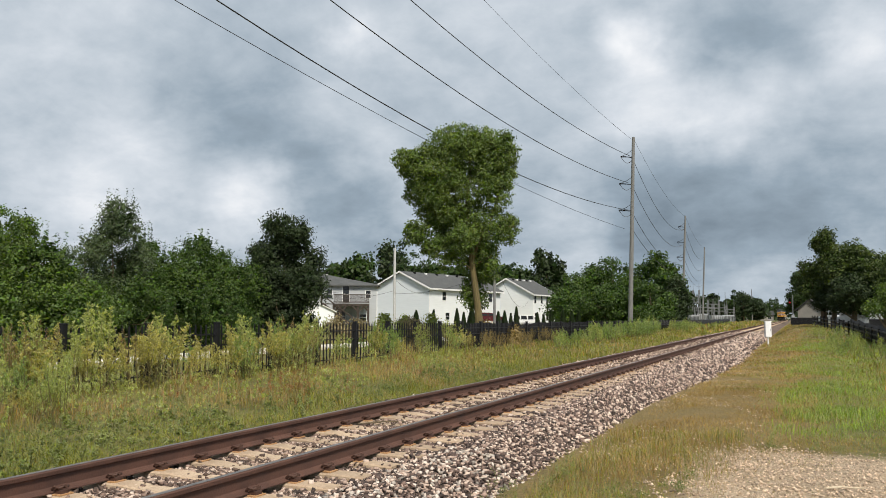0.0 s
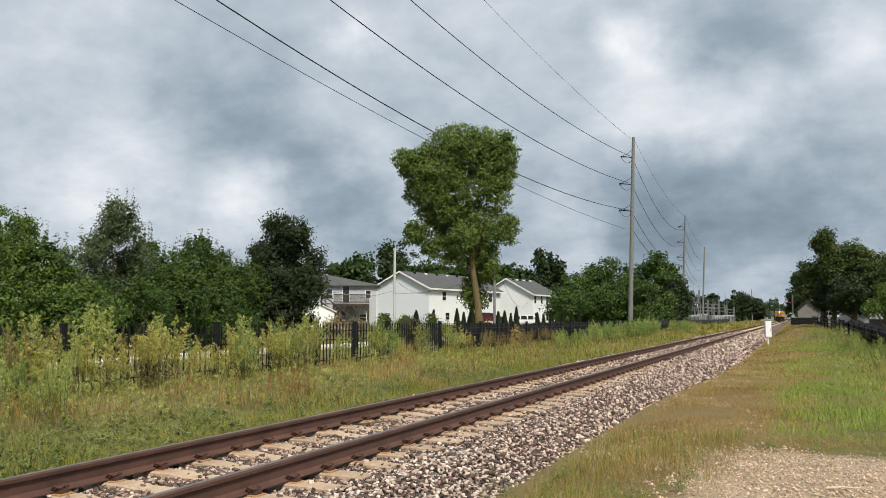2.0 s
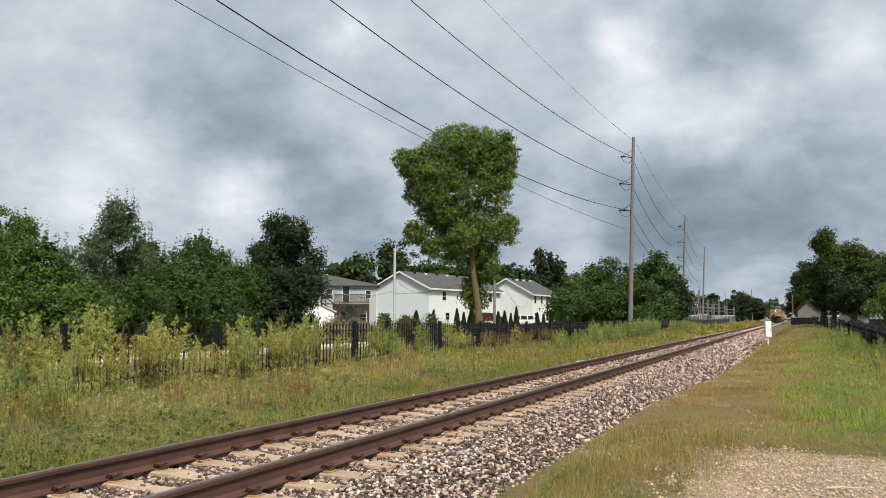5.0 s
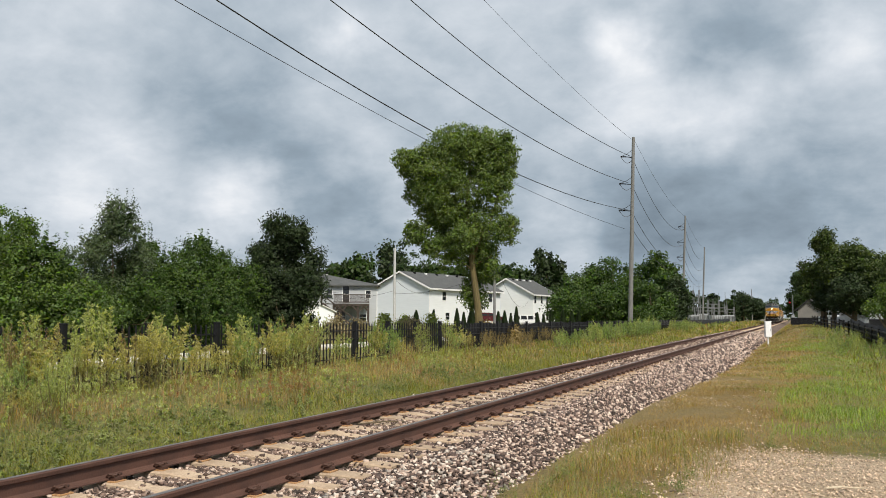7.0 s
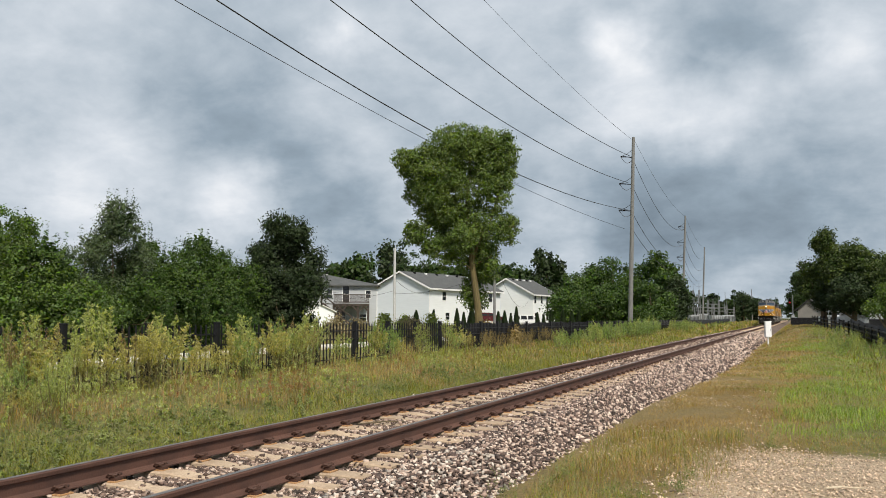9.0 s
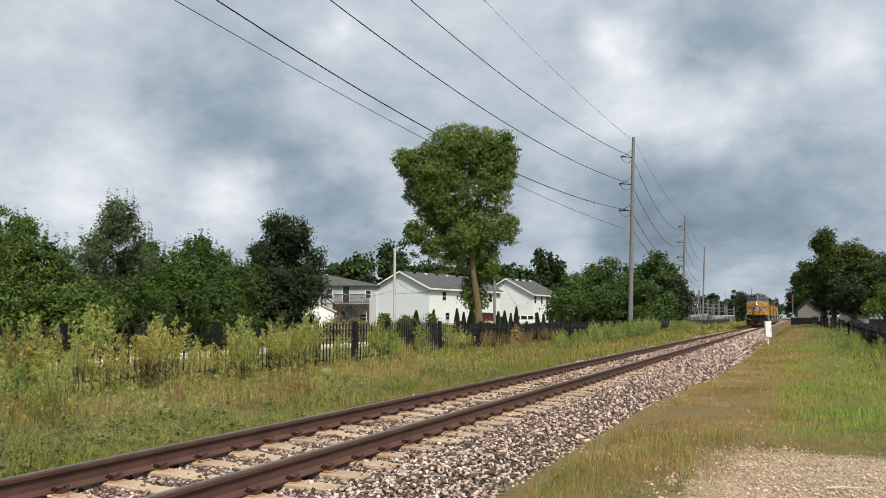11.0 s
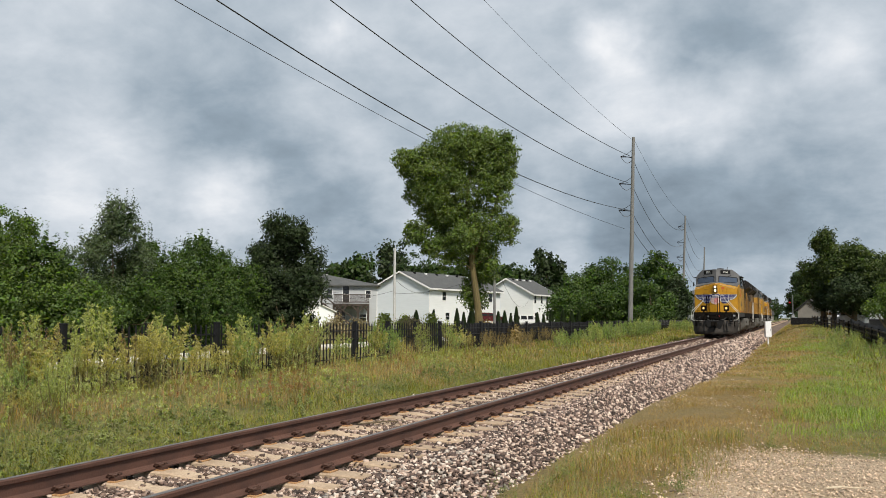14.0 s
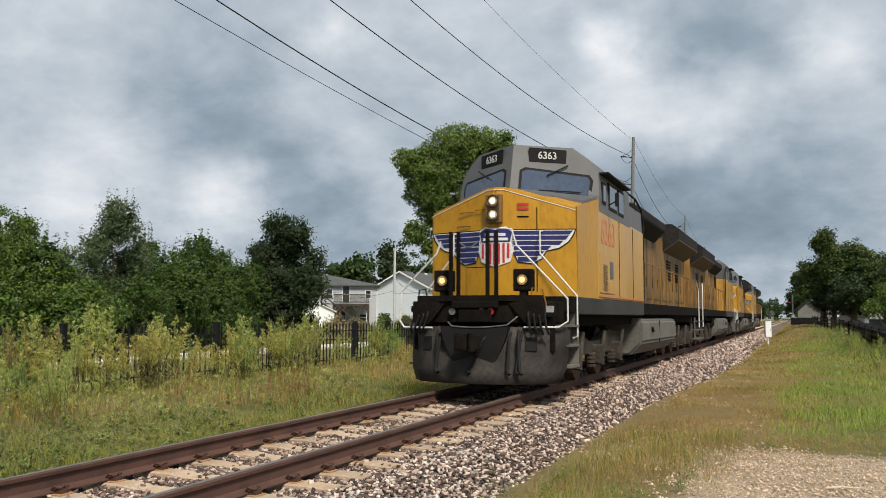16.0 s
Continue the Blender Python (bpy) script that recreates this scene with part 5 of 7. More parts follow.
M["dry_wood"] = surf("bleached_wood", (0.50, 0.41, 0.29), (0.62, 0.53, 0.40), 8, 0.85, 0.2, 30)
pale_stick()
# ------------------------------------------------------------ houses
def window_unit(parent, m, w, h):
    """A sash window in a wall: m has x along the wall, z up, y out of the wall."""
    bm = B()
    t = 0.07
    box(bm, -w / 2, w / 2, -0.02, 0.05, h - t, h)
    box(bm, -w / 2, w / 2, -0.02, 0.05, 0, t)
    box(bm, -w / 2, -w / 2 + t, -0.02, 0.05, t, h - t)
    box(bm, w / 2 - t, w / 2, -0.02, 0.05, t, h - t)
    box(bm, -w / 2 + t, w / 2 - t, -0.01, 0.04, h / 2 - 0.025, h / 2 + 0.025)
    win = part("window", bm, M["trim_white"], parent, "white-framed sash window", m)
    bm = B()
    box(bm, -w / 2 + t, w / 2 - t, -0.03, 0.012, t, h / 2 - 0.03)
    part("pane", bm, M["glass"], win)
    bm = B()
    box(bm, -w / 2 + t, w / 2 - t, -0.03, 0.022, h / 2 + 0.03, h - t)
    part("pane", bm, M["glass"], win)
    return win


def house(corner_u, depth, length, width, eave, ridge, label, front=(), side=(), hip=0.0, walls=("siding", "siding"), base=0.4, way=(11.1, 18.0)):
    """corner: the near corner; x runs along the long wall, away to the right; y along the gable wall."""
    x, y = at_depth(corner_u, depth)
    a = radians(YAW)
    d = Vector((way[0] * math.cos(a) - way[1] * math.sin(a), way[0] * math.sin(a) + way[1] * math.cos(a)))
    turn = math.degrees(math.atan2(d.y, d.x))
    ob = thing("house", pose(x, y, base, 0, 0, turn), label, "house", "houses beyond the footpath")
    e, r = eave - base, ridge - base
    L, W = length, width
    bm = B()
    box(bm, 0.15, L - 0.15, 0, 0.15, -0.6, e)
    part("long_wall", bm, M[walls[1]], ob)
    bm = B()
    box(bm, 0.15, L - 0.15, W - 0.15, W, -0.6, e)
    part("back_wall", bm, M[walls[1]], ob)
    for x0, nm in ((0, "gable_wall"), (L - 0.15, "gable_wall")):
        bm = B()
        poly = [(0, -0.6), (W, -0.6), (W, e), (0, e)] if hip else [(0, -0.6), (W, -0.6), (W, e), (W / 2, r - 0.05), (0, e)]
        slab(bm, poly, "x", x0, x0 + 0.15)
        part(nm, bm, M[walls[0]], ob)
    o = 0.45
    slope = (r - e) / (W / 2)
    bm = B()
    for s in (0, 1):
        ya, yb = (-o, W / 2) if s == 0 else (W + o, W / 2)
        za = e - o * slope
        x0, x1, h0, h1 = -o, L + o, -o + hip, L + o - hip
        lo = [(x0, ya, za), (x1, ya, za), (h1, yb, r), (h0, yb, r)]
        vs = [bm.verts.new(p) for p in lo] + [bm.verts.new((p[0], p[1], p[2] + 0.14)) for p in lo]
        for q in ((0, 1, 2, 3), (4, 7, 6, 5), (0, 4, 5, 1), (1, 5, 6, 2), (2, 6, 7, 3), (3, 7, 4, 0)):
            bm.faces.new([vs[i] for i in q])
    if hip:
        for xx, hx in ((-o, -o + hip), (L + o, L + o - hip)):
            za = e - o * slope
            lo = [(xx, -o, za), (xx, W + o, za), (hx, W / 2, r)]
            vs = [bm.verts.new(p) for p in lo] + [bm.verts.new((p[0], p[1], p[2] + 0.14)) for p in lo]
            for q in ((0, 1, 2), (3, 5, 4), (0, 3, 4, 1), (1, 4, 5, 2), (2, 5, 3, 0)):
                bm.faces.new([vs[i] for i in q])
    roof = part("roof", bm, M["shingle"], ob, "grey asphalt shingle roof")
    for k in range(6):
        bm = B()
        px = L * (0.12 + 0.14 * k)
        box(bm, px - 0.16, px + 0.16, W / 2 - 0.75, W / 2 - 0.45, r - 0.6 * slope + 0.1, r - 0.6 * slope + 0.36, 0.03)
        part("roof_vent", bm, M["trim_white"] if k % 2 else M["black"], roof)
    # fascia boards, gutter and downpipe
    bm = B()
    box(bm, -o, L + o, -o - 0.03, -o, e - o * slope - 0.12, e - o * slope + 0.1)
    part("gutter", bm, M["trim_white"], ob)
    if not hip:
        for x0 in (-o - 0.03, L + o):
            bm = B()
            for ya in (-o, W + o):
                beam(bm, (x0 + 0.015, ya, e - o * slope + 0.02), (x0 + 0.015, W / 2, r + 0.02), 0.03, 0.22)
            part("fascia_board", bm, M["trim_white"], ob)
    bm = B()
    box(bm, 0.05, 0.13, -0.09, -0.004, -0.4, e - 0.1, 0.01)
    part("downpipe", bm, M["trim_white"], ob)
    for px, pz, w, h in front:
        window_unit(ob, pose(px, -0.002, pz, 0, 0, 180), w, h)
    for py, pz, w, h in side:
        window_unit(ob, pose(-0.002, py, pz, 0, 0, 90), w, h)
    return ob


house(759, 115, 21, 9.2, 5.3, 7.5, "two-storey house with pale siding and a grey gable roof",
      [(4.0, 3.1, 1.1, 1.3), (4.9, 0.4, 1.2, 1.1), (11, 3.1, 1.1, 1.3), (17.6, 3.1, 1.3, 1.4), (17.0, 0.4, 1.1, 1.1)], (), 0.0, ("siding_shade", "siding"))
house(943, 140, 9.5, 9.6, 5.15, 7.7, "plain white two-storey house with a grey gable roof",
      [(0.9, 3.1, 0.9, 1.5), (3.4, 3.1, 0.9, 1.5), (5.6, 3.1, 0.9, 1.5), (8.0, 3.1, 0.9, 1.5), (1.0, 0.3, 0.9, 1.3), (3.9, 0.3, 0.9, 1.1), (5.6, 0.3, 0.9, 1.3), (7.6, 0.3, 0.9, 1.3)], ())
# these walls carry the shade of trees and eaves in their siding colour
first = house(667, 100, 8.0, 13.0, 4.95, 6.3, "two-storey white house with a hip roof and rear deck",
              [(1.6, 2.9, 0.8, 1.3)], [(1.0, 3.0, 0.7, 1.0), (3.6, 2.5, 0.9, 2.0), (5.6, 2.9, 0.8, 1.2), (1.6, 0.3, 0.9, 0.9), (4.2, 0.2, 1.2, 1.4), (7.9, 2.9, 1.0, 1.2)], 4.0, ("siding_deep_shade", "siding_deep_shade"), 0.4, (-1.4, 10.0))


def deck():
    m = first.matrix_basis.copy()
    ob = thing("timber_deck", m, "brown timber upper-floor deck with railing and stair", "deck")
    x0, y0, y1, z = -3.0, 1.0, 5.1, 2.35
    bm = B()
    box(bm, x0, -0.01, y0, y1, z - 0.08, z, 0.01)
    part("floor", bm, M["deck_wood"], ob)
    for yy in (y0, y1 - 0.14):
        bm = B()
        box(bm, x0, x0 + 0.2, yy, yy + 0.24, -0.6, z - 0.08)
        part("post", bm, M["deck_wood"], ob)
    for yy in (2.2, 4.2):
        bm = B()
        box(bm, x0, x0 + 0.2, yy, yy + 0.24, -0.6, z - 0.08)
        part("post", bm, M["deck_wood"], ob)
    bm = B()
    box(bm, x0 - 0.03, x0, y0, y1, z - 0.3, z - 0.02)
    part("joist", bm, M["deck_wood"], ob)
    for yy, s in ((y0 + 0.14, 1), (2.2, -1), (2.34, 1), (4.2, -1), (4.34, 1), (y1 - 0.14, -1)):
        bm = B()
        beam(bm, (x0 + 0.05, yy, z - 0.9), (x0 + 0.05, yy + s * 0.75, z - 0.1), 0.16, 0.16)
        part("brace", bm, M["deck_wood"], ob)
    for zz in (0.1, 0.95):
        bm = B()
        box(bm, x0, x0 + 0.08, y0, y1, z + zz, z + zz + 0.12)
        part("railing", bm, M["deck_wood"], ob)
    for i in range(36):
        bm = B()
        yy = y0 + 0.08 + i * (y1 - y0 - 0.15) / 35
        box(bm, x0 + 0.01, x0 + 0.045, yy - 0.036, yy + 0.036, z + 0.17, z + 0.95)
        part("baluster", bm, M["deck_wood"], ob)
    for k, xx in enumerate((x0 - 0.02, x0 - 1.0)):
        bm = B()
        beam(bm, (xx, y1 + 1.3, z), (xx, y1 - 2.3, -0.3), 0.28, 0.28)
        part("stair_stringer", bm, M["deck_wood"], ob)
        bm = B()
        beam(bm, (xx, y1 + 1.3, z + 0.95), (xx, y1 - 2.3, 0.65), 0.12, 0.12)
        part("stair_handrail", bm, M["deck_wood"], ob)
    for i in range(12):
        bm = B()
        t = (i + 0.5) / 12
        box(bm, x0 - 1.0, x0 - 0.02, y1 + 1.2 - 3.5 * t - 0.14, y1 + 1.2 - 3.5 * t + 0.14, z - 0.02 - (z + 0.3) * t, z + 0.02 - (z + 0.3) * t)
        part("tread", bm, M["deck_wood"], ob)
    # landing at the head of the stair
    bm = B()
    box(bm, x0 - 1.05, x0 + 1.4, y1, y1 + 1.5, z - 0.1, z - 0.02, 0.01)
    part("landing", bm, M["deck_wood"], ob)
    for xx in (x0 - 1.0, x0 + 1.2):
        bm = B()
        box(bm, xx, xx + 0.14, y1 + 1.3, y1 + 1.44, -0.6, z + 1.0)
        part("post", bm, M["deck_wood"], ob)


deck()


def garden_shed():
    x, y = at_depth(566, 88)
    ob = thing("garden_shed", pose(x, y, 0.3, 0, 0, 40), "small white garden shed with a low gable roof", "shed")
    bm = B()
    slab(bm, [(-1.6, -0.5), (1.6, -0.5), (1.6, 1.5), (0, 2.25), (-1.6, 1.5)], "y", 0, 3.0)
    part("wall", bm, M["siding"], ob)
    for s in (-1, 1):
        bm = B()
        beam(bm, (s * 1.85, 1.5, 1.42), (0, 1.5, 2.3), 3.4, 0.08)
        part("roof", bm, M["trim_white"], ob)


garden_shed()


def arborvitae(u, top, d, wpx, seed):
    x, y = at_depth(u, d)
    g = float(ground_z(x, y))
    m = d / 1488.4
    h = 1.293 + (562 - top) * m - g
    ob = thing("conical_evergreen", pose(x, y, g), "small dark green conical evergreen near the houses", "shrub", "row of conical evergreens")
    bm = B()
    rod(bm, (0, 0, -0.2), (0, 0, h * 0.8), 0.05, 0.01, 6)
    part("trunk", bm, M["bark"], ob)
    n = 900
    t = rng.random(n) ** 0.8
    a = rng.uniform(0, 6.283, n)
    r = wpx * m / 2 * (1 - t) ** 0.75 * rng.uniform(0.5, 1.05, n)
    c = np.stack([r * np.cos(a), r * np.sin(a), 0.1 + t * (h - 0.1)], -1)
    u_ = np.stack([np.cos(a) * 0.4, np.sin(a) * 0.4, np.ones(n)], -1) * 0.16
    w_ = np.stack([-np.sin(a), np.cos(a), np.zeros(n)], -1) * 0.09
    v, f = quads(c, u_, w_)
    share("foliage", fast_mesh("foliage", v, f, M["leaf_dark"]), ob)


for i, (u, top, wpx) in enumerate(((809, 550, 10), (821, 556, 8), (835, 548, 15), (768, 552, 8), (882, 554, 9), (893, 553, 10), (904, 558, 7), (914, 546, 9), (951, 556, 8),
                                   (962, 560, 7), (975, 552, 9), (996, 552, 9), (1012, 554, 10), (1024, 553, 9), (737, 553, 12))):
    arborvitae(u, top, 72 + 3 * (i % 3), wpx * 1.7, i)


def hill_brush(u, top, d, wpx, mat, seed, label):
    row_tree("bush", u, top, wpx, d, 3200, 0.05, mat, label, seed, 6, clump=0.4, trunk_r=0.05, category="bush", group="bushes in front of the houses", skirt=0.05)


for u, top, wpx, d, mat, seed in ((682, 556, 30, 50, "weed_leaf", 71), (715, 560, 34, 52, "weed_leaf", 72), (770, 562, 60, 50, "weed_leaf", 73), (600, 563, 50, 48, "weed_pale", 74),
                                  (640, 564, 50, 50, "weed_pale", 75), (735, 567, 60, 47, "weed_pale", 76), (855, 572, 50, 46, "weed_dry", 77), (905, 578, 40, 46, "weed_dry", 78)):
    hill_brush(u, top, d, wpx, mat, seed, "low leafy bush beside the fence" if mat == "weed_leaf" else "half-dry brown bush beside the fence")


# ------------------------------------------------------------ cars
def car(u, d, turn, paint, label, long=4.7, tall=1.72, z=None):
    x, y = at_depth(u, d)
    g = float(ground_z(x, y)) if z is None else z
    ob = thing("parked_car", pose(x, y, g, 0, 0, turn), label, "car")
    L = long / 2
    bm = B()
    slab(bm, [(-L, 0.4), (-L, 0.95), (-L * 0.72, 1.02), (L * 0.5, 1.05), (L * 0.95, 0.86), (L, 0.62), (L, 0.35)], "y", -0.9, 0.9)
    bmesh.ops.bevel(bm, geom=bm.edges[:], offset=0.06, segments=2, affect="EDGES")
    part("body", bm, paint, ob)
    bm = B()
    slab(bm, [(-L * 0.93, 1.0), (-L * 0.84, tall - 0.06), (-L * 0.6, tall), (0.1 * L, tall), (0.25 * L, tall - 0.08), (0.5 * L, 1.04)], "y", -0.74, 0.74)
    bmesh.ops.bevel(bm, geom=bm.edges[:], offset=0.05, segments=2, affect="EDGES")
    part("cabin", bm, paint, ob)
    for s in (-1, 1):
        for a, b in ((-0.8, -0.42), (-0.38, 0.0), (0.04, 0.36)):
            bm = B()
            slab(bm, [(a * L, 1.08), (b * L, 1.08), ((b - 0.06) * L, tall - 0.14), (a * L, tall - 0.14)], "y", s * 0.73, s * 0.752)
            part("window", bm, M["glass"], ob)
        for wx in (-0.62, 0.62):
            bm = B()
            rod(bm, (wx * L, s * 0.7, 0.34), (wx * L, s * 0.92, 0.34), 0.34, None, 18)
            wh = part("wheel", bm, M["black"], ob)
            bm = B()
            rod(bm, (wx * L, s * 0.91, 0.34), (wx * L, s * 0.93, 0.34), 0.2, None, 12)
            part("rim", bm, M["steel"], wh)
    bm = B()
    slab(bm, [(0.28 * L, tall - 0.12), (0.49 * L, 1.08), (0.5 * L, 1.1), (0.3 * L, tall - 0.1)], "y", -0.66, 0.66)
    part("windscreen", bm, M["glass"], ob)
    return ob


car(932, 118, 25, M["car_white"], "white sport utility car parked by the houses")
car(862, 104, 30, M["car_red"], "dark red saloon car parked by the houses", 4.6, 1.45, 0.35)
# ------------------------------------------------------------ trackside things
def marker_box():
    x, y = at_depth(1357, 58)
    g = float(ground_z(x, y))
    ob = thing("trackside_box", pose(x, y, g, 0, 0, 20), "white metal trackside box on a white post", "equipment box")
    bm = B()
    rod(bm, (0, 0, -0.2), (0, 0, 0.7), 0.05, None, 12)
    part("post", bm, M["white_paint"], ob)
    bm = B()
    box(bm, -0.2, 0.2, -0.14, 0.14, 0.55, 1.62, 0.02)
    cab = part("cabinet", bm, M["white_paint"], ob)
    bm = B()
    box(bm, -0.22, 0.22, -0.17, 0.16, 1.62, 1.66, 0.01)
    part("lid", bm, M["white_paint"], cab)
    bm = B()
    box(bm, -0.17, 0.17, -0.152, -0.14, 0.6, 1.56, 0.004)
    part("door", bm, M["white_paint"], cab)
    bm = B()
    box(bm, 0.12, 0.15, -0.175, -0.152, 1.0, 1.12, 0.004)
    part("latch", bm, M["steel"], cab)


marker_box()


def signal():
    x, y = at_depth(1402, 100)
    g = -0.3
    ob = thing("railway_signal", pose(x, y, g, 0, 0, 5), "railway signal mast showing a red lamp", "railway signal")
    bm = B()
    rod(bm, (0, 0, -0.2), (0, 0, 4.3), 0.07, None, 12)
    part("mast", bm, M["steel"], ob)
    bm = B()
    box(bm, -0.45, -0.19, -0.12, 0.1, 3.2, 3.95, 0.04)
    head = part("signal_head", bm, M["black"], ob)
    for z, mt in ((3.75, "glass"), (3.4, "red_lamp")):
        bm = B()
        rod(bm, (-0.32, -0.12, z), (-0.32, -0.16, z), 0.085, None, 16)
        part("lens", bm, M[mt], head)
        bm = B()
        rod(bm, (-0.32, -0.12, z + 0.03), (-0.32, -0.38, z + 0.02), 0.14, 0.13, 16, False)
        part("hood", bm, M["black"], head)
    bm = B()
    box(bm, -0.16, 0.16, -0.2, 0.2, 1.0, 1.9, 0.03)
    part("relay_cabinet", bm, M["tank_grey"], ob)


signal()


def shed():
    x, y = at_depth(1432, 96)
    g = float(ground_z(x, y))
    ob = thing("trackside_shed", pose(x, y, g, 0, 0, -12), "small beige gabled shed with a dark roof", "shed")
    m = 96 / 1488.4
    w, e, r, L = 20 * m, 1.75, 2.85, 6.0
    bm = B()
    slab(bm, [(-w, -0.3), (w, -0.3), (w, e), (0, r), (-w, e)], "y", 0, L)
    part("wall", bm, M["shed_wall"], ob)
    sl = (r - e) / w
    for s in (-1, 1):
        bm = B()
        slab(bm, [(0, r + 0.02), (s * (w + 0.25), e - 0.25 * sl + 0.02), (s * (w + 0.25), e - 0.25 * sl + 0.14), (0, r + 0.14)], "y", -0.3, L + 0.3)
        part("roof", bm, M["roof_soot"], ob)
    # black slatted screen in front
    sc = thing("slatted_screen", pose(x - 0.2, y - 2.0, g, 0, 0, -12), "black slatted screen fence in front of the shed", "fence")
    for i in range(26):
        bm = B()
        xx = -w - 0.6 + i * 0.13
        box(bm, xx, xx + 0.122, -0.02, 0.02, 0.0, 0.8)
        part("slat", bm, M["black_metal"], sc)
    for z in (0.15, 0.62):
        bm = B()
        box(bm, -w - 0.6, -w + 2.8, 0.02, 0.06, z, z + 0.08)
        part("rail", bm, M["black_metal"], sc)


shed()


def right_fence():
    ax, ay = at_depth(1436, 84)
    bx, by = at_depth(1500, 60)
    cx, cy = at_depth(1600, 40)
    ob = thing("boundary_fence", pose(0, 0, 0), "black rail fence with dark cloth beside the grass", "fence")
    for (x0, y0), (x1, y1), cloth in (((ax, ay), (bx, by), False), ((bx, by), (cx, cy), True)):
        n = int(math.hypot(x1 - x0, y1 - y0) / 2.4)
        for i in range(n + 1):
            t = i / n
            x, y = x0 + (x1 - x0) * t, y0 + (y1 - y0) * t
            g = float(ground_z(x, y))
            bm = B()
            box(bm, x - 0.05, x + 0.05, y - 0.05, y + 0.05, g - 0.1, g + 1.0, 0.008)
            part("post", bm, M["black_metal"], ob)
        for h in (0.25, 0.55, 0.85):
            bm = B()
            beam(bm, (x0, y0, float(ground_z(x0, y0)) + h), (x1, y1, float(ground_z(x1, y1)) + h), 0.04, 0.09)
            part("rail", bm, M["black_metal"], ob)
        if cloth:
            v, f = [], []
            for i in range(31):
                t = i / 30
                x, y = x0 + (x1 - x0) * t + 0.1, y0 + (y1 - y0) * t + 0.1
                g = float(ground_z(x, y))
                v += [(x, y, g - 0.05), (x + 0.05 * math.sin(i * 1.7), y, g + 1.12 + 0.05 * math.sin(i * 1.1))]
                if i:
                    f.append((2 * i - 2, 2 * i, 2 * i + 1, 2 * i - 1))
            cl = share("cloth", fast_mesh("cloth", v, f, M["black"]), ob)
            cl.modifiers.new("thick", "SOLIDIFY").thickness = 0.015


right_fence()
car(1520, 74, -64, M["car_white"], "white car parked behind the black fence", 4.6, 1.75)
car(1478, 86, -70, M["car_white"], "white car parked in the shade of the trees", 4.6, 1.5)


def trailer():
    x, y = at_depth(1596, 52)
    g = float(ground_z(x, y))
    ob = thing("box_trailer", pose(x, y, g, 0, 0, -35), "grey and dark box trailer behind the fence", "trailer")
    bm = B()
    box(bm, -1.6, 2.4, -1.0, 1.0, 1.35, 1.85, 0.05)
    part("upper_body", bm, M["car_white"], ob)
    bm = B()
    box(bm, -1.6, 2.4, -1.0, 1.0, 0.45, 1.35, 0.04)
    part("lower_body", bm, M["roof_soot"], ob)
    for s in (-1, 1):
        bm = B()
        rod(bm, (0.3, s * 0.8, 0.33), (0.3, s * 1.0, 0.33), 0.33, None, 16)
        part("wheel", bm, M["black"], ob)


trailer()


# ------------------------------------------------------------ substation
def gantry(u, d, w, h, label):
    x, y = at_depth(u, d)
    ob = thing("substation_gantry", pose(x, y, -0.3, 0, 0, YAW), label, "steel gantry", "substation steelwork")
    for s in (-1, 1):
        bm = B()
        for a in (-0.3, 0.3):
            beam(bm, (s * w / 2 + a, 0, 0), (s * w / 2 + a * 0.4, 0, h), 0.16, 0.16)
        n = int(h / 1.2)
        for i in range(n):
            k = 1 - 0.6 * i / n
            beam(bm, (s * w / 2 - 0.3 * k, 0, i * 1.2), (s * w / 2 + 0.3 * k, 0, i * 1.2 + 1.2), 0.06, 0.06)
        part("column", bm, M["steel"], ob)
        bm = B()
        rod(bm, (s * w / 2, 0, h), (s * w / 2, 0, h + 2.2), 0.06, 0.02, 6)
        part("lightning_rod", bm, M["steel"], ob)
    for z in (0.62, 0.8):
        bm = B()
        box(bm, -w / 2, w / 2, -0.12, 0.12, h * z, h * z + 0.24)
        part("crossbeam", bm, M["steel"], ob)
    for i in range(3):
        bm = B()
        xx = -w / 2 + (i + 0.5) * w / 3
        for k in range(4):
            rod(bm, (xx, 0, h * 0.62 - 0.2 - k * 0.22), (xx, 0, h * 0.62 - 0.3 - k * 0.22), 0.14, 0.1, 8)
        part("insulator", bm, M["under"], ob)


for u, d, w, h in ((1232, 215, 1.5, 8.6), (1262, 250, 3.2, 6.8), (1274, 262, 4.0, 5.6), (1290, 270, 3.0, 5.0), (1246, 240, 4.5, 5.4)):
    gantry(u, d, w, h, "grey galvanised steel substation gantry")


def transformer(u, d, w, h):
    x, y = at_depth(u, d)
    ob = thing("transformer", pose(x, y, -0.3, 0, 0, YAW), "pale grey substation transformer with cooling fins", "transformer", "substation equipment")
    bm = B()
    box(bm, -w / 2, w / 2, -1, 1, 0.2, h, 0.06)
    part("tank", bm, M["tank_grey"], ob)
    for i in range(7):
        bm = B()
        xx = -w / 2 + 0.2 + i * (w - 0.4) / 6
        box(bm, xx - 0.05, xx + 0.05, -1.35, -1.0, 0.5, h - 0.3)
        part("cooling_fin", bm, M["steel"], ob)
    for i in range(3):
        bm = B()
        rod(bm, (-w / 3 + i * w / 3, 0, h), (-w / 3 + i * w / 3, 0, h + 1.0), 0.12, 0.06, 10)
        part("bushing", bm, M["under"], ob)


for u, d, w, h in ((1240, 225, 3.2, 2.6), (1268, 245, 4.0, 2.2), (1288, 255, 3.0, 2.4), (1226, 210, 2.4, 2.2)):
    transformer(u, d, w, h)


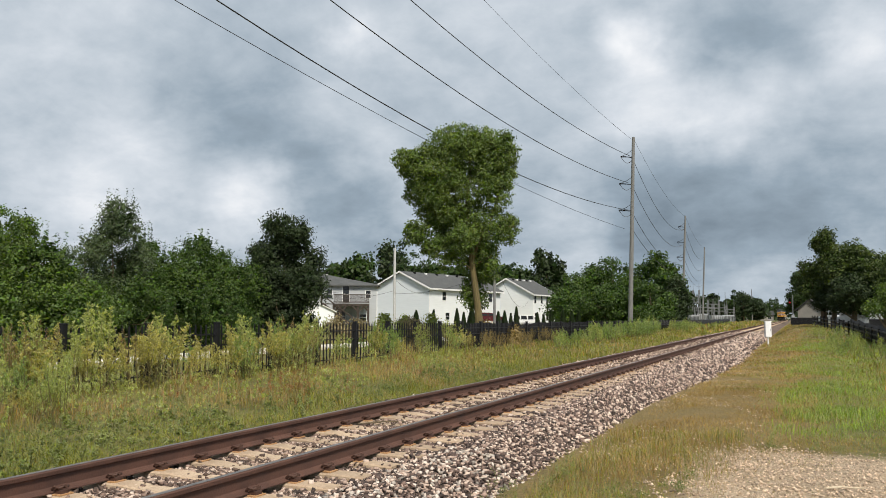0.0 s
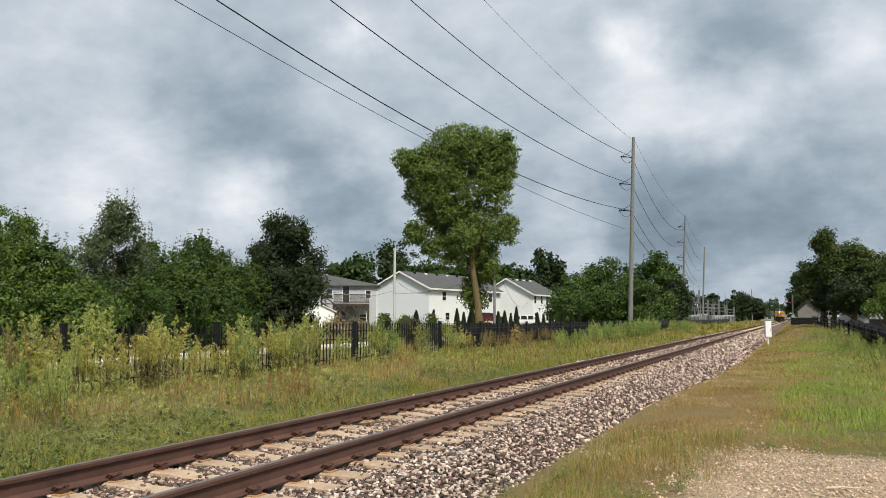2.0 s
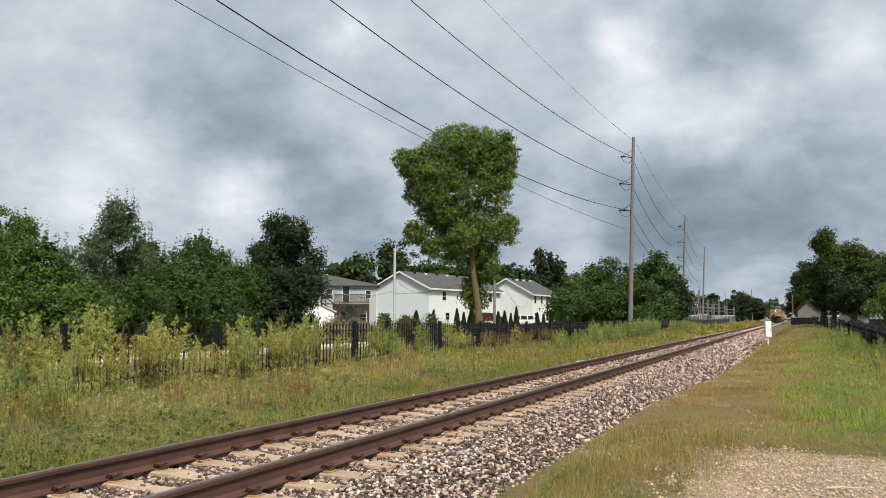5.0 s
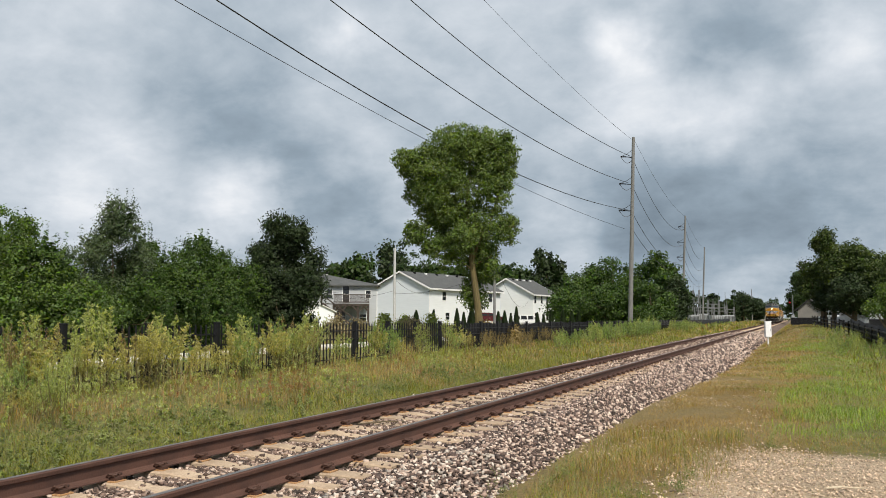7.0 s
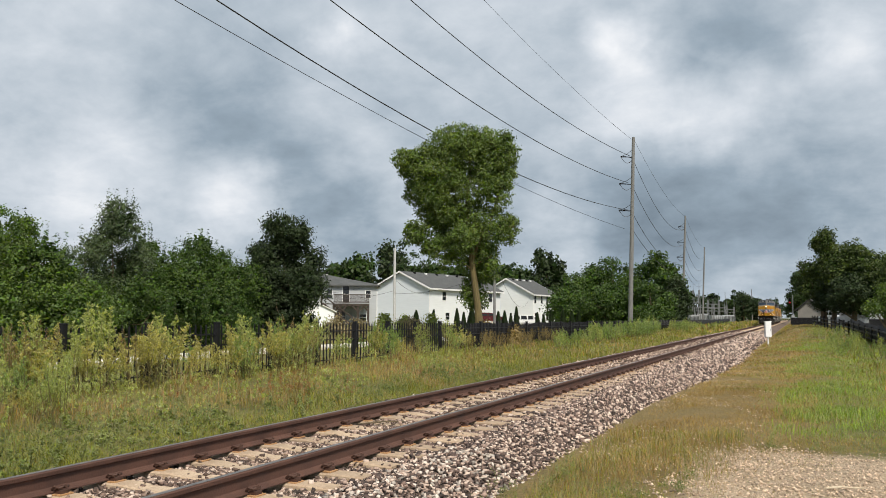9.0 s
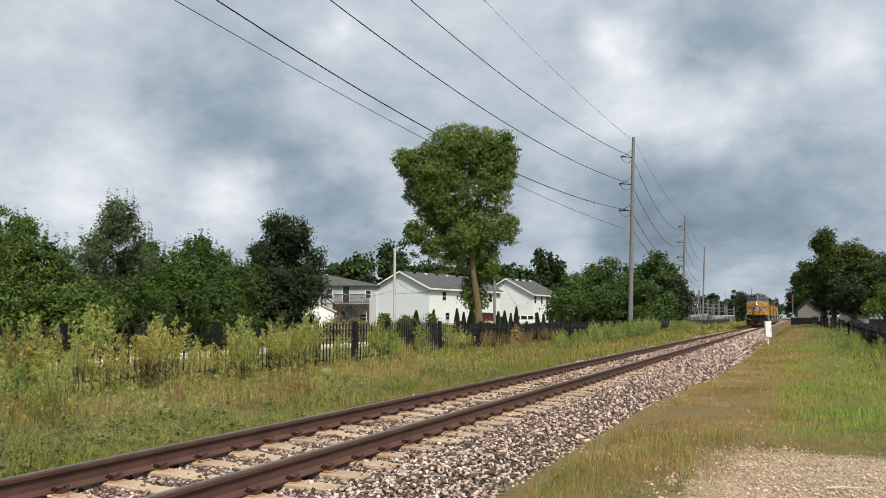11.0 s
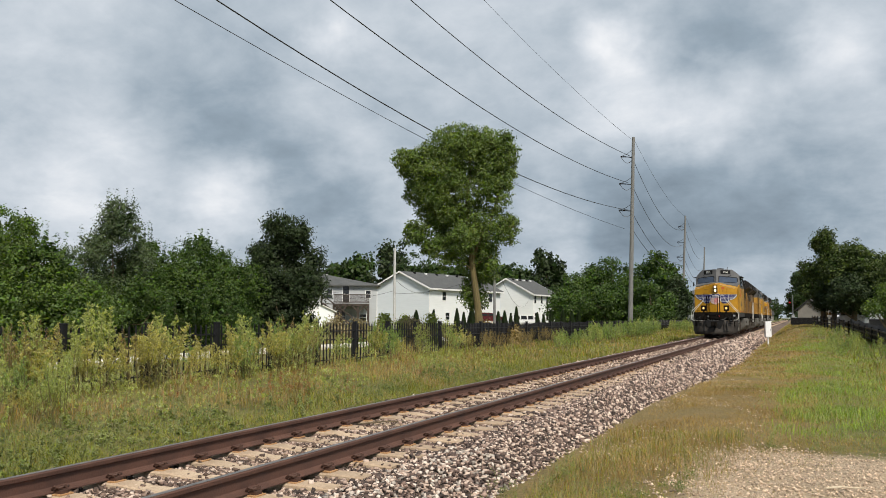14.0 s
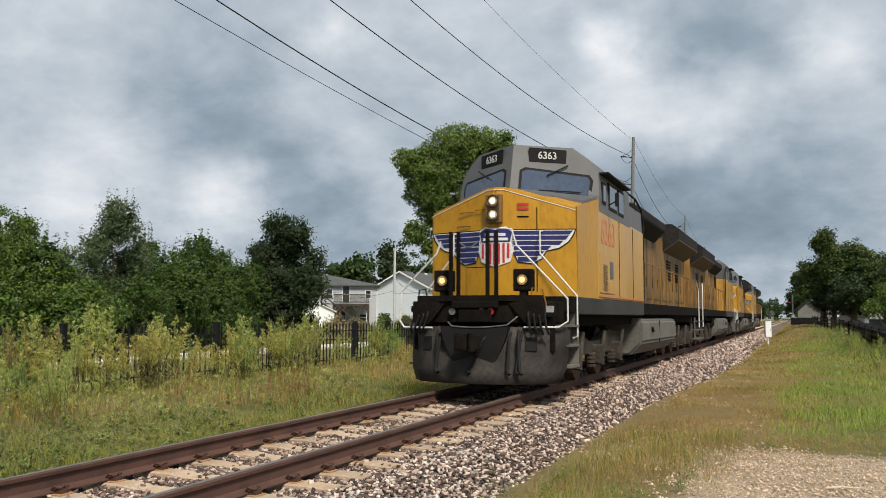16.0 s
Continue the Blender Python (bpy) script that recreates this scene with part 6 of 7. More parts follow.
def depot():
    x, y = at_depth(1362, 420)
    ob = thing("low_building", pose(x - 8, y, -0.4, 0, 0, 10), "low dark-roofed building near the level crossing", "building")
    bm = B()
    box(bm, -11, 9, -4, 4, 0, 3.0)
    part("wall", bm, M["shed_wall"], ob)
    bm = B()
    slab(bm, [(-4.6, 3.0), (4.6, 3.0), (0, 5.2)], "x", -11.6, 9.6)
    part("roof", bm, M["roof_soot"], ob)
    for i in range(4):
        window_unit(ob, pose(-8 + 5 * i, -4.01, 0.9, 0, 0, 180), 1.6, 1.3)


depot()
# ------------------------------------------------------------ locomotive
# local frame: x across, y back from the nose, z up from the rail tops
AXLES = (0.95, 2.95, 4.95, 15.4, 17.4, 19.4)


def solid(bm, pts, faces):
    vs = [bm.verts.new(p) for p in pts]
    for f in faces:
        bm.faces.new([vs[i] for i in f])
    return bm


def loft(bm, rings, close=True):
    """Skin between rings of equal length."""
    vr = [[bm.verts.new(p) for p in r] for r in rings]
    n = len(rings[0])
    for a, b in zip(vr[:-1], vr[1:]):
        for i in range(n if close else n - 1):
            bm.faces.new((a[i], a[(i + 1) % n], b[(i + 1) % n], b[i]))
    if close:
        bm.faces.new(vr[0][::-1])
        bm.faces.new(vr[-1])
    return vr


def nose_y(x):
    """The nose front is a shallow V."""
    return 0.12 + 0.31 * abs(x)


def cab_y(x, z):
    """The windscreen wall: a deeper V that leans back."""
    return 1.0 + 0.78 * abs(x) + 0.30 * max(0.0, z - 3.72)


def plate(bm, poly, face, off, thick=0.006):
    """A flat shape on the nose or windscreen wall: poly holds (x, z); face gives y."""
    a = [bm.verts.new((x, face(x, z) - off, z)) for x, z in poly]
    b = [bm.verts.new((x, face(x, z) - off + thick, z)) for x, z in poly]
    n = len(poly)
    bm.faces.new(a)
    bm.faces.new(b[::-1])
    for i in range(n):
        bm.faces.new((a[i], b[i], b[(i + 1) % n], a[(i + 1) % n]))
    return bm


def nf(x, z):
    return nose_y(x)


def cf(x, z):
    return cab_y(x, z)


def locomotive(label):
    ob = thing("locomotive", pose(TRACK, 0, 0), label, "locomotive", "locomotives of the train")

    # --- frame and deck
    bm = B()
    box(bm, -1.46, 1.46, 0.1, 20.9, 1.36, 1.66, 0.02)
    part("frame", bm, M["under"], ob, "grimy black side sill")
    bm = B()
    box(bm, -1.5, 1.5, 0.5, 7.45, 1.34, 1.655, 0.02)
    part("cab_sill", bm, M["roof_soot"], ob, "sooty dark sill under the cab")
    bm = B()
    slab(bm, [(-1.3, -0.3), (-1.08, -0.66), (-0.5, -0.84), (0.5, -0.84), (1.08, -0.66), (1.3, -0.3), (1.3, 0.3), (-1.3, 0.3)], "z", 1.18, 1.56)
    bmesh.ops.bevel(bm, geom=bm.edges[:], offset=0.02, segments=1, affect="EDGES")
    part("front_deck", bm, M["under"], ob, "sooty front platform")
    bm = B()
    slab(bm, [(-1.15, -0.76), (-0.5, -0.89), (0.5, -0.89), (1.15, -0.76), (1.15, -0.7), (-1.15, -0.7)], "z", 1.56, 1.66)
    part("deck_edge", bm, M["under"], ob)

    # --- nose
    bm = B()
    xs = (-1.444, -0.75, -0.16, 0.0, 0.16, 0.75, 1.444)
    def top_z(x):
        return 3.68 - 0.31 * max(0.0, abs(x) - 0.16)
    front_lo = [(x, nose_y(x), 1.60) for x in xs]
    front_hi = [(x, nose_y(x), top_z(x)) for x in xs]
    back_hi = [(x * 1.037, cab_y(x, 3.72) + 0.25, 3.74 - 0.05 * abs(x)) for x in xs]
    back_lo = [(x * 1.037, 2.4, 1.56) for x in xs]
    loft(bm, [front_lo, front_hi, back_hi, back_lo], False)
    for s in (0, 6):
        bm.faces.new([bm.verts.new(r[s]) for r in (front_lo, front_hi, back_hi, back_lo)])
    bmesh.ops.remove_doubles(bm, verts=bm.verts[:], dist=0.001)
    creases = [e for e in bm.edges if len(e.link_faces) == 2 and e.calc_face_angle(0) > 0.25]
    bmesh.ops.bevel(bm, geom=creases, offset=0.035, segments=2, affect="EDGES")
    nose = part("nose", bm, M["yellow"], ob, "broad yellow nose")
    # pale line along the nose's upper edge
    bm = B()
    for a, b in zip(xs[:-1], xs[1:]):
        plate(bm, [(a, top_z(a) - 0.055), (b, top_z(b) - 0.055), (b, top_z(b) - 0.042), (a, top_z(a) - 0.042)], nf, 0.010)
    part("edge_stripe", bm, M["letter"], nose)
    # grey apron between nose and windscreens
    bm = B()
    for s in (-1, 1):
        pts = [(s * 0.06, 0.50, 3.72), (s * 1.40, 1.2, 3.50), (s * 1.44, cab_y(1.44, 3.72) + 0.02, 3.70), (0.0, cab_y(0, 3.72) + 0.02, 3.80)]
        solid(bm, pts + [(x, y, z - 0.1) for x, y, z in pts], [(0, 1, 2, 3), (4, 7, 6, 5), (0, 4, 5, 1), (1, 5, 6, 2), (2, 6, 7, 3), (3, 7, 4, 0)])
    part("apron", bm, M["loco_grey"], nose)
    # nose door with hinges and handles
    bm = B()
    plate(bm, [(-0.62, 1.62), (0.02, 1.62), (0.02, 2.2), (-0.62, 2.2)], nf, 0.016, 0.014)
    part("nose_door", bm, M["yellow"], nose)
    for x0, x1, z0, z1 in ((-0.63, 0.03, 2.2, 2.215), (-0.63, 0.03, 1.6, 1.615), (0.74, 0.75, 1.75, 3.3), (0.05, 0.06, 2.95, 3.55)):
        bm = B()
        plate(bm, [(x0, z0), (x1, z0), (x1, z1), (x0, z1)], nf, 0.018, 0.016)
        part("seam", bm, M["under"], nose)
    for x0, z in ((-0.75, 3.25), (-0.82, 2.99), (-0.4, 3.28)):
        bm = B()
        y = nose_y(x0) - 0.05
        pipe(bm, [(x0, y + 0.05, z), (x0, y, z), (x0 + 0.28, y - 0.06, z), (x0 + 0.28, y, z)], 0.011, 6)
        part("grab_iron", bm, M["yellow_dirty"], nose)
    # headlights in their dark housing
    bm = B()
    box(bm, -0.15, 0.15, 0.03, 0.2, 3.01, 3.54, 0.02)
    house_ = part("headlight_housing", bm, M["yellow_dirty"], nose, "sooty yellow twin headlight housing")
    bm = B()
    box(bm, -0.118, 0.118, 0.024, 0.05, 3.04, 3.51, 0.01)
    part("recess", bm, M["wing_brown"], house_)
    for z in (3.41, 3.16):
        bm = B()
        rod(bm, (0, 0.035, z), (0, 0.012, z), 0.09, 0.085, 20)
        rod(bm, (0, 0.012, z), (0, 0.008, z), 0.085, 0.05, 20)
        part("headlight", bm, M["reflector"], house_, "lit round headlight")
        bm = B()
        rod(bm, (0, 0.01, z), (0, -0.004, z), 0.046, 0.03, 16)
        part("lit_bulb", bm, M["headlamp"], house_)
        bm = B()
        rod(bm, (0, 0.04, z), (0, -0.01, z), 0.112, 0.112, 20, False)
        part("rim", bm, M["steel"], house_)
    # red nameplate
    for z0, z1 in ((3.33, 3.38), (3.25, 3.30), (3.12, 3.14)):
        bm = B()
        plate(bm, [(0.40, z0), (0.60, z0), (0.60, z1), (0.40, z1)], nf, 0.014)
        part("plate", bm, M["red"] if z0 > 3.2 else M["under"], nose)

    # --- emblem: a shield between striped wings
    bm = B()
    for s in (-1, 1):
        rim = [(0, 2.91), (s * 0.2, 2.95), (s * 0.34, 2.87), (s * 0.30, 2.66), (s * 0.34, 2.5), (s * 0.28, 2.3), (0, 2.2)]
        plate(bm, rim, nf, 0.020)
    part("shield", bm, M["letter"], nose)
    bm = B()
    for s in (-1, 1):
        plate(bm, [(0, 2.885), (s * 0.19, 2.92), (s * 0.315, 2.85), (s * 0.275, 2.66), (0, 2.66)], nf, 0.026)
    part("shield_field", bm, M["blue"], nose)
    for row, wide in ((2.80, 0.2), (2.715, 0.24)):
        for s in (-1, 1):
            bm = B()
            plate(bm, [(s * 0.012, row - 0.026), (s * wide, row - 0.026), (s * wide, row + 0.026), (s * 0.012, row + 0.026)], nf, 0.031)
            part("plain_bar", bm, M["letter"], nose)
    for k in range(-3, 4):
        bm = B()
        x = k * 0.082
        lo = 2.235 + 0.28 * abs(x) + (0.06 if abs(k) == 3 else 0)
        plate(bm, [(x - 0.021, lo), (x + 0.021, lo), (x + 0.021, 2.635), (x - 0.021, 2.635)], nf, 0.026)
        part("shield_stripe", bm, M["red"], nose)
    for s in (-1, 1):
        bm = B()
        plate(bm, [(s * 0.3, 2.88), (s * 1.40, 2.88), (s * 1.36, 2.78), (s * 1.28, 2.66), (s * 1.12, 2.55), (s * 0.9, 2.50), (s * 0.82, 2.36), (s * 0.66, 2.27), (s * 0.42, 2.30), (s * 0.33, 2.5)], nf, 0.016)
        wing = part("emblem_wing", bm, M["letter"], nose)
        bm = B()
        plate(bm, [(s * 0.3, 2.90), (s * 1.425, 2.90), (s * 1.385, 2.775), (s * 1.295, 2.645), (s * 1.13, 2.53), (s * 0.915, 2.485), (s * 0.835, 2.345), (s * 0.665, 2.25), (s * 0.41, 2.28), (s * 0.31, 2.5)], nf, 0.011)
        part("wing_outline", bm, M["black"], wing)
        for z0, z1, x0, x1 in ((2.795, 2.866, 0.32, 1.37), (2.70, 2.775, 0.32, 1.30), (2.605, 2.68, 0.33, 1.2), (2.51, 2.583, 0.34, 0.99), (2.405, 2.49, 0.35, 0.87), (2.30, 2.385, 0.41, 0.77)):
            bm = B()
            plate(bm, [(s * x0, z0), (s * (x1 - 0.06), z0), (s * x1, z1), (s * x0, z1)], nf, 0.022)
            part("feather", bm, M["blue"], wing)

    # --- cab
    zt = 4.72
    bm = B()
    rings = []
    for z, half, back in ((3.4, 1.5, 5.6), (3.72, 1.5, 5.6), (4.22, 1.47, 5.6), (4.5, 1.26, 5.55), (zt - 0.02, 1.0, 5.4)):
        rings.append([(-half, cab_y(half, z), z), (-half * 0.5, cab_y(half * 0.5, z), z), (0, cab_y(0, z), z), (half * 0.5, cab_y(half * 0.5, z), z), (half, cab_y(half, z), z),
                      (half, back, z), (-half, back, z)])
    loft(bm, rings)
    cab = part("cab", bm, M["loco_grey"], ob, "grey cab with a faceted roof")
    bm = B()
    box(bm, -1.498, 1.498, 2.05, 7.45, 1.66, 3.45, 0.03)
    part("cab_side", bm, M["yellow_glare"], ob, "yellow lower cab body with sun glare in its colour")
    bm = B()
    slab(bm, [(-1.48, 3.45), (1.48, 3.45), (1.46, 3.95), (1.0, 4.2), (-1.0, 4.2), (-1.46, 3.95)], "y", 5.6, 7.4)
    part("rear_cab_body", bm, M["loco_grey"], ob)
    for s in (-1, 1):
        # windscreen: black gasket, glass, wiper
        bm = B()
        plate(bm, [(s * 0.14, 3.73), (s * 1.36, 3.66), (s * 1.39, 4.03), (s * 1.32, 4.14), (s * 0.23, 4.24), (s * 0.14, 4.18)], cf, 0.012, 0.02)
        gas = part("windscreen_gasket", bm, M["black"], cab)
        bm = B()
        plate(bm, [(s * 0.185, 3.775), (s * 1.315, 3.71), (s * 1.34, 4.02), (s * 1.29, 4.09), (s * 0.26, 4.19), (s * 0.185, 4.145)], cf, 0.020, 0.008)
        part("windscreen", bm, M["windshield"], gas)
        bm = B()
        pipe(bm, [(s * 0.95, cab_y(0.95, 4.3) - 0.05, 4.31), (s * 0.62, cab_y(0.62, 4.05) - 0.07, 4.08)], 0.014, 6)
        part("wiper", bm, M["black"], cab)
        bm = B()
        pipe(bm, [(s * 0.5, cab_y(0.5, 3.75) - 0.06, 3.77), (s * 1.2, cab_y(1.2, 3.75) - 0.06, 3.76)], 0.012, 6)
        part("wiper", bm, M["black"], cab)
        # number board
        bm = B()
        def slanted(x, z):
            return cab_y(x, 4.42) - 0.02
        plate(bm, [(s * 0.28, 4.36), (s * 0.90, 4.34), (s * 0.90, 4.63), (s * 0.28, 4.65)], slanted, 0.0, 0.22)
        nb = part("number_board", bm, M["black"], cab, "black number board with white figures")
        bm = B()
        me = text_mesh("board_number", "6363", 0.205, M["letter"])
        fig = share("board_number", me, nb)
        ang = math.degrees(math.atan2(0.78, 1.0)) * s
        cx = s * 0.59
        fig.matrix_basis = Matrix.Translation((cx, slanted(cx, 4.5) - 0.008, 4.495)) @ Matrix.Rotation(radians(ang), 4, "Z") @ Matrix.Rotation(radians(90), 4, "X")
        # side windows
        for y0, y1, z0, z1 in ((3.1, 3.95, 3.55, 4.12), (4.1, 4.75, 3.55, 4.12), (2.45, 2.8, 3.6, 4.05)):
            bm = B()
            box(bm, s * 1.47, s * 1.515, y0, y1, z0, z1, 0.01)
            wf = part("side_window", bm, M["black"], cab)
            bm = B()
            box(bm, s * 1.51, s * 1.522, y0 + 0.06, y1 - 0.06, z0 + 0.06, z1 - 0.06)
            part("pane", bm, M["windshield"], wf)
        bm = B()
        slab(bm, [(2.35, 4.22), (4.9, 4.22), (4.9, 4.19), (2.35, 4.19)], "x", s * 1.42, s * 1.66)
        part("sun_visor", bm, M["black"], cab)
        bm = B()
        rod(bm, (s * 1.52, 3.0, 3.62), (s * 1.72, 2.9, 3.7), 0.015, None, 6)
        box(bm, s * 1.68, s * 1.76, 2.88, 2.92, 3.58, 3.86, 0.01)
        part("mirror", bm, M["black"], cab)
        # side door, louvres and lettering on the lower body
        bm = B()
        box(bm, s * 1.49, s * 1.515, 2.15, 3.6, 1.78, 2.58, 0.006)
        dr = part("equipment_door", bm, M["yellow_glare"], ob)
        for k in range(9):
            bm = B()
            slab(bm, [(s * 1.512, 1.86 + k * 0.06), (s * 1.54, 1.85 + k * 0.06), (s * 1.512, 1.885 + k * 0.06)], "y", 2.45, 2.85)
            part("louvre", bm, M["yellow_dirty"], dr)
        bm = B()
        box(bm, s * 1.512, s * 1.53, 3.1, 3.4, 2.1, 2.45, 0.005)
        part("panel", bm, M["loco_grey"], dr)
        me = text_mesh("side_number", "6363", 0.72, M["number_red"], 0.002)
        fig = share("side_number", me, ob)
        fig.matrix_basis = Matrix.Translation((s * 1.502, 3.02, 3.0)) @ Matrix.Rotation(radians(90 * s), 4, "Z") @ Matrix.Rotation(radians(90), 4, "X")
        for y0 in (4.2, 5.9):
            bm = B()
            box(bm, s * 1.495, s * 1.507, y0, y0 + 0.02, 1.7, 3.4)
            part("seam", bm, M["under"], ob)
        bm = B()
        box(bm, s * 1.49, s * 1.508, 2.08, 7.44, 1.70, 1.74)
        part("red_stripe", bm, M["number_red"], ob)
    # ladder rail behind the cab
    for s in (-1, 1):
        bm = B()
        pipe(bm, [(s * 1.44, 4.9, 4.26), (s * 1.46, 6.6, 4.22), (s * 1.47, 7.35, 4.05), (s * 1.48, 7.55, 3.7), (s * 1.48, 7.55, 1.68)], 0.025, 8)
        part("grab_rail", bm, M["black"], ob)
        for y0 in (5.6, 6.5):
            bm = B()
            rod(bm, (s * 1.46, y0, 3.9), (s * 1.455, y0, 4.24), 0.018, None, 6)
            part("rail_support", bm, M["black"], ob)
    # roof gear
    for x, y, r, h in ((0.35, 2.9, 0.05, 0.12), (-0.3, 3.4, 0.09, 0.08), (0.0, 4.2, 0.16, 0.07), (0.5, 4.8, 0.03, 0.3)):
        bm = B()
        rod(bm, (x, y, zt - 0.02), (x, y, zt + h), r, r * 0.8, 12)
        part("antenna", bm, M["roof_soot"], cab)
    bm = B()
    for k, (dx, L) in enumerate(((-0.12, 0.5), (0.0, 0.62), (0.12, 0.42))):
        rod(bm, (dx, 5.0, zt + 0.12), (dx, 5.0 - L, zt + 0.14), 0.03, 0.09, 10)
    part("air_horn", bm, M["roof_soot"], cab)

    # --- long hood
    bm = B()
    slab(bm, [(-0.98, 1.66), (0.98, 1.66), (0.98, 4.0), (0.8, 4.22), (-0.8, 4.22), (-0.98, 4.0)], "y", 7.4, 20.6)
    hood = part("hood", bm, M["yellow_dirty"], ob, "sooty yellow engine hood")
    bm = B()
    slab(bm, [(-1.0, 3.95), (1.0, 3.95), (0.98, 4.12), (0.78, 4.32), (-0.78, 4.32), (-0.98, 4.12)], "y", 7.42, 14.4)
    part("hood_roof", bm, M["roof_soot"], ob, "sooty grey hood roof")
    bm = B()
    slab(bm, [(-1.0, 3.62), (-1.36, 3.98), (-1.36, 4.22), (-1.1, 4.36), (1.1, 4.36), (1.36, 4.22), (1.36, 3.98), (1.0, 3.62)], "y", 8.1, 12.6)
    bmesh.ops.bevel(bm, geom=bm.edges[:], offset=0.03, segments=1, affect="EDGES")
    part("brake_blister", bm, M["soot"], ob, "soot-black brake grid housing")
    bm = B()
    box(bm, -0.35, 0.35, 12.2, 13.4, 4.3, 4.62, 0.04)
    part("exhaust_stack", bm, M["black"], ob)
    # radiator wings over the rear
    bm = B()
    slab(bm, [(-0.95, 3.55), (-1.52, 3.92), (-1.52, 4.28), (-1.3, 4.44), (1.3, 4.44), (1.52, 4.28), (1.52, 3.92), (0.95, 3.55)], "y", 14.6, 20.4)
    rad = part("radiator", bm, M["soot"], ob, "flared soot-black radiator wing")
    for s in (-1, 1):
        bm = B()
        solid(bm, [(s * 0.98, 14.55, 3.54), (s * 1.53, 14.55, 3.91), (s * 1.53, 20.45, 3.91), (s * 0.98, 20.45, 3.54), (s * 0.98, 14.55, 3.50), (s * 1.535, 14.55, 3.87), (s * 1.535, 20.45, 3.87), (s * 0.98, 20.45, 3.50)],
              [(0, 1, 2, 3), (4, 7, 6, 5), (0, 4, 5, 1), (1, 5, 6, 2), (2, 6, 7, 3), (3, 7, 4, 0)])
        part("wing_underside", bm, M["wing_brown"], rad)
        for k in range(11):
            y0 = 7.7 + k * 1.15
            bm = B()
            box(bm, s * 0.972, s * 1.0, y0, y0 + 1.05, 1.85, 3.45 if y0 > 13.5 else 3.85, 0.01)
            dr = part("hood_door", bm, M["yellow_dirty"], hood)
            bm = B()
            box(bm, s * 0.995, s * 1.012, y0 + 0.9, y0 + 0.94, 2.2, 2.5)
            part("latch", bm, M["under"], dr)
        for y0, z0, z1 in ((8.0, 2.9, 3.6), (15.3, 2.6, 3.3), (17.5, 2.6, 3.3)):
            bm = B()
            for k in range(7):
                zz = z0 + k * (z1 - z0) / 7
                slab(bm, [(s * 1.0, zz), (s * 1.03, zz - 0.01), (s * 1.0, zz + 0.06)], "y", y0, y0 + 1.0)
            part("grille", bm, M["under"], hood)
        # walkway rail
        for k in range(10):
            y0 = 7.9 + k * 1.38
            bm = B()
            rod(bm, (s * 1.46, y0, 1.66), (s * 1.46, y0, 2.72), 0.018, None, 6)
            part("stanchion", bm, M["yellow_dirty"], ob)
        bm = B()
        rod(bm, (s * 1.46, 7.5, 2.72), (s * 1.46, 20.4, 2.72), 0.02, None, 6)
        part("handrail", bm, M["yellow_dirty"], ob)
        bm = B()
        pipe(bm, [(s * 1.46, 20.4, 2.72), (s * 1.5, 20.75, 2.35), (s * 1.5, 20.75, 0.9)], 0.022, 6)
        part("corner_handrail", bm, M["letter"], ob, "white corner handrail")
        # front corner handrails
        bm = B()
        pipe(bm, [(s * 0.84, 0.36, 2.86), (s * 0.84, 0.20, 2.84), (s * 0.84, 0.20, 2.44), (s * 1.5, 0.26, 1.66), (s * 1.5, 0.26, 0.95), (s * 1.42, 0.26, 0.92)], 0.017, 8)
        part("corner_handrail", bm, M["letter"], ob, "white corner handrail")
        bm = B()
        pipe(bm, [(s * 0.40, -0.72, 2.82), (s * 0.60, -0.72, 2.80), (s * 0.68, -0.70, 2.52), (s * 1.50, -0.42, 1.60), (s * 1.50, -0.42, 1.22), (s * 1.36, -0.5, 1.12), (s * 0.85, -0.84, 1.12)] if s > 0 else
             [(s * 0.70, -0.76, 2.62), (s * 0.78, -0.76, 2.4), (s * 1.5, -0.68, 1.74), (s * 1.53, -0.68, 1.22), (s * 1.42, -0.72, 1.1), (s * 0.8, -0.9, 1.1)], 0.017, 8)
        part("corner_handrail", bm, M["letter"], ob, "white corner handrail")
        bm = B()
        pipe(bm, [(s * 0.95, -0.74, 1.5), (s * 0.98, -0.78, 1.78), (s * 1.14, -0.7, 1.76), (s * 1.2, -0.62, 1.4)], 0.014, 6)
        part("uncoupling_lever", bm, M["yellow_dirty"] if s > 0 else M["black"], ob)
        # step well
        bm = B()
        for z in (0.42, 0.78, 1.12):
            box(bm, s * 1.18, s * 1.52, -0.28, 0.32, z, z + 0.04)
        box(bm, s * 1.16, s * 1.2, -0.28, 0.32, 0.42, 1.3)
        box(bm, s * 1.18, s * 1.5, 0.30, 0.36, 0.40, 1.4)
        part("steps", bm, M["tank"], ob)
        for y0 in (20.5,):
            bm = B()
            for z in (0.42, 0.78, 1.12):
                box(bm, s * 1.18, s * 1.52, y0, y0 + 0.5, z, z + 0.04)
            box(bm, s * 1.16, s * 1.2, y0, y0 + 0.5, 0.42, 1.3)
            part("steps", bm, M["tank"], ob)
        # ditch light
        bm = B()
        box(bm, s * 0.743 - 0.17, s * 0.743 + 0.17, -0.58, -0.36, 1.74, 2.12, 0.03)
        box(bm, s * 0.743 - 0.06, s * 0.743 + 0.06, -0.55, -0.4, 1.55, 1.75)
        dl = part("ditch_light", bm, M["under"], ob, "dark ditch-light housing")
        bm = B()
        rod(bm, (s * 0.743, -0.575, 1.93), (s * 0.743, -0.60, 1.93), 0.092, 0.086, 18)
        part("lamp", bm, M["reflector"], dl, "lit amber ditch lamp")
        bm = B()
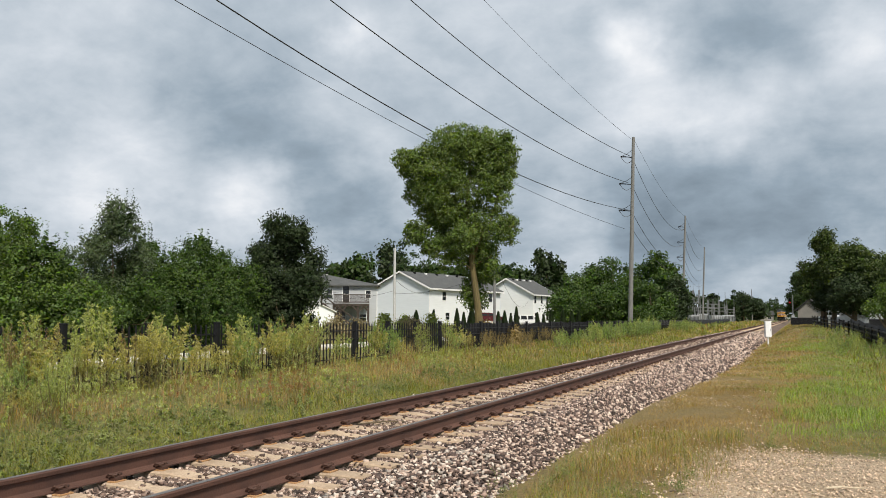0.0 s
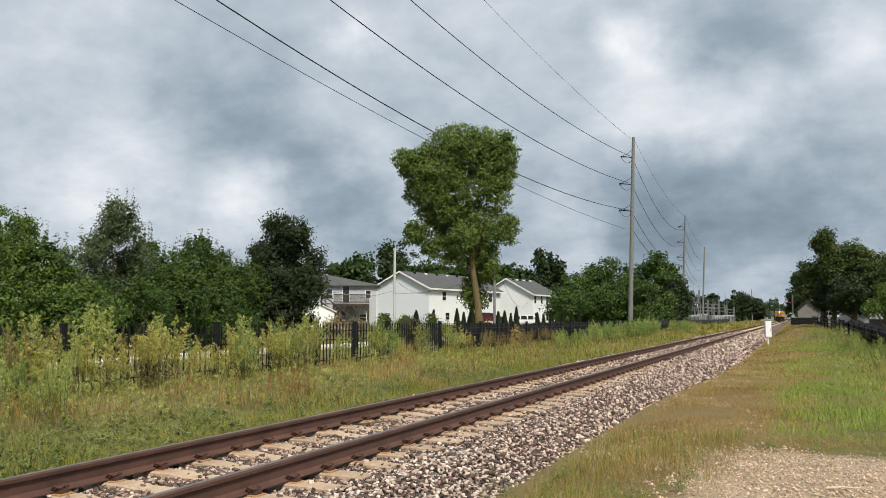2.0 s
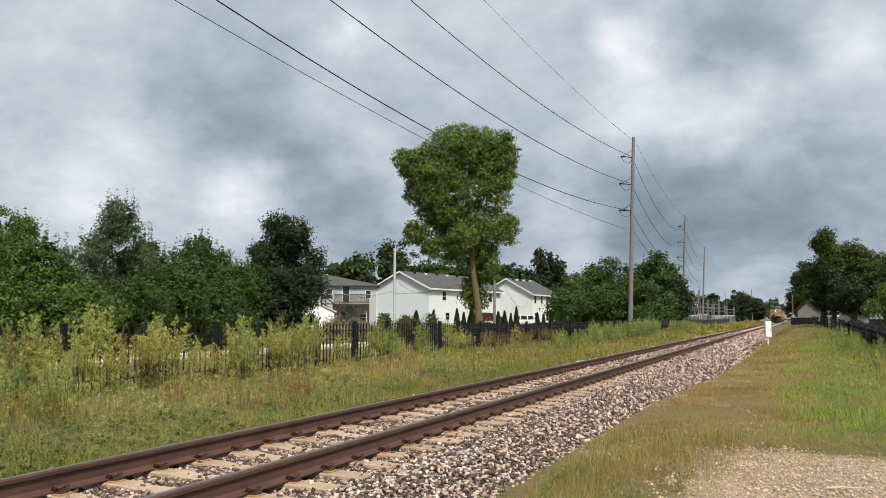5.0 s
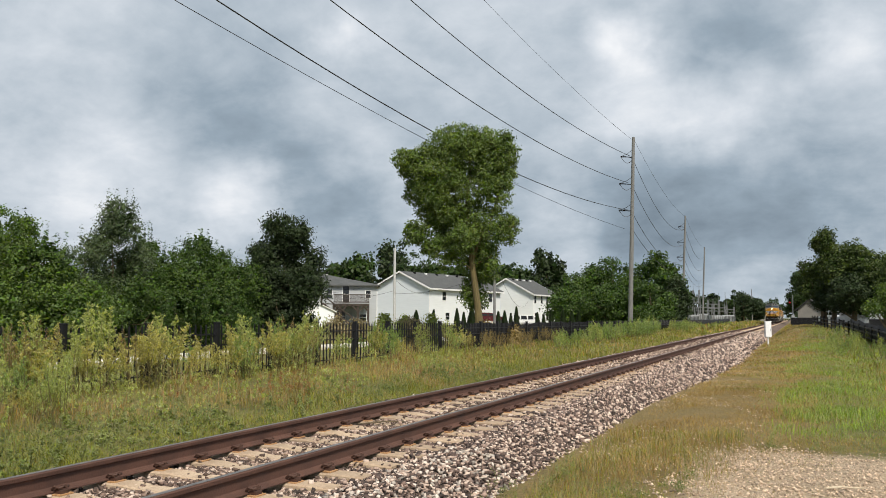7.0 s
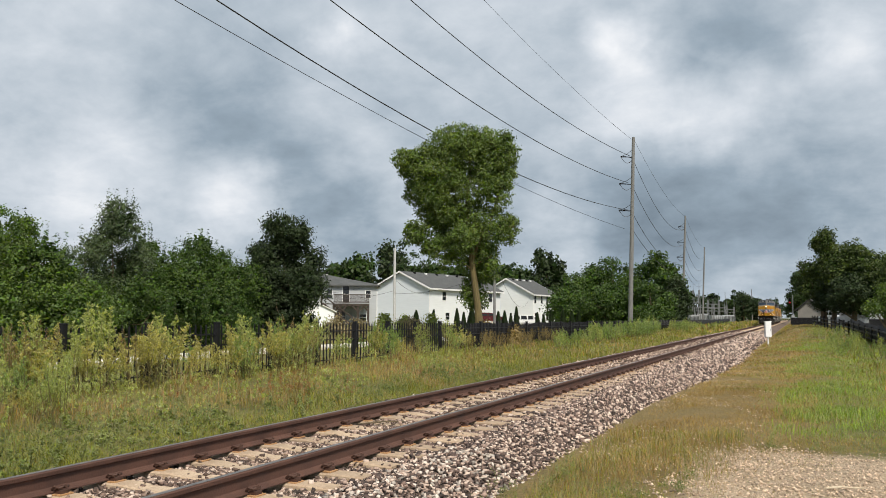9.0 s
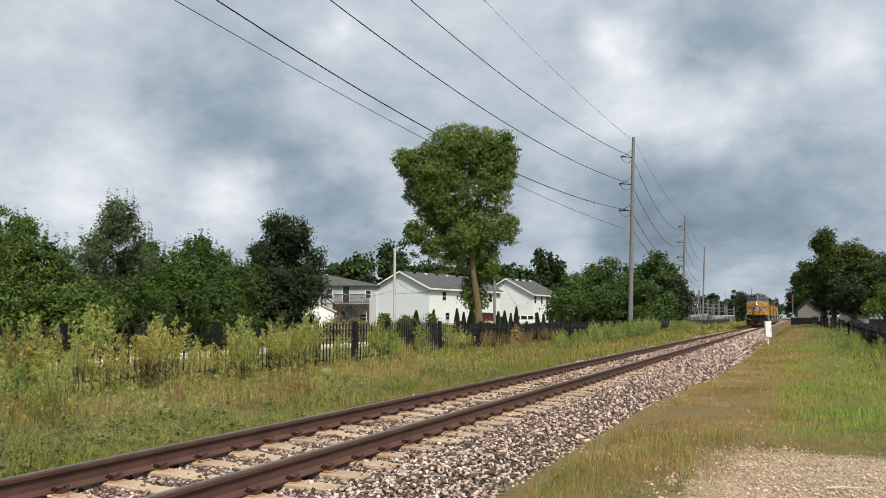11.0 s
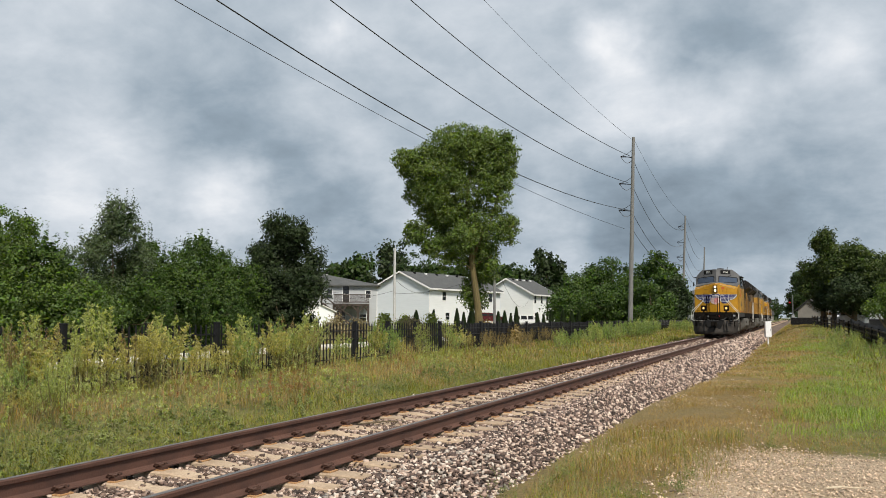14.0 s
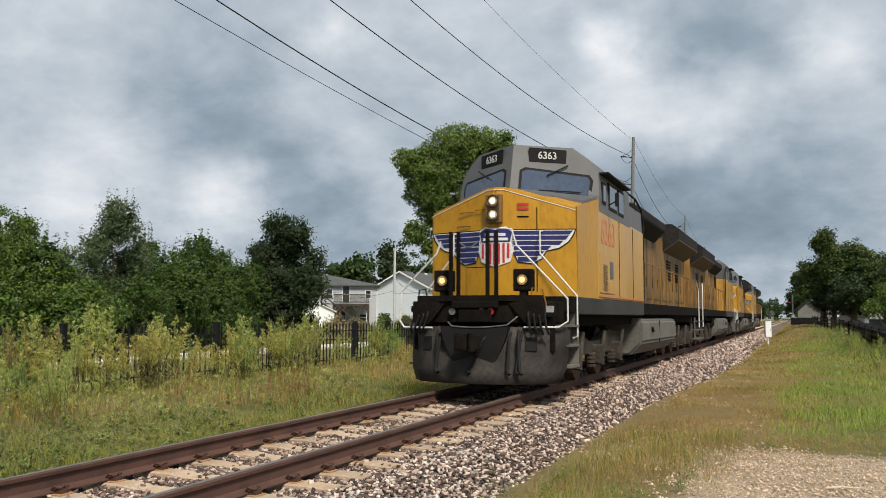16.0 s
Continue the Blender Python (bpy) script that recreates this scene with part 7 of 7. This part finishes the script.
        rod(bm, (s * 0.743, -0.598, 1.93), (s * 0.743, -0.612, 1.93), 0.052, 0.036, 16)
        part("lit_bulb", bm, M["ditchlamp"], dl)
        # bogie sides
        for first_ax in (0, 3):
            ax = AXLES[first_ax:first_ax + 3]
            bm = B()
            slab(bm, [(ax[0] - 0.75, 0.62), (ax[0] - 0.6, 0.95), (ax[0] + 0.5, 1.02), (ax[1] - 0.4, 0.8), (ax[1] + 0.4, 0.8), (ax[2] - 0.5, 1.02), (ax[2] + 0.6, 0.95), (ax[2] + 0.75, 0.62),
                      (ax[2] + 0.55, 0.5), (ax[1] + 0.6, 0.56), (ax[1] - 0.6, 0.56), (ax[0] - 0.55, 0.5)], "x", s * 1.02, s * 1.2)
            bog = part("bogie_frame", bm, M["bogie"], ob, "grimy three-axle bogie frame")
            for a in ax:
                bm = B()
                box(bm, s * 1.15, s * 1.36, a - 0.2, a + 0.2, 0.34, 0.74, 0.04)
                part("axle_box", bm, M["bogie"], bog)
                for d in (-0.42, 0.42):
                    bm = B()
                    for k in range(4):
                        rod(bm, (s * 1.22, a + d, 0.3 + k * 0.08), (s * 1.22, a + d, 0.345 + k * 0.08), 0.1, None, 10)
                    part("spring", bm, M["bogie"], bog)
                bm = B()
                rod(bm, (s * 1.28, a + 0.3, 0.3), (s * 1.28, a + 0.62, 1.0), 0.05, None, 8)
                part("damper", bm, M["bogie"], bog)
    # wheelsets
    for a in AXLES:
        bm = B()
        rod(bm, (-0.9, 0, 0), (0.9, 0, 0), 0.1, None, 12)
        ws = part("wheelset", bm, M["under"], ob, "", pose(0, a, 0.533))
        for s in (-1, 1):
            bm = B()
            rod(bm, (s * 0.69, 0, 0), (s * 0.83, 0, 0), 0.533, None, 32)
            rod(bm, (s * 0.69, 0, 0), (s * 0.655, 0, 0), 0.56, None, 32)
            for k in range(6):
                c, n = math.cos(k * math.pi / 3), math.sin(k * math.pi / 3)
                rod(bm, (s * 0.84, 0.3 * c, 0.3 * n), (s * 0.85, 0.3 * c, 0.3 * n), 0.06, None, 8)
            part("wheel", bm, M["rust"], ws)
    # dark engine bed between the bogies and the frame
    bm = B()
    box(bm, -0.6, 0.6, 0.7, 20.2, 0.66, 1.38, 0.02)
    box(bm, -1.25, 1.25, 0.7, 20.2, 1.12, 1.38, 0.02)
    part("underframe", bm, M["under"], ob)
    # fuel tank, air reservoirs
    bm = B()
    slab(bm, [(-1.42, 1.27), (-1.5, 1.2), (-1.52, 0.66), (-1.2, 0.34), (1.2, 0.34), (1.52, 0.66), (1.5, 1.2), (1.42, 1.27)], "y", 7.0, 13.5)
    bmesh.ops.bevel(bm, geom=bm.edges[:], offset=0.05, segments=2, affect="EDGES")
    tk = part("fuel_tank", bm, M["tank"], ob, "dusty grey fuel tank")
    for s in (-1, 1):
        bm = B()
        rod(bm, (s * 1.46, 8.6, 0.95), (s * 1.56, 8.6, 0.98), 0.07, None, 10)
        part("filler_cap", bm, M["under"], tk)
        bm = B()
        box(bm, s * 1.495, s * 1.515, 10.0, 10.05, 0.6, 1.2)
        part("sight_gauge", bm, M["under"], tk)
        bm = B()
        rod(bm, (s * 1.15, 13.6, 1.0), (s * 1.15, 14.6, 1.0), 0.2, None, 14)
        part("air_reservoir", bm, M["under"], ob)

    # --- pilot plough, coupler, hoses
    bm = B()
    plan = [(-1.5, -0.22), (-1.15, -0.66), (-0.55, -0.88), (0.0, -0.92), (0.55, -0.88), (1.15, -0.66), (1.5, -0.22)]
    rows = ((1.12, 0.0, 1.0), (0.72, -0.02, 0.98), (0.4, -0.13, 0.96), (0.17, -0.26, 0.89))
    rings = []
    for x, y in plan:
        curl = 1 - 0.3 * abs(x) / 1.5
        face = [(x * wide, y + push * curl, z) for z, push, wide in rows]
        rings.append(face + [(px * 0.97, py + 0.07, pz) for px, py, pz in reversed(face)])
    loft(bm, rings)
    for f in bm.faces:
        f.smooth = True
    pl = part("snow_plough", bm, M["plough"], ob, "worn dark steel pilot plough")
    # black plate over the plough: the coupler opening's shade drawn as colour
    bm = B()
    slab(bm, [(-0.62, 1.13), (0.62, 1.13), (0.56, 0.9), (0.40, 0.56), (0.26, 0.47), (-0.26, 0.47), (-0.40, 0.56), (-0.56, 0.9)], "y", -0.975, -0.86)
    part("pocket_shade_plate", bm, M["black"], pl)
    # square openings in the blade: their dark insides are black plates on its face
    for s in (-1, 1):
        bm = B()
        face = [(s * x, -0.88 + 0.367 * (abs(x) - 0.55) - 0.014 - (0.02 if z < 0.8 else 0.0), z) for x, z in ((0.86, 0.72), (1.04, 0.72), (1.04, 0.95), (0.86, 0.95))]
        solid(bm, face + [(x, y + 0.03, z) for x, y, z in face], [(0, 1, 2, 3), (4, 7, 6, 5), (0, 4, 5, 1), (1, 5, 6, 2), (2, 6, 7, 3), (3, 7, 4, 0)])
        part("hole_shade_plate", bm, M["black"], pl)
    bm = B()
    box(bm, -0.11, 0.11, -1.2, -0.7, 0.76, 0.98, 0.03)
    box(bm, -0.2, 0.02, -1.42, -1.16, 0.72, 1.02, 0.05)
    rod(bm, (0.1, -1.3, 0.72), (0.1, -1.3, 1.02), 0.08, None, 12)
    box(bm, 0.08, 0.2, -1.36, -1.14, 0.74, 1.0, 0.03)
    part("coupler", bm, M["under"], ob, "knuckle coupler")
    for x0, dx in ((-0.72, 0.02), (-0.62, -0.02), (0.3, -0.12), (0.62, 0.0), (0.74, 0.03), (0.82, -0.02)):
        bm = B()
        y = -0.95 + 0.2 * abs(x0)
        pts = [(x0, y + 0.05, 1.12), (x0 + dx, y - 0.1, 0.9), (x0 + dx * 2, y - 0.16, 0.62), (x0 + dx * 3, y - 0.22, 0.4), (x0 + dx * 3 + 0.05, y - 0.26, 0.34)]
        pipe(bm, pts, 0.028, 8)
        part("air_hose", bm, M["black"], ob)
    for x0, mt in ((-0.42, "steel"), (0.12, "steel"), (0.28, "red")):
        bm = B()
        rod(bm, (x0, -0.86, 1.38), (x0, -0.92, 1.38), 0.06, None, 12)
        part("hose_fitting", bm, M[mt], ob)
    # control hoses hanging under the deck, placard, drop step
    for s in (-1, 1):
        for k in range(4):
            bm = B()
            x0 = s * (0.92 + 0.09 * k)
            y = -0.80 + 0.25 * (abs(x0) - 0.9)
            pipe(bm, [(x0, y, 1.42), (x0 + 0.02, y - 0.09, 1.3), (x0 + 0.05 * s, y - 0.1, 1.1), (x0 + 0.07 * s, y - 0.02, 1.0)], 0.02, 7)
            part("control_hose", bm, M["black"], ob)
        bm = B()
        box(bm, s * 1.18, s * 1.32, -0.66, -0.64, 1.37, 1.48, 0.004)
        part("placard", bm, M["tank_grey"] if s > 0 else M["under"], ob)
        bm = B()
        slab(bm, [(s * 0.55, 1.56), (s * 1.2, 1.56), (s * 1.2, 1.2), (s * 0.9, 1.16)], "y", -0.9 + 0.06, -0.84 + 0.08)
        part("deck_gusset", bm, M["under"], ob)
    bm = B()
    box(bm, -0.42, 0.42, -0.96, -0.86, 1.44, 1.56, 0.02)
    part("anticlimber", bm, M["under"], ob)
    bm = B()
    box(bm, -0.3, 0.3, -0.94, -0.88, 1.2, 1.42, 0.02)
    part("drop_step", bm, M["under"], ob)
    bm = B()
    box(bm, -1.3, 1.3, -0.56, -0.48, 0.7, 1.3, 0.01)
    part("pilot_plate", bm, M["under"], ob)
    # gate posts at the front of the deck
    for x0 in (-0.50, -0.36, 0.18, 0.34):
        bm = B()
        box(bm, x0 - 0.03, x0 + 0.03, -0.80, -0.74, 1.6, 2.78, 0.006)
        part("gate_post", bm, M["under"], ob)
    bm = B()
    pipe(bm, [(-0.35, -0.78, 2.6), (-0.2, -0.82, 2.5), (-0.1, -0.82, 2.5), (0.02, -0.78, 2.6)], 0.012, 6)
    part("safety_chain", bm, M["steel"], ob)
    bm = B()
    pts = [(-0.5, -0.9, 1.2)] + [(x, -0.98, 1.16 - 0.05 * math.cos(x * 2.5)) for x in np.linspace(-0.4, 0.6, 8)] + [(0.75, -0.86, 1.3)]
    pipe(bm, pts, 0.012, 6)
    part("uncoupling_rod", bm, M["steel"], ob)
    return ob


lead = locomotive("yellow and grey diesel freight locomotive with lit headlights")
UNIT = 22.75
train = [(lead, 0.0, 0)]
for k, back in ((1, True), (2, False), (3, False)):
    o = copy_thing(lead, pose(TRACK, 60 + UNIT * k, 0, 0, 0, 180 if back else 0))
    tagged(o, "sooty yellow trailing diesel locomotive coupled in the train")
    train.append((o, UNIT * k + (20.3 if back else 0.0), 180 if back else 0))


# ------------------------------------------------------------ what moves
HEAD = ((0.0, 360.0), (4.0, 280.0), (8.0, 194.5), (11.5, 119.0), (12.0, 107.6), (14.0, 61.0), (15.0, 37.75), (15.5, 26.1), (16.0, 14.45))


def motions():
    """The train comes down the track at about 22 metres a second; the clouds drift."""
    walk(backdrop, [(0.0, pose(0, 0, 0)), (16.0, pose(0, 0, 0, 0, 0, 1.6))])
    for ob, back, turn in train:
        walk(ob, [(t, pose(TRACK, y + back, 0, 0, 0, turn)) for t, y in HEAD])
    # wheels roll with the ground covered
    ts = np.array([t for t, y in HEAD])
    ys = np.array([y for t, y in HEAD])
    for ws, way in [(c, -1 if turn else 1) for ob, back, turn in train for c in ob.children if c.name.startswith("wheelset")]:
        m0 = ws.matrix_basis.translation.copy()
        rows = []
        for k in range(0, 481):
            t = k / 30
            roll = -(360.0 - float(np.interp(t, ts, ys))) / 0.533
            rows.append((t, Matrix.Translation(m0) @ Matrix.Rotation(-roll * way, 4, "X")))
        walk(ws, rows)


motions()
